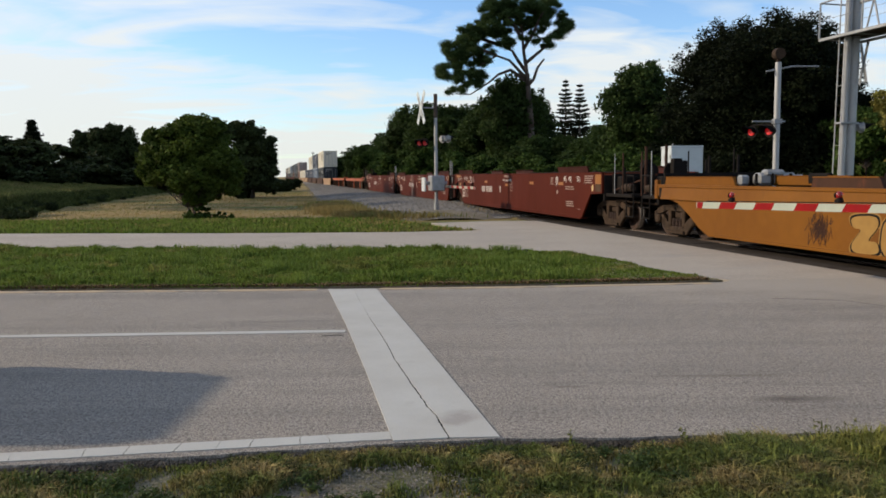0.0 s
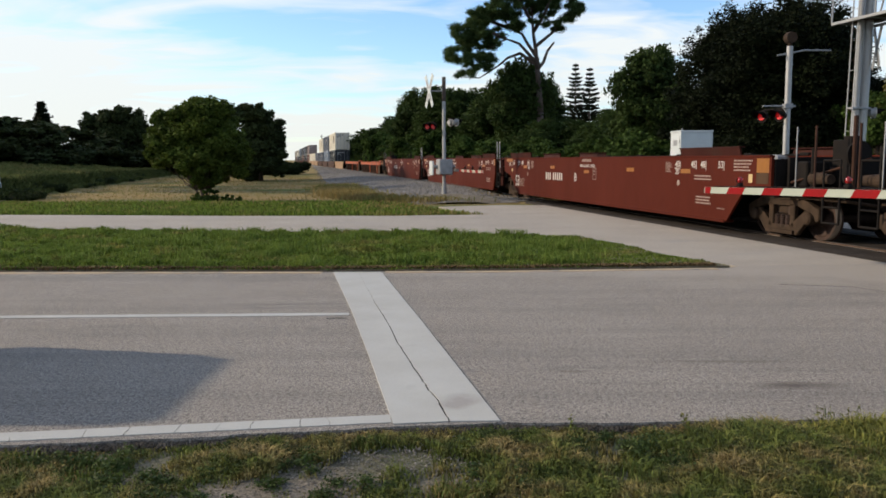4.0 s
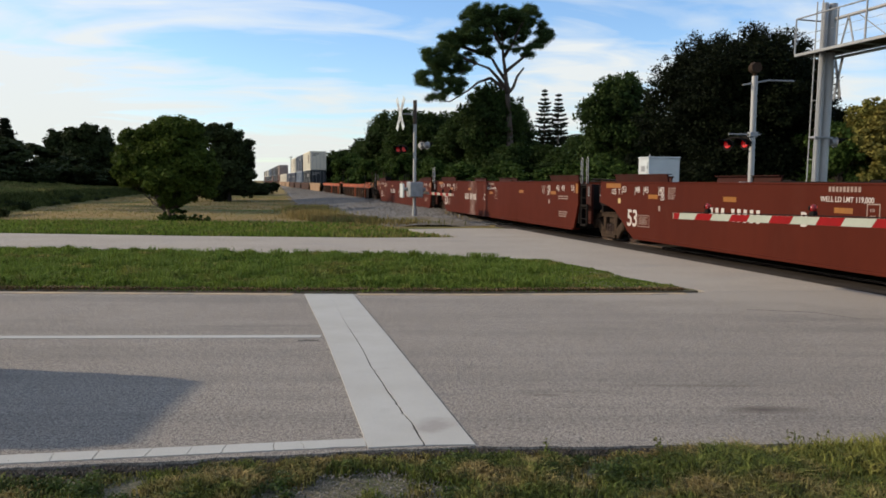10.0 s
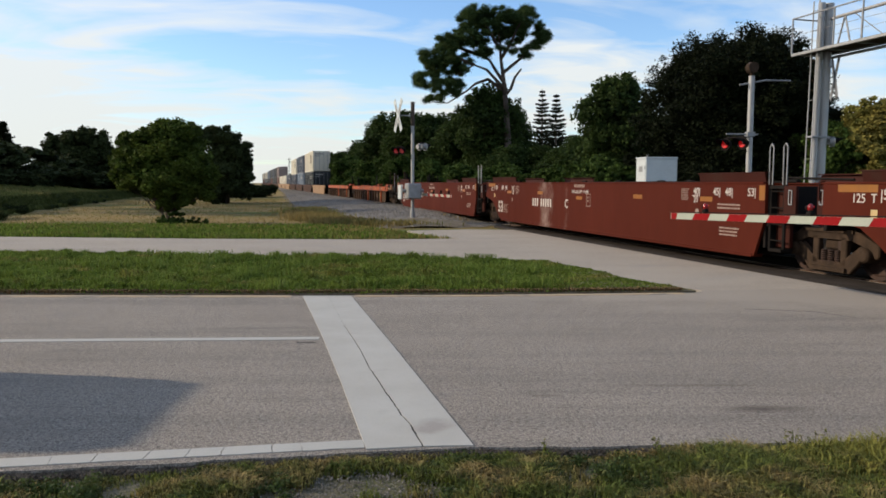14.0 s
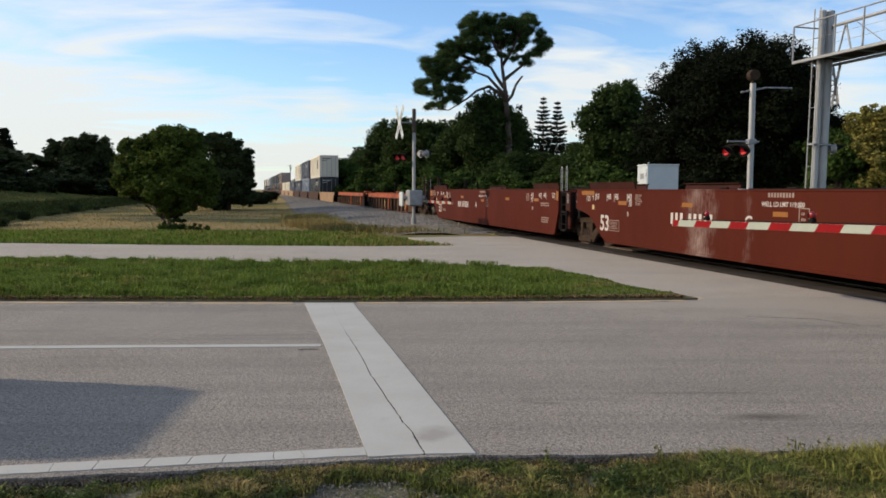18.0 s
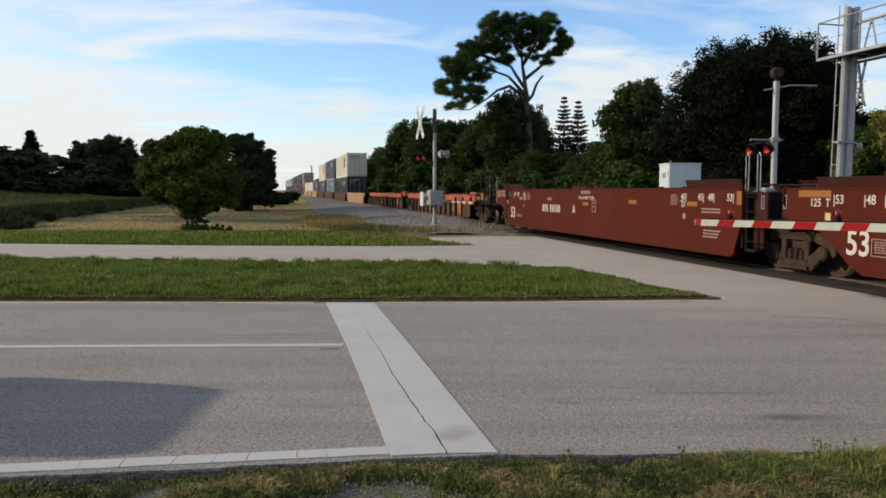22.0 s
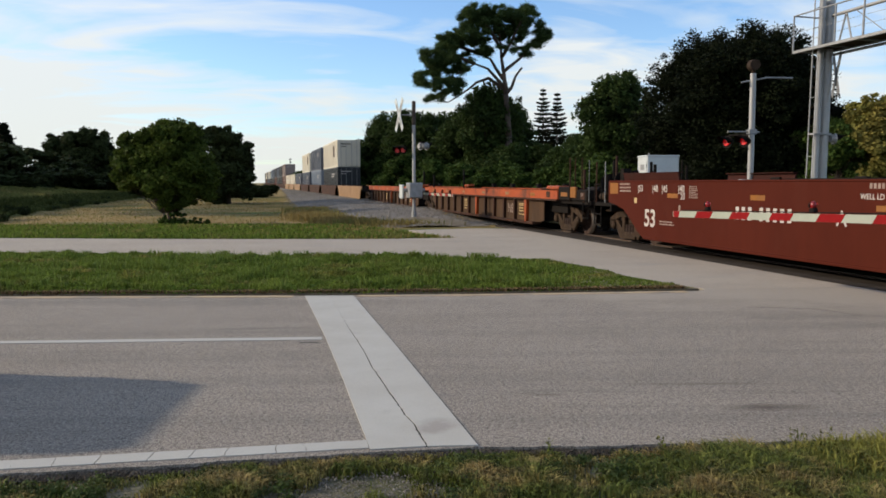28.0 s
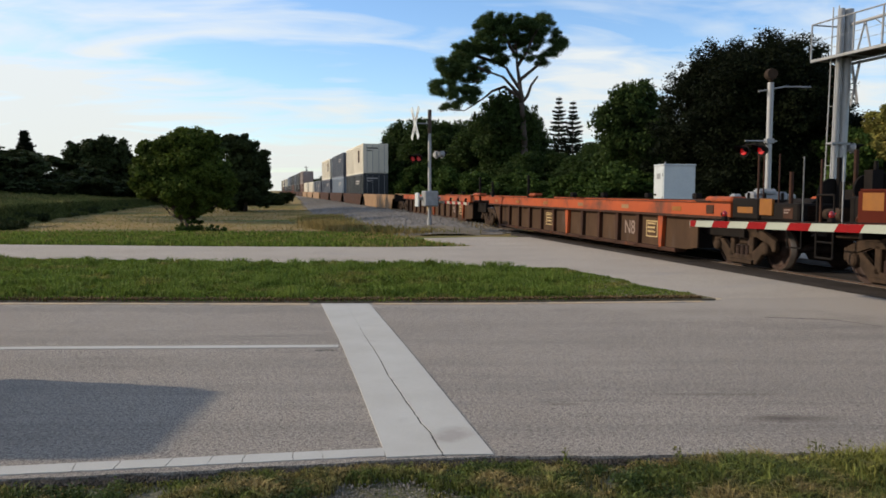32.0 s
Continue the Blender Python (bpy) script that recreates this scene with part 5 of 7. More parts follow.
def slash_pine():
    """The tall pine: a bare trunk, crooked limbs, and flat tufts of needles with sky between them."""
    tree = empty("pine_tree", stand(939, 74, 0.15), "tall bare-trunked pine with a broad ragged crown", "tree")
    k = 74 / 1444.0 / 2.19

    def at(px, py, off=0.0):
        return Vector(((px - 572) * k, off, 1.75 + (738 - py) * k))
    bm = bmesh.new()
    spine = [Vector((0.1, 0, 0)), at(573, 560), at(568, 470), at(562, 400), at(553, 320), at(544, 262), at(540, 200), at(528, 120)]
    for i, (a, b) in enumerate(zip(spine[:-1], spine[1:])):
        tube(bm, a, b, 0.34 - 0.042 * i, 0.34 - 0.042 * (i + 1), sides=10)
    arms = [[at(563, 398), at(585, 372, 0.3), at(600, 330, 0.4), at(625, 297, 0.4)], [at(556, 312), at(600, 275, 0.6), at(636, 245, 1.0), at(668, 195, 1.2), at(700, 170, 1.3)],
            [at(553, 370), at(520, 338, -0.4), at(488, 308, -0.8), at(440, 292, -1.0), at(370, 332, -1.0)], [at(552, 345), at(524, 298, 0.6), at(505, 262, 0.9), at(460, 240, 1.0), at(430, 200, 1.2)],
            [at(550, 378), at(498, 335, 0.8), at(452, 350, 1.2), at(415, 380, 1.4), at(345, 424, 1.5), at(285, 422, 1.5)], [at(544, 262), at(575, 215, -0.7), at(600, 160, -1.0), at(625, 110, -1.2)],
            [at(542, 230), at(505, 180, -0.9), at(470, 130, -1.3)], [at(440, 292, -1.0), at(380, 270, -1.4), at(320, 255, -1.5)], [at(460, 240, 1.0), at(380, 210, 1.4), at(325, 210, 1.5)], [at(636, 245, 1.0), at(662, 236, 1.2)]]
    for arm in arms:
        for i, (a, b) in enumerate(zip(arm[:-1], arm[1:])):
            tube(bm, a, b, 0.17 - 0.03 * i, 0.17 - 0.03 * (i + 1), sides=7)
    part("trunk", bm, BARK, tree, smooth=True)
    rr = random.Random(4)
    cs, rs = [], []
    zones = ((535, 102, 118, 28, 62), (432, 115, 48, 34, 30), (630, 110, 42, 34, 26), (692, 168, 26, 38, 22), (642, 228, 28, 18, 10), (410, 178, 75, 28, 34), (490, 158, 60, 40, 34), (590, 165, 70, 34, 26),
             (335, 212, 48, 34, 26), (285, 262, 46, 28, 24), (360, 285, 75, 38, 42), (455, 228, 50, 34, 26), (265, 335, 44, 32, 28), (345, 372, 64, 34, 36), (285, 412, 34, 12, 7), (560, 225, 60, 22, 10))
    for cx, cy, sx, sy, n in zones:
        for i in range(n):
            t, q = rr.uniform(0, 2 * math.pi), math.sqrt(rr.random())
            cs.append(at(cx + sx * q * math.cos(t), cy + sy * q * math.sin(t), rr.uniform(-1.9, 1.9)))
            rs.append(rr.uniform(0.26, 0.52))
    v, f = leaf_cloud([tuple(c) for c in cs], rs, 230000, 0.15, flat=0.8, shell=0.1, seed=9, thin=0.12, ragged_by=0.3)
    raw("crown", v, f, LEAF_PINE, tree)


slash_pine()


def norfolk(x, dist, tall, seed, fat=0.0):
    """A narrow tree with tiers of level branches."""
    tree = empty("norfolk_pine", stand(x, dist), "slender dark conifer with tiered level branches", "tree", "tall conifers")
    bm = bmesh.new()
    tube(bm, (0, 0, 0), (0, 0, tall), 0.22, 0.03)
    rr = random.Random(seed)
    cs, rs = [], []
    z = tall * 0.45
    while z < tall * 0.99:
        reach = (1.75 * (1 - (z / tall)) ** 0.8 * 1.7 + 0.12) * rr.uniform(0.75, 1.1) * tall / 14
        for k in range(7):
            a = k * 0.9 + z * 2.1 + rr.uniform(-0.3, 0.3)
            e = Vector((reach * math.cos(a), reach * math.sin(a), z + reach * 0.22))
            tube(bm, (0, 0, z), e, 0.04, 0.015, sides=5)
            for t in (0.35, 0.6, 0.85, 1.0):
                cs.append(tuple(Vector((0, 0, z)).lerp(e, t)))
                rs.append(0.10 + fat + 0.10 * reach * (1 - t))
        z += 0.5 * rr.uniform(0.7, 1.3)
    part("trunk", bm, BARK, tree)
    v, f = leaf_cloud(cs, rs, 16000, 0.13, flat=1.0, shell=0.1, seed=seed, ragged_by=0.35)
    raw("crown", v, f, LEAF_SHADED, tree)


norfolk(1000, 108, 14.0, 2)
norfolk(1025, 108, 13.4, 5)
norfolk(64, 95, 6.8, 7, 0.2)


def utility_pole(x, dist, tall):
    pole = empty("utility_pole", stand(x, dist), "weathered timber utility pole with a crossarm", "utility pole", "utility poles")
    part("post", tubes(((0, 0, -0.5), (0, 0, tall), 0.14, 0.09)), BARK, pole)
    part("crossarm", boxes((-0.5, 0.5, -0.05, 0.05, tall - 0.5, tall - 0.38)), BARK, pole)
    part("insulator", tubes(((0.42, 0, tall - 0.38), (0.42, 0, tall - 0.2), 0.05)), GALV, pole)
    part("transformer", tubes(((0.2, 0, tall - 1.5), (0.2, 0, tall - 0.9), 0.17)), GALV, pole)


utility_pole(77, 100, 6.0)
utility_pole(-32, 60, 6.2)
utility_pole(556, 240, 8.6)

marker = empty("marker_post", Matrix.Translation((-20.2, 36.5, 0.45)) @ pose(0, 0, 0, 0, -10, 0), "leaning white marker post in the rough grass", "post")
part("post", tubes(((0, 0, -0.4), (0, 0, 1.25), 0.05), sides=12), WHITE, marker)
part("cap", tubes(((0, 0, 1.25), (0, 0, 1.3), 0.06, 0.03), sides=12), WHITE, marker)


# ---- crossing signals ----
def crossbuck_boards(parent, m, board=None):
    for k, a in enumerate((57, -57)):
        bm = boxes((-0.74, 0.74, -0.01, 0.01, -0.11, 0.11), bevel=0.006)
        b = part("crossbuck_board", bm, board or WHITE, parent, "crossbuck board seen from behind" if board else "white crossbuck board with dark bars")
        b.matrix_basis = m @ pose(0, 0, 0, 0, a, 0) @ Matrix.Translation((0, 0.012 * k, 0))
        bars = boxes((-0.5, -0.12, -0.016, -0.010, -0.05, 0.05), (0.12, 0.5, -0.016, -0.010, -0.05, 0.05))
        part("legend_bar", bars, GALV, b)


def flasher_pair(parent, m, lit=(True, True), gap=0.38, back=None, lens=None):
    """Two hooded red lamps on a bar: backgrounds, hoods and lenses."""
    arm = part("lamp_bar", tubes(((-gap, 0.06, 0.16), (gap, 0.06, 0.16), 0.025)), BLACK, parent)
    arm.matrix_basis = m
    for s, on in zip((-gap, gap), lit):
        bm = tubes(((s, 0.02, 0), (s, 0.0, 0), 0.16, 0.16), sides=24)
        tube(bm, (s, 0.14, 0), (s, 0.02, 0), 0.09, 0.13, sides=16)
        part("background", bm, back or BLACK, arm, "round lamp background")
        bm = bmesh.new()
        angles = [radians(-15 + i * 210 / 12) for i in range(13)]
        rows = [[bm.verts.new((s + 0.125 * math.cos(a), y, 0.125 * math.sin(a))) for a, y in ((a, 0.0), (a, -0.12 - 0.2 * max(0.0, math.sin(a))))] for a in angles]
        for p, q in zip(rows[:-1], rows[1:]):
            bm.faces.new((p[0], q[0], q[1], p[1]))
        bmesh.ops.solidify(bm, geom=bm.faces[:], thickness=0.006)
        part("hood", bm, BLACK, arm, "black lamp hood")
        part("lens", tubes(((s, 0.0, 0), (s, -0.03, 0), 0.1, 0.095), sides=24), lens or (RED_LIT if on else RED_LENS), arm, "glowing red lens" if on else "unlit red lens")


def bell(parent, z):
    bm = tubes(((0, -0.12, z), (0, 0.06, z), 0.13, 0.15), ((0, 0, z - 0.22), (0, 0, z), 0.05), sides=16)
    part("bell", bm, TRUCK_M, parent, "weathered crossing bell")


def gate_arm(parent, m, length, lamps, first=0.15, period=0.9):
    """A striped arm along local -y from its pivot: slanted red and white lengths, lamps on top."""
    arm = part("gate_arm", boxes((-0.012, 0.012, -length, 0.9, -0.048, 0.048)), STRIPE_W, parent, "gate arm with slanted red and white bands")
    arm.matrix_basis = m
    y = -length + 0.02
    k = 0
    while y < -0.5:
        w = first if k == 0 else period * 0.47
        bm = bmesh.new()
        lean = [(y, -0.0475), (y + w, -0.0475), (y + w + 0.075, 0.0475), (y + 0.075, 0.0475)]
        prism(bm, lean if k else [(y, -0.0475), (y + w, -0.0475), (y + w + 0.04, 0.0475), (y, 0.0475)], "x", -0.0145, 0.0145)
        part("red_band", bm, STRIPE_R, arm)
        y += period * 0.69 if k == 0 else period
        k += 1
    part("cable", pipe(bmesh.new(), [(-0.01, -length + 0.25, 0.062), (-0.01, -0.4, 0.062)], 0.007), BLACK, arm)
    for y in lamps:
        part("lamp_base", boxes((-0.035, 0.035, y - 0.045, y + 0.045, 0.055, 0.105), bevel=0.01), BLACK, arm)
        part("lamp_hood", tubes(((0.0, y - 0.022, 0.15), (0.0, y - 0.06, 0.148), 0.042, 0.03), ((-0.01, y, 0.095), (-0.01, y, 0.12), 0.032, 0.038), sides=18), BLACK, arm)
        lamp = bmesh.new()
        bmesh.ops.create_uvsphere(lamp, u_segments=16, v_segments=10, radius=0.037, matrix=Matrix.Translation((0, y, 0.15)) @ Matrix.Diagonal((1, 1, 1.3, 1)))
        part("arm_lamp", lamp, RED_LENS, arm, "round red gate lamp", True)
        part("lamp_glow", tubes(((-0.032, y + 0.016, 0.166), (-0.040, y + 0.018, 0.168), 0.009), sides=10), RED_LIT, arm, "small lit bulb")
    return arm


def gate_mechanism(parent, z):
    bm = boxes((-0.28, 0.28, -0.42, 0.30, z - 0.32, z + 0.30), bevel=0.04)
    part("gate_motor_box", bm, GALV, parent, "grey gate motor housing")
    for x in (-0.42, 0.34):
        part("counterweight", boxes((x, x + 0.08, 0.35, 1.0, z - 0.35, z + 0.22), bevel=0.02), WHITE, parent, "white counterweight arm")
    part("pivot", tubes(((-0.44, 0, z), (0.44, 0, z), 0.08)), GALV, parent)


# the mast behind the far carriageway, whose boards are seen almost from the edge
m1 = empty("crossing_signal", on_track(6.62, 32.4, -0.05), "aluminium crossing signal with crossbuck, red lamps and lowered gate", "crossing signal", "crossing signals")
part("mast", tubes(((0, 0, 0), (0, 0, 4.9), 0.07), sides=16), ALU, m1)
part("mast_collar", tubes(((0, 0, 3.95), (0, 0, 4.9), 0.078), sides=16), BARK, m1, "darker upper sleeve")
part("base_sleeve", tubes(((0, 0, 0), (0, 0, 0.55), 0.1), sides=16), ALU, m1)
part("foundation", boxes((-0.35, 0.35, -0.35, 0.35, -0.1, 0.06), bevel=0.02), CONCRETE, m1)
bracket = part("crossbuck_bracket", tubes(((0, 0, 4.35), (-0.55, 0, 4.35), 0.025)), GALV, m1)
crossbuck_boards(m1, Matrix.Translation((-0.6, 0, 4.35)) @ pose(0, 0, 0, 0, 0, -80))
flasher_pair(m1, Matrix.Translation((-0.55, 0, 2.95)) @ pose(0, 0, 0, 0, 0, -40), (False, False), 0.13, None, RED_DIM)
flasher_pair(m1, Matrix.Translation((0.42, 0.1, 3.12)) @ pose(0, 0, 0, 0, 0, 125), (False, False), 0.15, GALV)
gate_mechanism(m1, 1.35)
gate_arm(m1, Matrix.Translation((0.5, 0, 1.2)), 4.4, (-1.6, -2.8, -4.0))

# the gate whose arm reaches across the near carriageway
m2 = empty("crossing_gate", on_track(6.6, 2.4, -0.05), "crossing gate lowered across the near carriageway", "crossing gate")
part("mast", tubes(((0, 0, 0), (0, 0, 4.2), 0.065), sides=16), ALU, m2)
part("foundation", boxes((-0.35, 0.35, -0.35, 0.35, -0.1, 0.06), bevel=0.02), CONCRETE, m2)
gate_mechanism(m2, 1.15)
gate_arm(m2, Matrix.Translation((0.0, 0, 1.368)) @ pose(0, 0, 0, 0, 0, 180) @ pose(0, 0, 0, 1.33, 0, 0), 9.35, (-8.37, -6.07, -3.8), 0.15)

# the signal mast beyond the train
px, py = at_bearing(1371, 22.0)
m3 = empty("signal_mast", Matrix.Translation((px, py, 0.0)), "aluminium signal mast with a bell and red lamps", "crossing signal", "crossing signals")
part("mast", tubes(((0, 0, -0.05), (0, 0, 4.3), 0.074), sides=16), ALU, m3)
bell(m3, 4.5)
part("lamp_crossarm", tubes(((-0.62, -0.05, 2.86), (0.22, 0.05, 2.86), 0.022)), GALV, m3)
part("crossarm_clamp", boxes((-0.1, 0.1, -0.1, 0.1, 2.8, 2.92), bevel=0.01), GALV, m3)
part("sign_arm", pipe(bmesh.new(), [(-0.3, 0, 4.08), (0.35, 0, 4.2), (0.95, -0.1, 4.18)], 0.022), GALV, m3)
flasher_pair(m3, Matrix.Translation((-0.40, 0, 2.62)) @ pose(0, 0, 0, 0, 0, -62), (True, True), 0.27)
part("junction_box", boxes((-0.2, 0.2, -0.2, 0.2, -0.05, 0.5), bevel=0.02), GALV, m3)
bm = boxes((-0.45, 0.5, -0.1, 0.35, 1.28, 1.6), bevel=0.07)
part("gate_mechanism_cover", boxes((-0.3, 0.2, -0.14, 0.2, 1.5, 1.68), bevel=0.06), GALV, m3, "grey motor cover")
for x in (-0.75, 0.62):
    part("counterweight", boxes((x - 0.12, x + 0.12, 0.0, 0.25, 1.28, 1.55), bevel=0.05), GALV, m3)
for x in (-0.55, -0.15, 0.3):
    part("shear_bracket", boxes((x, x + 0.06, -0.16, -0.1, 1.3, 1.58), bevel=0.01), BLACK, m3)
part("gate_mechanism", bm, GALV, m3, "grey gate mechanism")


def cantilever():
    px, py = at_bearing(1492.5, 28.0)
    c = empty("signal_cantilever", Matrix.Translation((px, py, 0.0)) @ pose(0, 0, 0, 0, 0.9, 0) @ pose(0, 0, 0, 0, 0, -78), "aluminium cantilever signal bridge with twin posts, ladder and railed walkway", "signal bridge")
    # local x reaches over the road, local y across it
    for y, r in ((-0.147, 0.10), (0.128, 0.132)):
        part("post", tubes(((0, y, -0.1), (0, y, 7.15), r), sides=20), ALU, c)
        part("foot", tubes(((0, y, -0.1), (0, y, 0.1), r + 0.1), sides=20), GALV, c)
    for z in (3.05,):
        part("post_clamp", boxes((-0.15, 0.15, -0.36, 0.29, z, z + 0.06), bevel=0.01), GALV, c)
    for x in (-0.13, 0.13):
        part("ladder_rail", tubes(((x, -0.34, 0.3), (x, -0.33, 7.2), 0.02)), ALU, c)
    for k in range(22):
        z = 0.6 + k * 0.3
        y = -0.34 + 0.01 * (z - 0.3) / 6.9
        part("ladder_rung", tubes(((-0.13, y, z), (0.13, y, z), 0.008), sides=6), TRUCK_M if k % 6 else ALU, c)
    z = 5.72
    for y in (-0.45, 0.45):
        part("walkway_beam", boxes((-0.9, 7.0, y - 0.04, y + 0.04, z - 0.09, z), bevel=0.01), GALV, c)
    # the deck's dark colour stands for the shade on its underside
    part("walkway_deck", boxes((-0.9, 7.0, -0.4, 0.4, z - 0.05, z - 0.02)), TRUCK_M, c, "open walkway grating, coloured dark for its shaded underside")
    for k in range(7):
        part("deck_joist", boxes((-0.6 + 1.2 * k, -0.54 + 1.2 * k, -0.41, 0.41, z - 0.085, z - 0.05)), GALV, c)
    part("lower_chord", tubes(((0.0, 0.3, z - 0.2), (7.0, 0.3, z - 0.16), 0.045)), ALU, c)
    part("top_chord", tubes(((0.0, 0.13, z + 0.95), (7.0, 0.13, z + 1.02), 0.05)), ALU, c)
    for k in range(3):
        x = 0.7 + 2.0 * k
        part("truss_brace", pipe(bmesh.new(), [(x - 0.3, 0.13, z), (x, 0.13, z + 0.96), (x + 0.3, 0.13, z)], 0.028, 6), GALV, c)
        part("diagonal_rod", tubes(((x + 0.45, 0.13, z + 0.9), (x + 1.6, 0.13, z + 0.1), 0.014), sides=6), GALV, c)
    for y in (-0.48, 0.48):
        for x in (-0.88, 1.0, 2.15, 3.4, 4.8, 6.2):
            part("rail_post", tubes(((x, y, z), (x, y, z + 1.08), 0.026), sides=6), GALV, c)
        part("handrail", tubes(((-0.88, y, z + 1.08), (7.0, y, z + 1.08), 0.024), sides=8), GALV, c)
        part("safety_cable", tubes(((-0.88, y, z + 0.55), (7.0, y, z + 0.55), 0.006), sides=5), GALV, c)
    part("handrail", tubes(((-0.88, -0.48, z + 1.08), (-0.88, 0.48, z + 1.08), 0.024), sides=8), GALV, c)
    crossbuck_boards(c, Matrix.Translation((0.1, 0.36, 4.9)) @ pose(0, 0, 0, 0, 0, -25), board=GALV)
    flasher_pair(c, Matrix.Translation((0.1, 0.42, 2.95)) @ pose(0, 0, 0, 0, 0, 165), (False, False), 0.07, GALV)
    flasher_pair(c, Matrix.Translation((5.5, -0.55, 5.3)), (True, True), 0.3)


cantilever()


def signal_house():
    px, py = at_bearing(1204, 31.0)
    h = empty("signal_cabinet", Matrix.Translation((px, py, -0.1)) @ pose(0, 0, 0, 0, 0, 4), "white metal signal equipment cabinet with a door", "equipment cabinet")
    part("body", boxes((-0.58, 0.58, -0.6, 0.45, 0.25, 2.62), bevel=0.015), WHITE, h)
    part("roof", boxes((-0.60, 0.60, -0.62, 0.47, 2.62, 2.68), bevel=0.015), WHITE, h)
    part("plinth", boxes((-0.54, 0.54, -0.56, 0.41, 0.0, 0.25)), CONCRETE, h)
    door = part("door", boxes((-0.595, -0.58, -0.52, 0.36, 0.4, 2.5), bevel=0.004), WHITE, h)
    for z in (0.6, 1.45, 2.3):
        part("hinge", tubes(((-0.6, -0.53, z - 0.06), (-0.6, -0.53, z + 0.06), 0.016), sides=8), GALV, door)
    part("vent", boxes((-0.6, -0.594, -0.3, 0.1, 2.15, 2.35), bevel=0.002), GALV, door, "louvred vent")
    part("lifting_eye", tubes(((-0.5, -0.5, 2.68), (-0.5, -0.5, 2.76), 0.025), sides=8), GALV, h)
    part("handle", boxes((-0.63, -0.595, 0.12, 0.3, 1.55, 1.62), bevel=0.01), BLACK, door)


signal_house()


def waiting_car():
    """A tall estate car that waits in the near lane, out of view; its shadow lies before the stop line."""
    car = empty("waiting_car", pose(-7.12, 6.22, 0.0), "silver estate car waiting in the near lane", "car")
    side = [(-2.4, 0.32), (-2.42, 1.0), (-2.3, 1.45), (-2.0, 1.74), (-1.2, 1.8), (0.85, 1.8), (1.32, 1.75), (1.65, 1.6), (2.2, 1.14), (2.5, 1.0), (2.62, 0.8), (2.62, 0.32)]
    bm = plate(side, "y", -1.02, 1.02)
    bmesh.ops.bevel(bm, geom=bm.edges[:], offset=0.07, segments=2, affect="EDGES")
    for v in bm.verts:
        lean = max(0.0, v.co.z - 0.95) / 0.85
        nose = max(0.0, v.co.x - 0.6) / 2.0
        v.co.y *= 1 - 0.16 * lean - 0.3 * nose ** 2
    part("body", bm, ALU, car)
    for s in (-1, 1):
        for xa, xb in ((-1.95, -0.95), (-0.85, 0.15), (0.25, 1.15)):
            pane = part("side_window", boxes((xa, xb, -0.005, 0.005, -0.2, 0.2), bevel=0.003), BLACK, car)
            pane.matrix_basis = pose(0, s * 0.945, 1.36, s * 11.0, 0, 0)
        for x in (-1.5, 1.6):
            tyre = part("tyre", tubes(((x, s * 0.68, 0.33), (x, s * 0.9, 0.33), 0.33), sides=24), BLACK, car)
            part("rim", tubes(((x, s * 0.895, 0.33), (x, s * 0.908, 0.33), 0.2), sides=20), GALV, tyre)
        part("headlight", boxes((2.55, 2.63, s * 0.62 - 0.14, s * 0.62 + 0.14, 0.7, 0.86), bevel=0.01), WHITE, car)
    part("bumper", boxes((2.5, 2.68, -0.78, 0.78, 0.36, 0.54), bevel=0.04), BLACK, car)


waiting_car()


# ---- the train ----
# How far the train has rolled, second by second.
ROLLED = [0.0, 1.97, 3.93, 5.87, 7.81, 9.8, 11.84, 13.94, 16.07, 18.22, 20.4, 22.59, 24.79, 27.01, 29.27, 31.54, 33.82, 36.08, 38.32, 40.54, 42.75, 44.93,
          47.09, 49.23, 51.34, 53.45, 55.57, 57.71, 59.87, 62.04, 64.21, 66.38, 68.55]
rolling, wheelsets = [], []
GRAFFITI = material("pale_ochre_spray_paint", (0.27, 0.155, 0.04), (0.22, 0.12, 0.03), rough=0.6, scale=4, spec=0.2)
WHEEL_R = 0.42
face_side = pose(0, 0, 0, 90, 0, -90)     # letters that face the road, upright


def lathe(profile, sides, axis_x):
    """A solid turned about the x axis from (x, radius) pairs, closed at both ends."""
    bm = bmesh.new()
    rings = []
    for x, r in profile:
        rings.append([bm.verts.new((axis_x + x, r * math.cos(2 * math.pi * i / sides), r * math.sin(2 * math.pi * i / sides))) for i in range(sides)])
    for a, b in zip(rings[:-1], rings[1:]):
        for i in range(sides):
            bm.faces.new((a[i], a[(i + 1) % sides], b[(i + 1) % sides], b[i]))
    bm.faces.new(rings[0][::-1])
    bm.faces.new(rings[-1])
    return bm


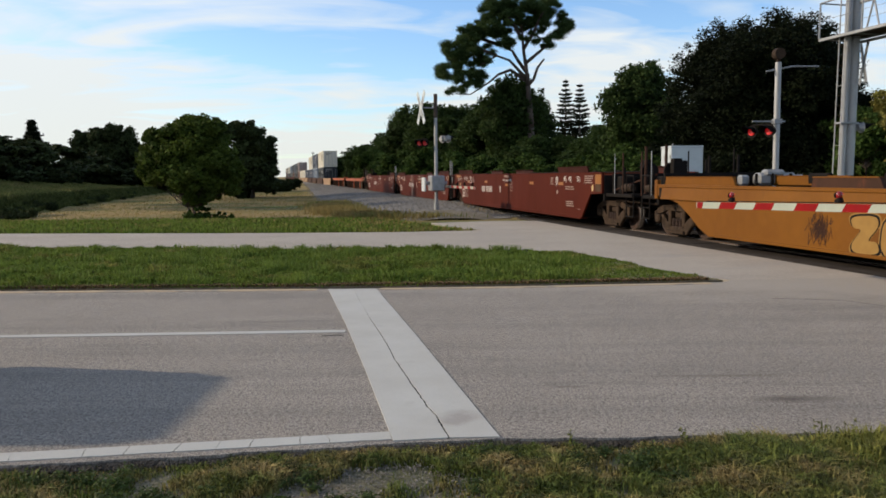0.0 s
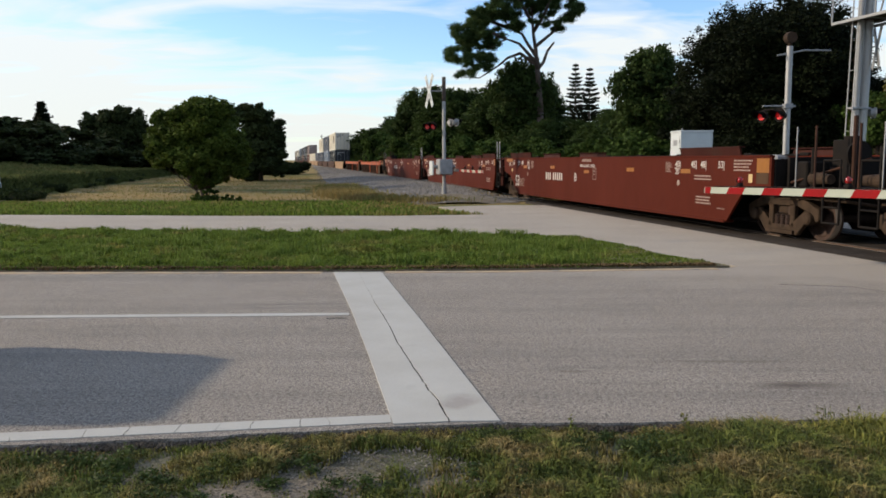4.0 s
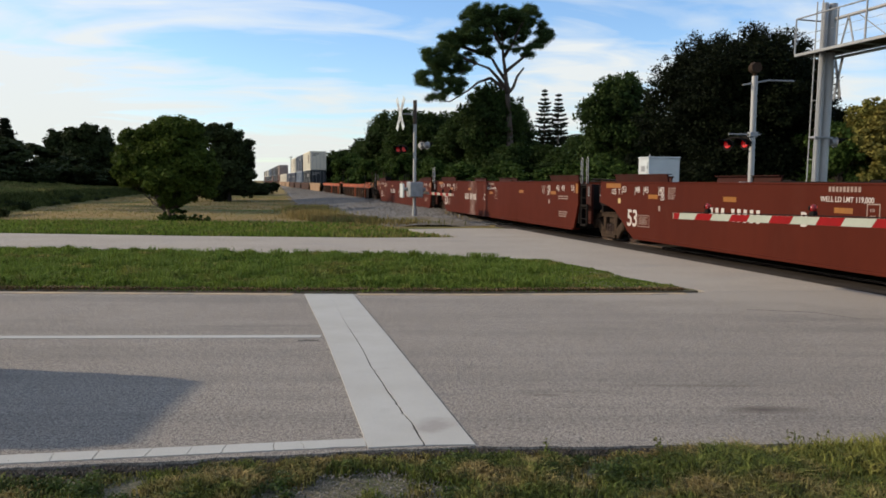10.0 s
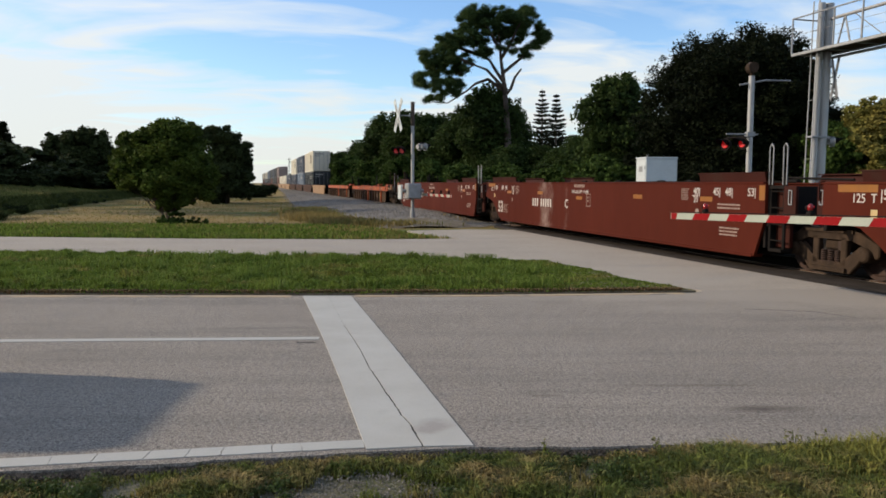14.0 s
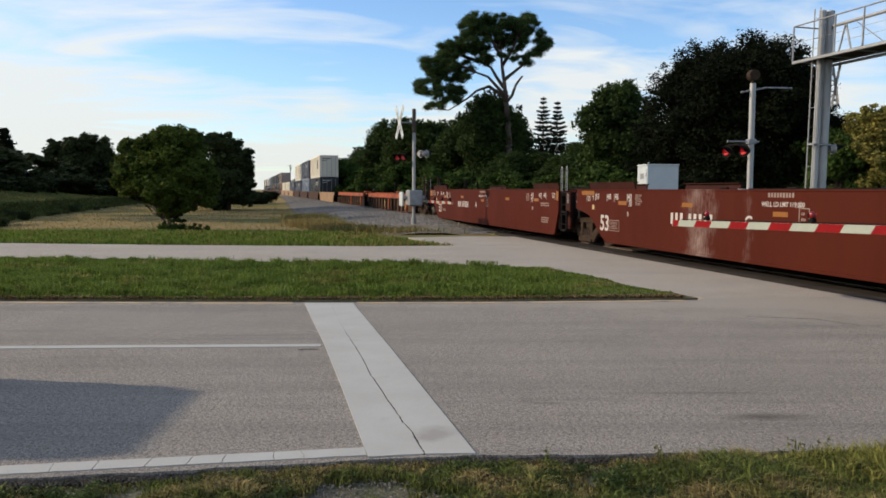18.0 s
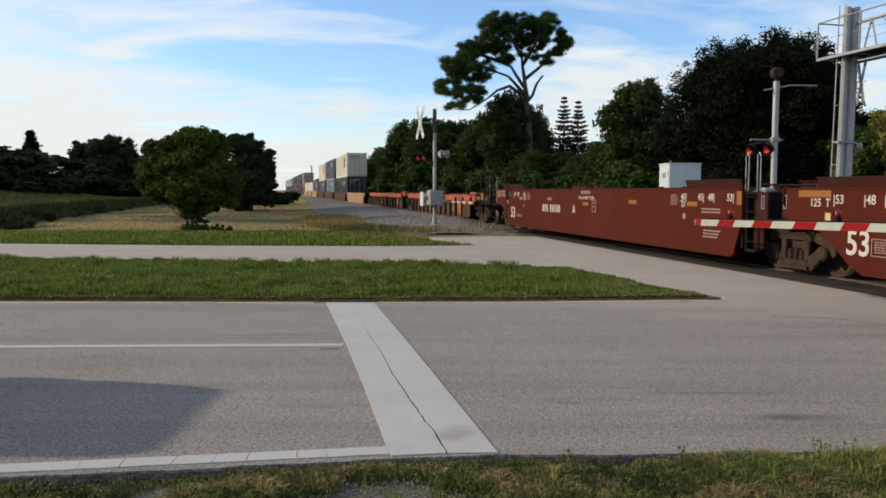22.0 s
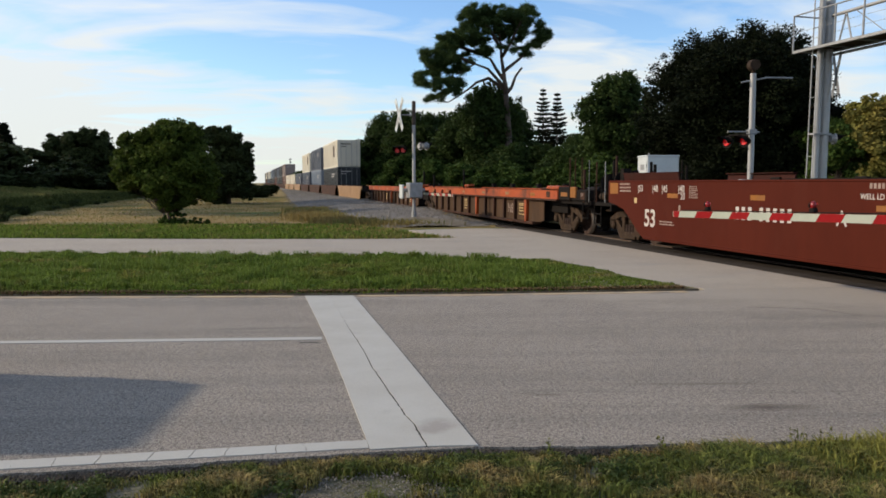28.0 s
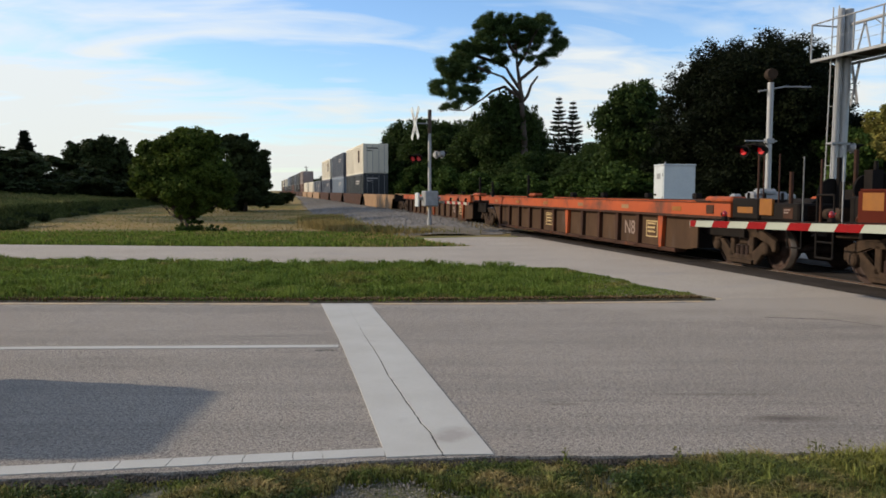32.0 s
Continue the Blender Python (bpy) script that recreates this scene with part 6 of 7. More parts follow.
def wheelset(parent, y):
    """An axle and two flanged wheels, which turn."""
    pieces = [part("axle", tubes(((-0.98, 0, 0), (0.98, 0, 0), 0.085), sides=12), WHEEL_M, parent)]
    for s in (-1, 1):
        prof = [(0.085, 0.10), (0.085, 0.135), (0.02, 0.155), (-0.02, 0.2), (-0.005, 0.32), (0.05, 0.35), (0.065, 0.36), (0.065, WHEEL_R - 0.005), (-0.055, WHEEL_R), (-0.065, WHEEL_R + 0.02), (-0.09, WHEEL_R + 0.02), (-0.1, 0.36), (-0.04, 0.32), (-0.05, 0.2), (-0.09, 0.13), (-0.09, 0.10)]
        w = part("wheel", lathe([(s * x, r) for x, r in prof], 40, s * 0.7175), WHEEL_M, parent, "rusty wheel with a bright worn tread")
        w.data.materials.append(TREAD_M)
        for p in w.data.polygons:
            if WHEEL_R - 0.03 < math.hypot(p.center.y, p.center.z) < WHEEL_R + 0.004 and abs(p.normal.x) < 0.5:
                p.material_index = 1
            p.use_smooth = abs(p.normal.x) < 0.9
        pieces.append(w)
    for ob in pieces:
        ob.location = (0, y, WHEEL_R)
        wheelsets.append((ob, y))


def truck(parent, y, mat=None):
    """A two-axle freight truck: bowed cast side frames with wide windows, bolster, springs, bearings."""
    mat = mat or TRUCK_M
    tr = part("truck", boxes((-0.98, 0.98, -0.19, 0.19, 0.46, 0.64), bevel=0.03), mat, parent, "dusty cast-steel truck bolster")
    tr.location = (0, y, 0)
    for s in (-1, 1):
        x0, x1 = sorted((s * 0.94, s * 1.05))
        bm = bmesh.new()
        # heavy bowed top member, broad tension members, two wide columns, pedestal jaws over the bearings
        prism(bm, [(-1.16, 0.60), (-0.98, 0.67), (-0.60, 0.83), (0.60, 0.83), (0.98, 0.67), (1.16, 0.60), (1.16, 0.40), (1.06, 0.36), (1.02, 0.50), (0.86, 0.54), (0.54, 0.66), (-0.54, 0.66), (-0.86, 0.54), (-1.02, 0.50), (-1.06, 0.36), (-1.16, 0.40)], "x", x0, x1)
        prism(bm, [(-0.96, 0.52), (-0.72, 0.56), (-0.30, 0.24), (0.30, 0.24), (0.72, 0.56), (0.96, 0.52), (0.50, 0.07), (-0.50, 0.07)], "x", x0, x1)
        box(bm, x0, x1, -0.42, -0.27, 0.2, 0.70)
        box(bm, x0, x1, 0.27, 0.42, 0.2, 0.70)
        bmesh.ops.bevel(bm, geom=bm.edges[:], offset=0.018, segments=1, affect="EDGES")
        box(bm, *sorted((s * 1.05, s * 1.10)), -0.44, 0.44, 0.09, 0.16)
        box(bm, *sorted((s * 1.05, s * 1.085)), -0.60, 0.60, 0.76, 0.82)
        part("side_frame", bm, mat, tr)
        for k in range(3):
            coil = [(0.018 * j, 0.072 if j % 2 else 0.056) for j in range(15)]
            sp = part("coil_spring", lathe(coil, 12, 0.0), WHEEL_M, tr, "rust-brown coil spring")
            sp.matrix_basis = Matrix.Translation((s * 0.99, -0.17 + 0.17 * k, 0.2)) @ pose(0, 0, 0, 0, -90, 0)
        part("friction_wedge", boxes((*sorted((s * 0.96, s * 1.03)), -0.27, -0.2, 0.46, 0.62)), WHEEL_M, tr)
        for b in (-0.875, 0.875):
            part("bearing", lathe([(s * 0.88, 0.12), (s * 1.06, 0.13), (s * 1.10, 0.12), (s * 1.13, 0.09), (s * 1.14, 0.03)], 16, 0.0), mat, tr).location = (0, b, WHEEL_R)
        part("brake_rod", tubes(((s * 0.72, -0.45, 0.34), (s * 0.72, 0.45, 0.34), 0.022), sides=6), mat, tr)
    part("brake_beam", boxes((-0.75, 0.75, -0.46, -0.40, 0.30, 0.38)), mat, tr)
    for b in (-0.875, 0.875):
        wheelset(tr, b)
    return tr


def bars_of_text(parent, y, z, w, h, rows, mat=None, x=-1.533):
    """Small illegible print: plain bars."""
    bm = bmesh.new()
    step = h / rows
    rr = random.Random(int(y * 100) + rows)
    for k in range(rows):
        top = z + h / 2 - k * step
        c, end = y + w / 2, y - w / 2 + w * rr.uniform(0.0, 0.25)
        while c - 0.03 > end:
            n = min(rr.uniform(0.05, 0.16) * min(1.0, w * 1.6), c - end)
            box(bm, x, x + 0.004, c - n, c, top - step * 0.48, top)
            c -= n + 0.018
    return tagged(part("small_print", bm, mat or LETTER_WORN, parent), kind="stuff")


def block_marks(parent, y, z, h, widths, gap, mat=None, x=-1.533, order=-1):
    """A reporting mark as plain upright blocks."""
    total = sum(widths) + gap * (len(widths) - 1)
    c = y + total / 2
    for w in widths:
        if w > 0.1 or h < 0.2:
            part("reporting_mark", boxes((x, x + 0.004, c - w, c, z - h / 2, z + h / 2)), mat or LETTER_WORN, parent)
        c -= w + gap


def word(parent, text, y, z, size, mat=None, stroke=0.0, x=-1.531):
    return lettering("lettering", text, size, Matrix.Translation((x, y, z)) @ face_side, parent, mat or LETTER, stroke)


def patch(parent, y, z, w, h, mat=None, name="reflector", x=-1.533):
    return part(name, boxes((x, x + 0.005, y - w / 2, y + w / 2, z - h / 2, z + h / 2)), mat or REFLECT, parent)


def stakes(parent, y, z0, posts, mat=None):
    """Upright posts and grab irons on a car's end platform."""
    for x, dy, top in posts:
        part("end_post", boxes((x - 0.045, x + 0.045, y + dy - 0.045, y + dy + 0.045, z0, top), bevel=0.008), mat or BLACK, parent)


def end_ladder(parent, y, z0, z1, x=-1.42):
    bars = [((x, y - 0.2, z0), (x, y - 0.2, z1 - 0.5), 0.034), ((x, y + 0.2, z0), (x, y + 0.2, z1 - 0.5), 0.034)]
    z = z0 + 0.15
    while z < min(z1 - 0.1, 1.7):
        bars.append(((x, y - 0.2, z), (x, y + 0.2, z), 0.014))
        z += 0.3
    part("ladder", tubes(*bars, sides=6), BLACK, parent, "blackened steel ladder with tall grab rails")
    for d in (-0.2, 0.2):
        hoop = [(x - 0.02, y + d - 0.05, z1 - 0.75), (x - 0.02, y + d - 0.055, z1 - 0.06), (x - 0.02, y + d, z1), (x - 0.02, y + d + 0.055, z1 - 0.06), (x - 0.02, y + d + 0.05, z1 - 0.75)]
        part("grab_hoop", pipe(bmesh.new(), hoop, 0.012, 6), GALV, parent, "narrow pale steel hand hoop")


def couple(parent, y, way):
    bm = boxes((-0.12, 0.12, min(y, y + way * 1.0), max(y, y + way * 1.0), 0.72, 0.92), (-0.2, 0.2, min(y + way * 0.75, y + way * 1.05), max(y + way * 0.75, y + way * 1.05), 0.66, 0.98), bevel=0.02)
    part("coupler", bm, TRUCK_M, parent)
    part("air_hose", pipe(bmesh.new(), [(0.25, y + way * 0.5, 0.75), (0.28, y + way * 0.75, 0.42), (0.2, y + way * 1.05, 0.36)], 0.025), BLACK, parent)


def well_body(car, half, paint, top, low, front_cut, back_cut, floor_z=0.3, thick=0.06, front_open=True):
    """Plate sides, chords, floor and end decks. The front end is at -half."""
    y0, y1 = -half, half
    front = [(y0, top), (y0, 1.02), (y0 + 0.55 * front_cut, 0.98), (y0 + front_cut, low)] if front_open else [(y0, top), (y0, 0.95), (y0 + front_cut, low)]
    arch = [(y1 - back_cut, low), (y1 - 0.85 * back_cut, low + 0.14), (y1 - 0.66 * back_cut, low + 0.42), (y1 - 0.45 * back_cut, low + 0.66), (y1 - 0.2 * back_cut, 1.0)]
    outline = front + arch + [(y1, 1.06), (y1, top)]
    for s in (-1, 1):
        xa, xb = sorted((s * 1.53, s * (1.53 - thick)))
        part("side_panel", plate(outline, "x", xa, xb), paint, car)
        xa, xb = sorted((s * 1.545, s * 1.42))
        part("top_chord", boxes((xa, xb, y0 + 0.05, y1 - 0.05, top, top + 0.035), bevel=0.006), paint, car)
        xa, xb = sorted((s * 1.55, s * 1.30))
        part("bottom_sill", boxes((xa, xb, y0 + front_cut + 0.05, y1 - back_cut - 0.05, low - 0.03, low + 0.03), bevel=0.008), paint, car)
    part("floor", boxes((-1.3, 1.3, y0 + front_cut + 0.1, y1 - back_cut - 0.1, floor_z - 0.06, floor_z)), BLACK, car)
    for a, b in ((y0, y0 + 2.1), (y1 - 2.1, y1)):
        part("end_deck", boxes((-1.46, 1.46, a + 0.03, b - 0.03, 0.98, 1.05)), BLACK, car)
    for y in (y0 + 2.1, y1 - 2.1):
        part("bulkhead", boxes((-1.46, 1.46, y - 0.04, y + 0.04, floor_z, 1.25)), BLACK, car)
    for y in (y0, y1):
        part("end_sill", boxes((-1.465, 1.465, y - 0.03, y + 0.05, 0.80, top - 0.04), bevel=0.01), BLACK, car)


def end_clutter(car, y, way, reach):
    """What stands on a coupler end: deck, brake gear, steps, rods and tall posts."""
    lo, hi = sorted((y, y + way * reach))
    part("end_platform", boxes((-1.42, 1.42, lo, hi, 0.93, 1.02), bevel=0.01), BLACK, car)
    part("centre_sill", boxes((-0.3, 0.3, lo, hi, 0.62, 0.93)), BLACK, car)
    for k, (x, d, top) in enumerate(((-1.38, 0.55, 2.14), (-1.38, 1.1, 2.14), (-1.2, 0.8, 1.75), (-0.9, reach - 0.25, 2.3), (0.9, 0.5, 2.2), (1.3, 0.95, 2.05), (0.2, reach - 0.3, 1.9))):
        bm = pipe(bmesh.new(), [(x, y + way * d, 1.0), (x, y + way * d, top)], 0.013 if k == 0 else 0.022 if k in (1, 4) else 0.04)
        part("end_post", bm, GALV if k == 0 else CAR_RUST if k in (1, 3) else BLACK, car)
    part("brake_wheel", tubes(((-0.75, y + way * (reach - 0.35), 1.62), (-0.75, y + way * (reach - 0.30), 1.62), 0.25), sides=22), BLACK, car, "black hand brake wheel")
    part("brake_stand", boxes((-0.86, -0.64, y + way * (reach - 0.5) - 0.1, y + way * (reach - 0.5) + 0.1, 1.02, 1.95)), BLACK, car)
    part("air_reservoir", tubes(((-1.0, y + way * 0.35, 1.22), (-0.2, y + way * 0.35, 1.22), 0.17), sides=16), BLACK, car)
    part("brake_cylinder", tubes(((-1.15, y + way * 0.75, 1.18), (-1.15, y + way * 1.25, 1.18), 0.13, 0.09), sides=14), TRUCK_M, car)
    step = bmesh.new()
    d = way * (reach - 0.15)
    pipe(step, [(-1.4, y + d - 0.22, 1.0), (-1.4, y + d - 0.22, 0.42), (-1.4, y + d + 0.22, 0.42), (-1.4, y + d + 0.22, 1.0)], 0.02)
    pipe(step, [(-1.4, y + d - 0.22, 0.7), (-1.4, y + d + 0.22, 0.7)], 0.016)
    part("sill_step", step, BLACK, car)
    rail = pipe(bmesh.new(), [(-1.4, y + d - 0.22, 1.02), (-1.4, y + d - 0.22, 1.52), (-1.4, y + d + 0.22, 1.52), (-1.4, y + d + 0.22, 1.02)], 0.018)
    part("grab_iron", rail, BLACK, car)
    # dark gear that fills the end between the wheels and the posts
    part("end_crossmember", boxes((-1.25, 1.25, y + way * 0.12 - 0.04, y + way * 0.12 + 0.04, 1.02, 1.58), bevel=0.01), BLACK, car)
    part("gear_box", boxes((-1.2, -0.7, *sorted((y + way * 0.3, y + way * 0.62)), 1.02, 1.5), bevel=0.03), BLACK, car)
    part("brake_lever", tubes(((-1.3, y + way * 0.3, 1.1), (-0.6, y + way * (reach - 0.2), 1.55), 0.025), sides=8), CAR_RUST, car)
    part("brake_chain_guide", boxes((-0.6, -0.4, *sorted((y + way * 0.5, y + way * 0.9)), 1.02, 1.9), bevel=0.02), BLACK, car)
    part("train_line", pipe(bmesh.new(), [(-1.1, y + way * 0.1, 0.82), (-1.1, y + way * (reach - 0.1), 0.80), (-0.5, y + way * reach, 0.7)], 0.03), TRUCK_M, car)
    couple(car, y + way * (reach - 0.55), way)


def guide(car, ya, yb, top, rise, paint, rake=0.25):
    """Raised container guides on the top chord near an end."""
    for s in (-1, 1):
        bm = bmesh.new()
        prism(bm, [(1.49 * s, top), (1.45 * s, top), (1.485 * s, top + rise), (1.525 * s, top + rise)], "y", ya, yb)
        part("container_guide", bm, paint, car)
        part("guide_lip", boxes((*sorted((s * 1.40, s * 1.54)), ya - 0.02, yb + 0.02, top + rise - 0.004, top + rise + 0.018)), paint, car)


def start_car(name, front, back, label, category="well car"):
    car = empty(name, on_track(TRACK_V, (front + back) / 2, RAIL_Z), label, category, "wagons of the train")
    rolling.append((car, (front + back) / 2))
    return car, (back - front) / 2


def red_unit(front, back, letter, mat, trucks, more, front_end, back_end):
    """One deep-well unit. front_end and back_end: coupler or joint."""
    car, half = start_car("red_well_car", front, back, "oxide red deep-well container car with white lettering" + more)
    top = 1.585
    joint = front_end == "joint"
    well_body(car, half, mat, top, 0.23, 0.3 if joint else 1.58, 1.95, front_open=not joint)
    y0, y1 = -half, half
    f = y0 + (0.0 if joint else 1.40)      # where the lettering at the front starts
    b = y1 - (0.0 if back_end == "joint" else 0.4)
    guide(car, f + (0.05 if joint else -0.25), f + 2.3, top + 0.035, 0.17, CAR_RED_END)
    guide(car, y1 - 3.55, y1 - 0.85, top + 0.035, 0.17, CAR_RED_END)
    # lettering at the front end
    for txt, d in (("53|", 0.42), ("48|", 1.17), ("45|", 1.60), ("40|", 2.36)):
        word(car, txt, f + d, 1.42, 0.215, None, 0.002)
    word(car, "20", f + 2.40, 1.25, 0.19)
    patch(car, f + 2.42, 1.335, 0.24, 0.014, LETTER, "fraction_bar")
    bars_of_text(car, f + 2.82, 1.35, 0.34, 0.26, 7)
    patch(car, f + 1.99, 1.27, 0.46, 0.10)
    bars_of_text(car, f + 1.14, 1.12, 0.85, 0.14, 2)
    bars_of_text(car, f + 1.10, 0.62, 0.75, 0.2, 3)
    part("stencil_ring", tubes(((-1.533, f + 2.33, 0.99), (-1.529, f + 2.33, 0.99), 0.07), sides=20), LETTER_WORN, car)
    patch(car, f + 5.05, 1.27, 0.46, 0.10)
    if joint:
        patch(car, f + 0.10, 1.42, 0.17, 0.28)
    else:
        patch(car, y0 + 0.28, 1.42, 0.42, 0.28)
        part("data_plate", boxes((-1.534, -1.529, y0 + 0.08, y0 + 0.5, 1.06, 1.28)), CAR_GREY, car, "grey data plate")
        bars_of_text(car, f - 0.42, 1.40, 0.7, 0.26, 4)
        patch(car, f - 0.70, 1.16, 0.14, 0.17, CREAM)
        bars_of_text(car, f + 0.35, 0.48, 0.4, 0.03, 1)
    # lettering at the back end
    for txt, d in (("|53", 1.40), ("|48", 2.13), ("|45", 2.58), ("|40", 3.32)):
        word(car, txt, b - d, 1.42, 0.215, None, 0.002)
    word(car, "20", b - 3.38, 1.25, 0.19)
    patch(car, b - 3.37, 1.335, 0.24, 0.014, LETTER, "fraction_bar")
    bars_of_text(car, b - 3.83, 1.35, 0.36, 0.28, 7)
    patch(car, b - 2.94, 1.27, 0.46, 0.10)
    patch(car, b - 1.15, 1.13, 0.14, 0.13, CREAM)
    if back_end == "joint":
        patch(car, b - 0.78, 1.52, 0.86, 0.12)
        word(car, "125  T", b - 0.93, 1.36, 0.2, None, 0.002)
        for ya, yb, za, zb in ((2.2, 2.78, 0.80, 0.815), (2.2, 2.78, 0.53, 0.545), (2.2, 2.215, 0.545, 0.8), (2.765, 2.78, 0.545, 0.8)):
            part("stencil_frame", boxes((-1.533, -1.529, b - yb, b - ya, za, zb)), LETTER_WORN, car)
        bars_of_text(car, b - 2.49, 0.67, 0.44, 0.2, 5)
    else:
        patch(car, y1 - 0.33, 1.42, 0.46, 0.28)
        bars_of_text(car, b - 0.65, 1.42, 0.75, 0.26, 3)
        bars_of_text(car, b - 2.75, 0.62, 0.75, 0.12, 2)
    word(car, "53", b - 1.9, 0.70, 0.57, None, 0.010)
    patch(car, b - 3.26, 1.0, 0.08, 0.12, LETTER_WORN, "stencil")
    block_marks(car, b - 6.25, 0.97, 0.25, [0.105, 0.105, 0.11, 0.05, 0.105, 0.105, 0.105, 0.105, 0.105], 0.1, LETTER)
    word(car, letter, b - 8.35, 0.97, 0.36, None, 0.004)
    word(car, "WELL LD LMT 119,000", b - 9.35, 1.345, 0.125, None, 0.0015)
    block_marks(car, b - 9.3, 1.515, 0.085, [0.055, 0.055, 0.055, 0.05, 0.055, 0.055, 0.055, 0.055, 0.055], 0.03)
    patch(car, b - 9.3, 1.17, 0.42, 0.09)
    patch(car, b - 6.1, 1.28, 0.45, 0.10)
    ya = b - 9.95
    for q in ((-0.14, 0.14, 0.16, 0.18), (-0.14, 0.14, -0.18, -0.16), (-0.14, -0.12, -0.16, 0.16), (0.12, 0.14, -0.16, 0.16)):
        part("stencil_frame", boxes((-1.533, -1.529, ya + q[0], ya + q[1], 1.12 + q[2], 1.12 + q[3])), LETTER_WORN, car)
    bars_of_text(car, ya, 1.12, 0.14, 0.2, 2)
    if joint:
        part("front_bulkhead", boxes((-1.46, 1.46, y0 + 0.06, y0 + 0.12, 0.4, 0.8)), BLACK, car)
        part("step_plate", boxes((-1.46, -1.2, y0 - 0.4, y0 - 0.02, 0.34, 0.40), bevel=0.01), BLACK, car)
        part("ladder_backing", boxes((-1.30, -1.22, y0 - 0.42, y0 - 0.02, 0.42, 1.5), bevel=0.01), CAR_RED_END, car)
        end_ladder(car, y0 - 0.22, 0.40, 2.32)
        part("end_plate", boxes((-1.47, -1.41, y0 - 0.78, y0 - 0.44, 0.98, 1.55), bevel=0.01), CAR_RED_END, car, "dark red end plate")
        slot = pipe(bmesh.new(), [(-1.48, y0 - 0.68, 1.22), (-1.48, y0 - 0.68, 1.47), (-1.48, y0 - 0.60, 1.47), (-1.48, y0 - 0.60, 1.22), (-1.48, y0 - 0.68, 1.22)], 0.012, 6)
        part("hand_slot", slot, GALV, car, "pale rimmed hand slot")
        # black plate added on the far side to stand for the gap's shade
        part("gap_shade_plate", boxes((1.2, 1.3, y0 - 1.4, y0 - 0.05, 0.6, 1.62), bevel=0.01), BLACK, car)
        for z in (0.9, 1.5):
            part("ladder_bracket", boxes((-1.46, -1.36, y0 - 0.42, y0 + 0.02, z, z + 0.06)), BLACK, car)
    else:
        end_clutter(car, y0, -1, 1.75)
    if back_end == "coupler":
        end_clutter(car, y1, 1, 1.1)
    else:
        part("articulation", boxes((-0.25, 0.25, y1, y1 + 0.9, 0.62, 0.92), bevel=0.03), TRUCK_M, car)
        part("joint_deck", boxes((-1.3, 1.3, y1, y1 + 0.5, 0.98, 1.04)), BLACK, car)
        part("end_frame", boxes((-1.2, 1.2, y1 + 0.1, y1 + 0.2, 1.04, 1.5), bevel=0.01), BLACK, car)
        part("slack_adjuster", tubes(((-1.2, y1 + 0.15, 1.2), (-0.3, y1 + 0.5, 1.3), 0.05), sides=10), TRUCK_M, car)
        part("grab_iron", pipe(bmesh.new(), [(-1.44, y1 + 0.06, 1.3), (-1.5, y1 + 0.14, 1.32), (-1.5, y1 + 0.14, 1.62), (-1.44, y1 + 0.06, 1.64)], 0.014), CAR_RED_END, car)
        part("end_plate", boxes((-1.47, -1.41, y1 + 0.01, y1 + 0.22, 1.06, 1.56), bevel=0.01), CAR_RED_END, car, "dark red end plate")
        slot = pipe(bmesh.new(), [(-1.48, y1 + 0.07, 1.24), (-1.48, y1 + 0.07, 1.48), (-1.48, y1 + 0.15, 1.48), (-1.48, y1 + 0.15, 1.24), (-1.48, y1 + 0.07, 1.24)], 0.01, 6)
        part("hand_slot", slot, GALV, car, "pale rimmed hand slot")
        part("tie_bar", tubes(((-1.1, y1 - 0.2, 1.66), (-1.1, y1 + 1.5, 1.7), 0.022), sides=8), BLACK, car)
        part("hose_bracket", boxes((-1.25, -1.0, y1 + 0.2, y1 + 0.5, 0.9, 1.1), bevel=0.02), BLACK, car)
    # bits on the chords, seen against the trees
    for d in (3.2, 5.6, 7.7, 9.4, 12.3, 15.1):
        part("lock_bracket", boxes((1.40, 1.52, y0 + d - 0.18, y0 + d + 0.18, top + 0.03, top + 0.11), bevel=0.02), BLACK, car)
    part("far_rail", boxes((1.38, 1.5, y0 + 3.4, y1 - 3.2, top + 0.035, top + 0.075)), BLACK, car)
    for y in trucks:
        truck(car, y - (front + back) / 2)
    return car


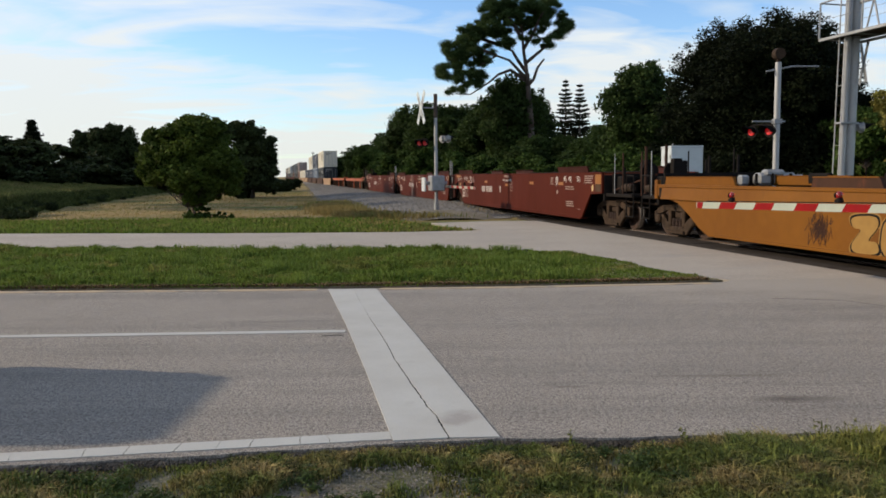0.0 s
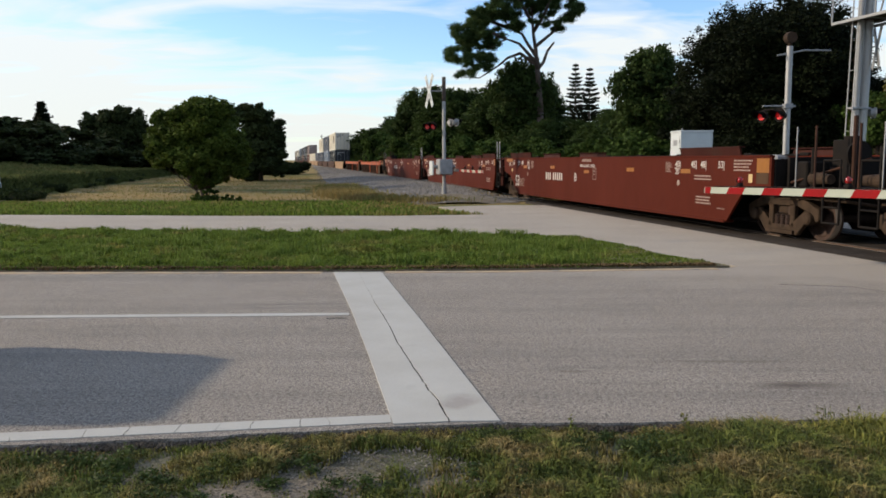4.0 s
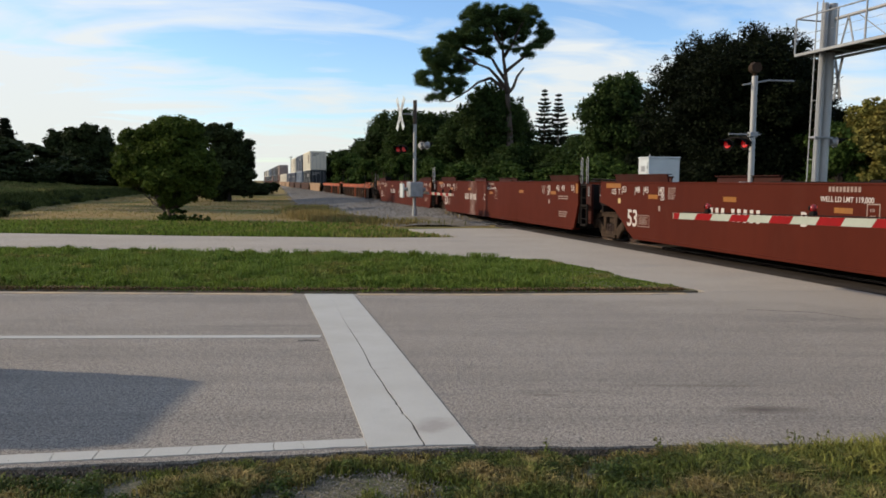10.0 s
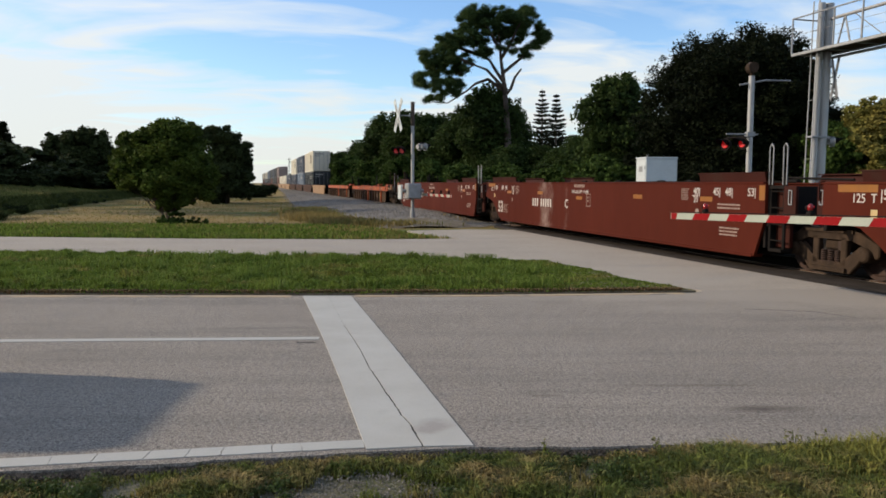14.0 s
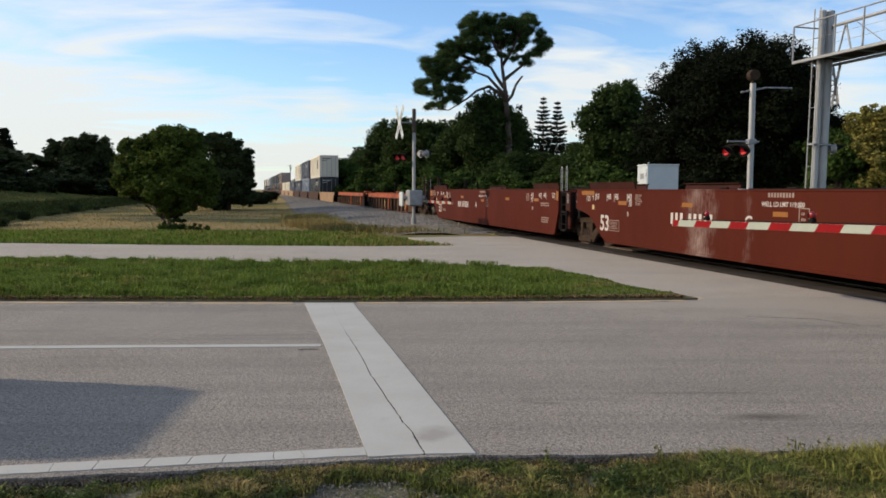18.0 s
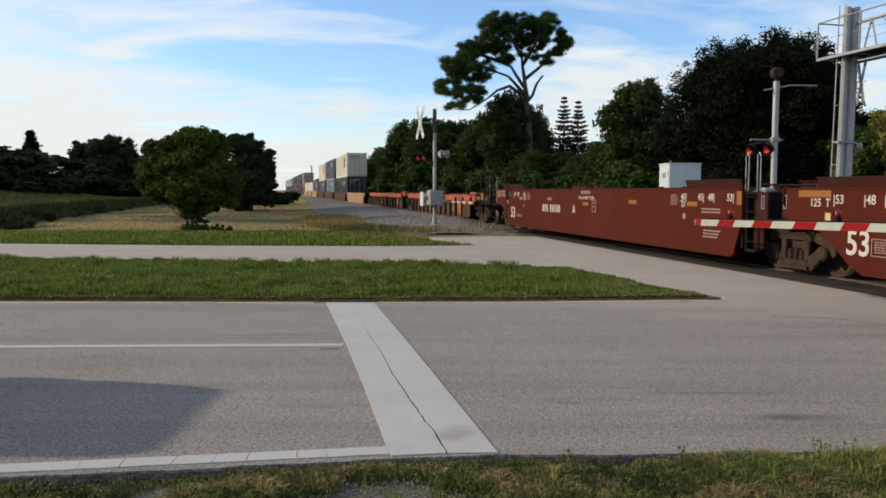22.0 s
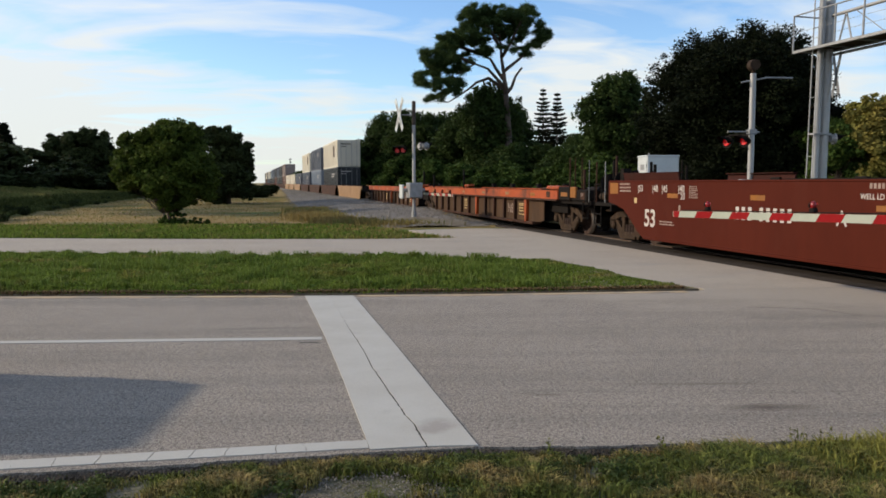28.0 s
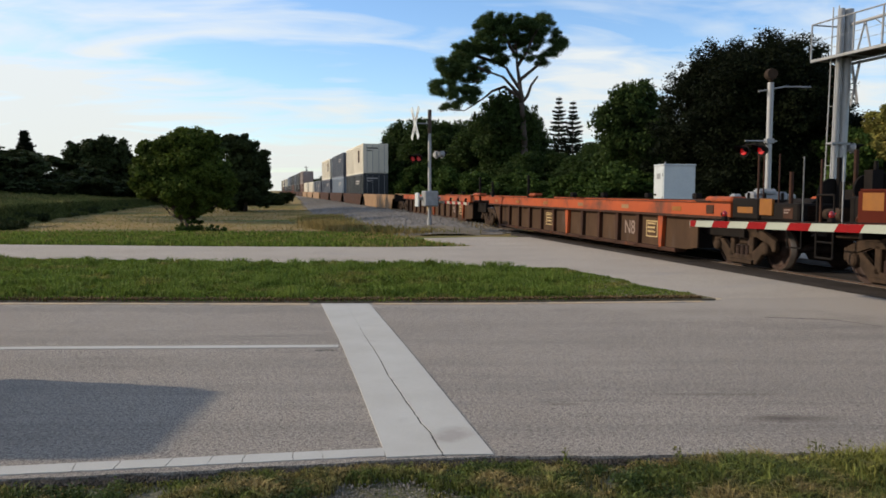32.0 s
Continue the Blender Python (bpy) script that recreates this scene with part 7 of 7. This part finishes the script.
def yellow_unit(front, back):
    car, half = start_car("yellow_well_car", front, back, "ochre yellow container well car with painted graffiti")
    well_body(car, half, CAR_YELLOW, 1.27, 0.22, 2.4, 2.45)
    for ya, yb in ((half - 3.4, half - 0.3), (half - 7.6, half - 5.8), (half - 13.5, half - 10.5)):
        for s in (-1, 1):
            bm = bmesh.new()
            prism(bm, [(ya, 1.27), (ya + 0.12, 1.48), (yb - 0.06, 1.48), (yb, 1.27)], "x", *sorted((s * 1.44, s * 1.38)))
            part("container_guide", bm, CAR_YELLOW if yb > half - 1 else CAR_RUST, car)
            part("guide_lip", boxes((*sorted((s * 1.46, s * 1.37)), ya + 0.12, yb - 0.06, 1.475, 1.495)), CAR_YELLOW, car)
    for s in (-1, 1):
        part("waist_rail", boxes((*sorted((s * 1.56, s * 1.50)), -half + 0.2, half - 0.2, 1.235, 1.275), bevel=0.01), CAR_YELLOW, car)
        part("lower_bead", boxes((*sorted((s * 1.542, s * 1.52)), -half + 1.4, half - 1.4, 0.93, 0.96)), CAR_YELLOW, car)
    for s in (-1, 1):
        bm = bmesh.new()
        prism(bm, [(1.585 * s, 0.955), (1.50 * s, 0.955), (1.50 * s, 1.24), (1.537 * s, 1.24)], "y", -half + 1.0, half - 0.35)
        part("leaning_band", bm, CAR_YELLOW, car)
    part("corner_post", boxes((-1.55, -1.45, half - 0.12, half + 0.04, 0.95, 1.42), bevel=0.015), CAR_YELLOW, car)
    part("step_panel", boxes((-1.54, -1.51, half - 0.42, half - 0.2, 1.0, 1.22)), BLACK, car)
    rr = random.Random(3)
    # two bubble letters, a Z and an E, then more under the gate; across runs towards the front of the train
    letter_z = [(-0.30, 0.30), (0.24, 0.34), (0.28, 0.16), (0.02, -0.10), (0.24, -0.08), (0.28, -0.30), (-0.26, -0.32), (-0.30, -0.16), (-0.04, 0.10), (-0.26, 0.10)]
    letter_e = [(-0.26, 0.32), (0.26, 0.34), (0.28, 0.16), (0.0, 0.12), (0.0, 0.06), (0.2, 0.06), (0.2, -0.07), (0.0, -0.08), (0.0, -0.14), (0.28, -0.14), (0.28, -0.34), (-0.28, -0.32)]
    def rounded(points):
        """Corners cut twice, so that the letters swell."""
        for _ in range(2):
            points = [((1 - t) * p[0] + t * q[0], (1 - t) * p[1] + t * q[1]) for p, q in zip(points, points[1:] + points[:1]) for t in (0.22, 0.78)]
        return points

    for k, (y, shape) in enumerate(((half - 7.32, letter_z), (half - 7.98, letter_e), (half - 8.66, letter_z))):
        turn = (-0.06, 0.05, -0.03)[k]
        shape = rounded([(p * 1.12, q * 1.08) for p, q in shape])
        fit = [(y - (p + turn * q), 0.55 + q * 0.9) for p, q in shape]
        big = [(y - (p + turn * q) * 1.12, 0.55 + q * 1.0) for p, q in shape]
        halo = [(y - (p + turn * q) * 1.2, 0.55 + q * 1.06) for p, q in shape]
        part("graffiti_halo", plate(halo, "x", -1.5315, -1.5295), GRAFFITI, car, "pale spray-paint halo")
        part("graffiti_outline", plate(big, "x", -1.534, -1.530), BLACK, car, "dark spray-paint outline")
        part("graffiti_fill", plate(fit, "x", -1.538, -1.534), GRAFFITI, car, "cream bubble letter")
    bm = bmesh.new()
    for k in range(150):
        y, z = half - 6.2 + rr.gauss(0, 0.14), 0.60 + rr.gauss(0, 0.11)
        t, l = rr.uniform(0.7, 2.5), rr.uniform(0.03, 0.11)
        dy, dz = math.cos(t) * l, math.sin(t) * l
        prism(bm, [(y - dy, z - dz), (y - dy + 0.012, z - dz + 0.004), (y + dy + 0.012, z + dz + 0.004), (y + dy, z + dz)], "x", -1.5345, -1.5305)
    tagged(part("graffiti_scribble", bm, CAR_RUST, car), kind="stuff")
    bars_of_text(car, half - 4.2, 1.13, 1.1, 0.09, 1, CAR_RUST)
    bars_of_text(car, half - 1.9, 1.12, 0.3, 0.14, 2, CAR_TAN)
    end_clutter(car, half, 1, 0.95)
    for d in (2.2, 4.6, 8.2, 12.0):
        part("lock_bracket", boxes((1.36, 1.52, half - d - 0.35, half - d + 0.35, 1.30, 1.55), bevel=0.03), BLACK, car)
    truck(car, 18.55 - (front + back) / 2)
    truck(car, -half + 0.6)
    return car


def orange_unit(front, back, trucks, front_end):
    car, half = start_car("orange_well_car", front, back, "faded orange and rust-brown ribbed well car, empty")
    y0, y1 = -half, half
    low, chord0, chord1 = 0.2, 1.04, 1.33
    reach = 1.42 if front_end == "coupler" else 0.0     # the chord runs on over the truck
    for s in (-1, 1):
        xa, xb = sorted((s * 1.53, s * 1.36))
        part("top_chord", boxes((xa, xb, y0 + 0.05 - reach, y1 - 0.05, chord0, chord1), bevel=0.015), CAR_ORANGE, car)
        xa, xb = sorted((s * 1.56, s * 1.53))
        part("chord_lip", boxes((xa, xb, y0 + 0.05 - reach, y1 - 0.05, chord0 - 0.04, chord0 + 0.015)), CAR_RUST, car)
        part("chord_cap", boxes((*sorted((s * 1.535, s * 1.33)), y0 + 0.05 - reach, y1 - 0.05, chord1, chord1 + 0.012)), CAR_RUST, car)
        outline = [(y0 + 0.1, chord0), (y0 + 0.12, low + 0.12), (y0 + 0.6, low + 0.05), (y1 - 1.2, low), (y1 - 0.3, chord0)]
        part("web_plate", plate(outline, "x", *sorted((s * 1.40, s * 1.36))), CAR_GREY, car)
        part("bottom_sill", boxes((*sorted((s * 1.50, s * 1.2)), y0 + 0.95, y1 - 1.25, low - 0.04, low + 0.05), bevel=0.008), CAR_RUST, car)
        for k in range(12):
            y = y0 + 1.69 + k * (2 * half - 3.2) / 11
            bm = bmesh.new()
            wide = 0.09 if k % 5 else 0.13
            prism(bm, [(y - wide, chord0), (y - 0.055, low), (y + 0.055, low), (y + wide, chord0)], "x", *sorted((s * 1.50, s * 1.40)))
            part("side_rib", bm, CAR_ORANGE if k in (0, 5) else CAR_RUST, car)
            part("rib_foot", boxes((*sorted((s * 1.5, s * 1.36)), y - 0.16, y + 0.16, low - 0.05, low + 0.03), bevel=0.01), CAR_RUST, car)
    part("floor", boxes((-1.25, 1.25, y0 + 1.0, y1 - 1.3, 0.24, 0.30)), BLACK, car)
    for a, b in ((y0, y0 + 1.7), (y1 - 1.7, y1)):
        part("end_deck", boxes((-1.4, 1.4, a + 0.05, b - 0.05, 1.02, 1.12)), CAR_RUST, car)
    for x in (-1.30, 1.30):
        part("end_housing", boxes((x - 0.2, x + 0.2, y0 - 1.35, y0 - 0.3, chord1, chord1 + 0.14), bevel=0.05), CAR_ORANGE, car)
    part("lock_lever", boxes((-1.5, -1.3, y0 - 0.55, y0 + 0.1, chord1 + 0.01, chord1 + 0.08), bevel=0.02), CAR_RUST, car)
    part("hinge_plate", boxes((-1.545, -1.53, y0 - 0.75, y0 - 0.45, chord0 + 0.06, chord1 - 0.04), bevel=0.01), CAR_RUST, car)
    for d in (0.35, 3.1, 6.2, 9.3, 12.4, 15.2):
        patch(car, y0 + d + 0.5, chord0 + 0.14, 0.42, 0.10, REFLECT if d < 1 or d > 9 else CAR_TAN, "reflector", -1.536)
    # stencils between the ribs
    bay = (2 * half - 3.2) / 11
    word(car, "N8", y0 + 1.69 + 1.5 * bay, 0.62, 0.5, LETTER_WORN, 0.0, -1.405)
    for at in (0.5, 6.5):
        y = y0 + 1.69 + at * bay
        for q in ((-0.30, 0.30, 0.82, 0.85), (-0.30, 0.30, 0.44, 0.47), (-0.30, -0.27, 0.47, 0.82), (0.27, 0.30, 0.47, 0.82)):
            part("stencil_frame", boxes((-1.405, -1.401, y + q[0], y + q[1], q[2], q[3])), CREAM, car)
        bars_of_text(car, y, 0.65, 0.44, 0.3, 3, CREAM, -1.405)
    # black sill, and plates added for the shade under the front deck
    part("centre_sill", boxes((-0.35, 0.35, y0 - 1.4, y0 + 1.0, 0.55, 0.98)), BLACK, car)
    part("shade_plate", boxes((-1.15, -1.05, y0 - 1.3, y0 + 0.25, 0.62, 1.02)), BLACK, car)
    part("well_shade_plate", boxes((-1.34, 1.34, y0 + 0.28, y0 + 0.36, 0.3, 1.02)), BLACK, car)
    part("far_shade_plate", boxes((1.05, 1.15, y0 - 1.3, y0 + 0.25, 0.45, 1.02)), BLACK, car)
    for k, d in enumerate((2.5, 5.5, 9.0, 12.0)):
        part("guide_post", boxes((1.2, 1.4, half - d - 0.12, half - d + 0.12, 1.36, 1.52), bevel=0.02), BLACK, car)
    if front_end == "coupler":
        part("end_platform", boxes((-1.4, 1.4, y0 - 3.6, y0 - 1.3, 0.93, 1.03), bevel=0.01), BLACK, car)
        part("end_housing", boxes((-1.5, -1.15, y0 - 2.28, y0 - 1.38, 1.03, 1.44), bevel=0.03), BLACK, car, "black end housing")
        part("end_hood", boxes((-1.46, -0.7, y0 - 3.45, y0 - 2.3, 1.03, 1.36), bevel=0.03), BLACK, car, "long black end hood")
        part("hood_plate", boxes((-1.466, -1.46, y0 - 3.3, y0 - 3.02, 1.08, 1.28)), CAR_RUST, car, "rust-red hood plate")
        bars_of_text(car, y0 - 3.16, 1.2, 0.22, 0.1, 2, LETTER_WORN, -1.47)
        # black sheet added behind the platform, only to darken this end
        part("shade_screen", boxes((0.95, 1.05, y0 - 3.5, y0 - 1.5, 1.03, 1.62), bevel=0.01), BLACK, car)
        part("end_bulkhead", boxes((-1.15, 1.3, y0 - 2.1, y0 - 1.9, 1.03, 1.42), bevel=0.01), BLACK, car)
        patch(car, y0 - 1.85, 1.21, 0.52, 0.12, REFLECT, "amber_panel", -1.506)
        part("bracket", boxes((-1.5, -1.43, y0 - 2.72, y0 - 2.32, 1.12, 1.44), bevel=0.01), REFLECT, car, "yellow painted bracket")
        part("yellow_arm", boxes((-1.44, -1.2, y0 - 2.62, y0 - 2.42, 1.2, 1.3), bevel=0.02), CAR_YELLOW, car)
        part("brake_wheel", tubes(((-0.7, y0 - 3.3, 1.55), (-0.7, y0 - 3.35, 1.55), 0.27), sides=22), BLACK, car, "black hand brake wheel")
        for x, d, top, r, mat in ((-1.45, 2.2, 2.31, 0.022, CAR_RUST), (-1.2, 2.0, 2.3, 0.016, CAR_RUST), (-1.2, 2.5, 2.3, 0.016, CAR_RUST), (-1.4, 3.15, 1.94, 0.04, CAR_RUST), (-1.42, 3.7, 2.16, 0.013, GALV), (-1.42, 4.25, 2.2, 0.013, GALV), (-0.6, 3.4, 2.2, 0.045, BLACK), (0.9, 3.0, 2.1, 0.05, BLACK), (1.2, 2.2, 2.2, 0.045, BLACK)):
            d = min(d, 3.52)
            part("end_post", pipe(bmesh.new(), [(x, y0 - d, 1.0), (x, y0 - d, top)], r), mat, car)
        part("brake_cylinder", tubes(((-0.9, y0 - 2.5, 1.25), (-0.9, y0 - 3.3, 1.25), 0.2), sides=18), BLACK, car)
        part("valve_body", boxes((-1.3, -0.95, y0 - 3.45, y0 - 3.1, 1.03, 1.35), bevel=0.03), CAR_RUST, car)
        part("sill_step", pipe(bmesh.new(), [(-1.42, y0 - 3.5, 1.0), (-1.42, y0 - 3.5, 0.55), (-1.42, y0 - 3.1, 0.55), (-1.42, y0 - 3.1, 1.0)], 0.015), BLACK, car)
        couple(car, y0 - 3.1, -1)
    else:
        stakes(car, y0, 1.1, ((-1.2, -0.5, 2.2), (-0.7, -0.8, 2.0), (1.1, -0.5, 2.3)))
    part("articulation", boxes((-0.3, 0.3, y1 - 0.2, y1 + 1.3, 0.62, 0.95), bevel=0.03), TRUCK_M, car)
    for y in trucks:
        truck(car, y - (front + back) / 2)
    return car


def stack_car(front, back, paint, label):
    car, half = start_car("stack_well_car", front, back, label)
    well_body(car, half, paint, 1.25, 0.22, 1.3, 1.3)
    truck(car, -half + 0.1)
    return car


def container(y, z, length, tall, paint, door, name, label, mark=None):
    """A corrugated box with doors at its near end."""
    c = empty(name, on_track(TRACK_V, y, RAIL_Z + z), label, "shipping container", "containers on the train")
    rolling.append((c, y))
    h = length / 2
    bm = boxes((-1.20, 1.20, -h + 0.02, h - 0.02, 0.02, tall - 0.02))
    part("shell", bm, paint, c)
    n = int(length / 0.45)
    for s in (-1, 1):
        ribs = bmesh.new()
        outer, inner = s * 1.222, s * 1.203
        for k in range(n):
            y0 = -h + 0.2 + k * (length - 0.4) / n
            prism(ribs, [(y0, 0.15), (y0 + 0.2, 0.15), (y0 + 0.2, tall - 0.15), (y0, tall - 0.15)], "x", *sorted((outer, inner)))
        tagged(part("corrugation", ribs, paint, c), kind="stuff")
    rails_ = bmesh.new()
    for x in (-1.17, 1.17):
        for yy in (-h + 0.05, h - 0.05):
            box(rails_, x - 0.055, x + 0.055, yy - 0.06, yy + 0.06, 0, tall)
        box(rails_, x - 0.055, x + 0.055, -h, h, tall - 0.1, tall + 0.005)
        box(rails_, x - 0.055, x + 0.055, -h, h, -0.005, 0.12)
    part("corner_frame", rails_, paint, c)
    for s in (-1, 1):
        d = part("door_leaf", boxes((min(s * 0.02, s * 1.1), max(s * 0.02, s * 1.1), -h - 0.02, -h + 0.02, 0.14, tall - 0.12), bevel=0.01), door, c)
        bars = []
        for x in (0.3, 0.85):
            bars.append(((s * x, -h - 0.05, 0.1), (s * x, -h - 0.05, tall - 0.1), 0.022))
        part("locking_bar", tubes(*bars, sides=6), GALV, d)
    if mark:
        bm = boxes((-1.235, -1.225, -h + 3.0, -h + 4.3, tall - 1.75, tall - 0.55))
        part("company_mark", bm, mark, c, "plain coloured company square")
    else:
        bars_of_text(c, -h + 4.5, tall - 0.9, 3.2, 0.5, 2, LETTER, -1.235)
    bm = boxes((-0.9, 0.2, -h - 0.035, -h - 0.02, tall - 0.5, tall - 0.4), (-0.9, -0.3, -h - 0.035, -h - 0.02, tall - 0.75, tall - 0.68))
    part("door_print", bm, BLACK if paint is BOX_WHITE else LETTER, c)
    return c


yellow_unit(0.6, 18.7)
red_unit(22.05, 41.0, "B", CAR_RED_DUSTY, (22.4, 41.4), "", "coupler", "joint")
red_unit(42.55, 60.5, "C", CAR_RED_STAINED, (60.9,), ", streaked with white stains", "joint", "joint")
red_unit(61.95, 79.95, "A", CAR_RED, (79.7,), "", "joint", "coupler")
orange_unit(85.0, 101.9, (83.95, 103.6), "coupler")
orange_unit(105.0, 123.2, (124.6,), "joint")
STACKS = [(127.3, CAR_TAN, None, None), (146.9, CAR_RUST, (BOX_WHITE, "white"), (BOX_NAVY, "near-black")), (166.5, CAR_RUST, (BOX_GREY, "slate grey"), (BOX_SKY, "pale blue")),
          (186.1, CAR_RUST, (BOX_WHITE, "white"), (BOX_GREY, "slate grey")), (205.7, CAR_TAN, None, (BOX_GREY, "slate grey")), (225.3, CAR_TAN, None, (BOX_WHITE, "white")),
          (244.9, CAR_TAN, None, (BOX_WHITE, "white")), (264.5, CAR_RUST, (BOX_PINK, "faded pinkish grey"), (BOX_BROWN, "brown")), (284.1, CAR_RUST, (BOX_NAVY, "near-black"), (BOX_NAVY, "near-black")),
          (303.7, CAR_RUST, (BOX_GREY, "slate grey"), (BOX_NAVY, "near-black")), (323.3, CAR_RED, (BOX_NAVY, "near-black"), (BOX_BROWN, "brown")), (342.9, CAR_RED, (BOX_GREY, "slate grey"), (BOX_NAVY, "near-black")),
          (362.5, CAR_RUST, (BOX_SKY, "pale blue"), (BOX_NAVY, "near-black")), (382.1, CAR_RUST, None, (BOX_NAVY, "near-black")), (401.7, CAR_RUST, (BOX_WHITE, "white"), (BOX_GREY, "slate grey")),
          (421.3, CAR_RUST, (BOX_GREY, "slate grey"), (BOX_NAVY, "near-black")), (440.9, CAR_RUST, (BOX_WHITE, "white"), (BOX_BROWN, "brown")), (460.5, CAR_RUST, (BOX_NAVY, "near-black"), (BOX_NAVY, "near-black"))]
for at_u, paint, upper, lower in STACKS:
    stack_car(at_u, at_u + 18.2, paint, "low-sided container well car" + (" carrying stacked containers" if upper else ""))
    if lower:
        container(at_u + 9.2, 0.34, 16.1, 2.9, lower[0], lower[0], "lower_container", lower[1] + " corrugated container sitting in a well car")
    if upper:
        container(at_u + 9.2, 3.26, 16.1, 2.9, upper[0], upper[0], "upper_container", upper[1] + " corrugated container stacked on another", CAR_RUST if upper[0] is BOX_WHITE else None)


# ---- what moves ----
def motions():
    for thing, u in rolling:
        z = thing.matrix_basis.translation.z
        walk(thing, [(t, on_track(TRACK_V, u - s, z)) for t, s in enumerate(ROLLED)])
    steps = [k * 0.25 for k in range(129)]
    dist = np.interp(steps, range(33), ROLLED)
    for ws, y in wheelsets:
        walk(ws, [(t, Matrix.Translation((0, y, WHEEL_R)) @ Matrix.Rotation(d / WHEEL_R, 4, "X")) for t, d in zip(steps, dist)])


motions()
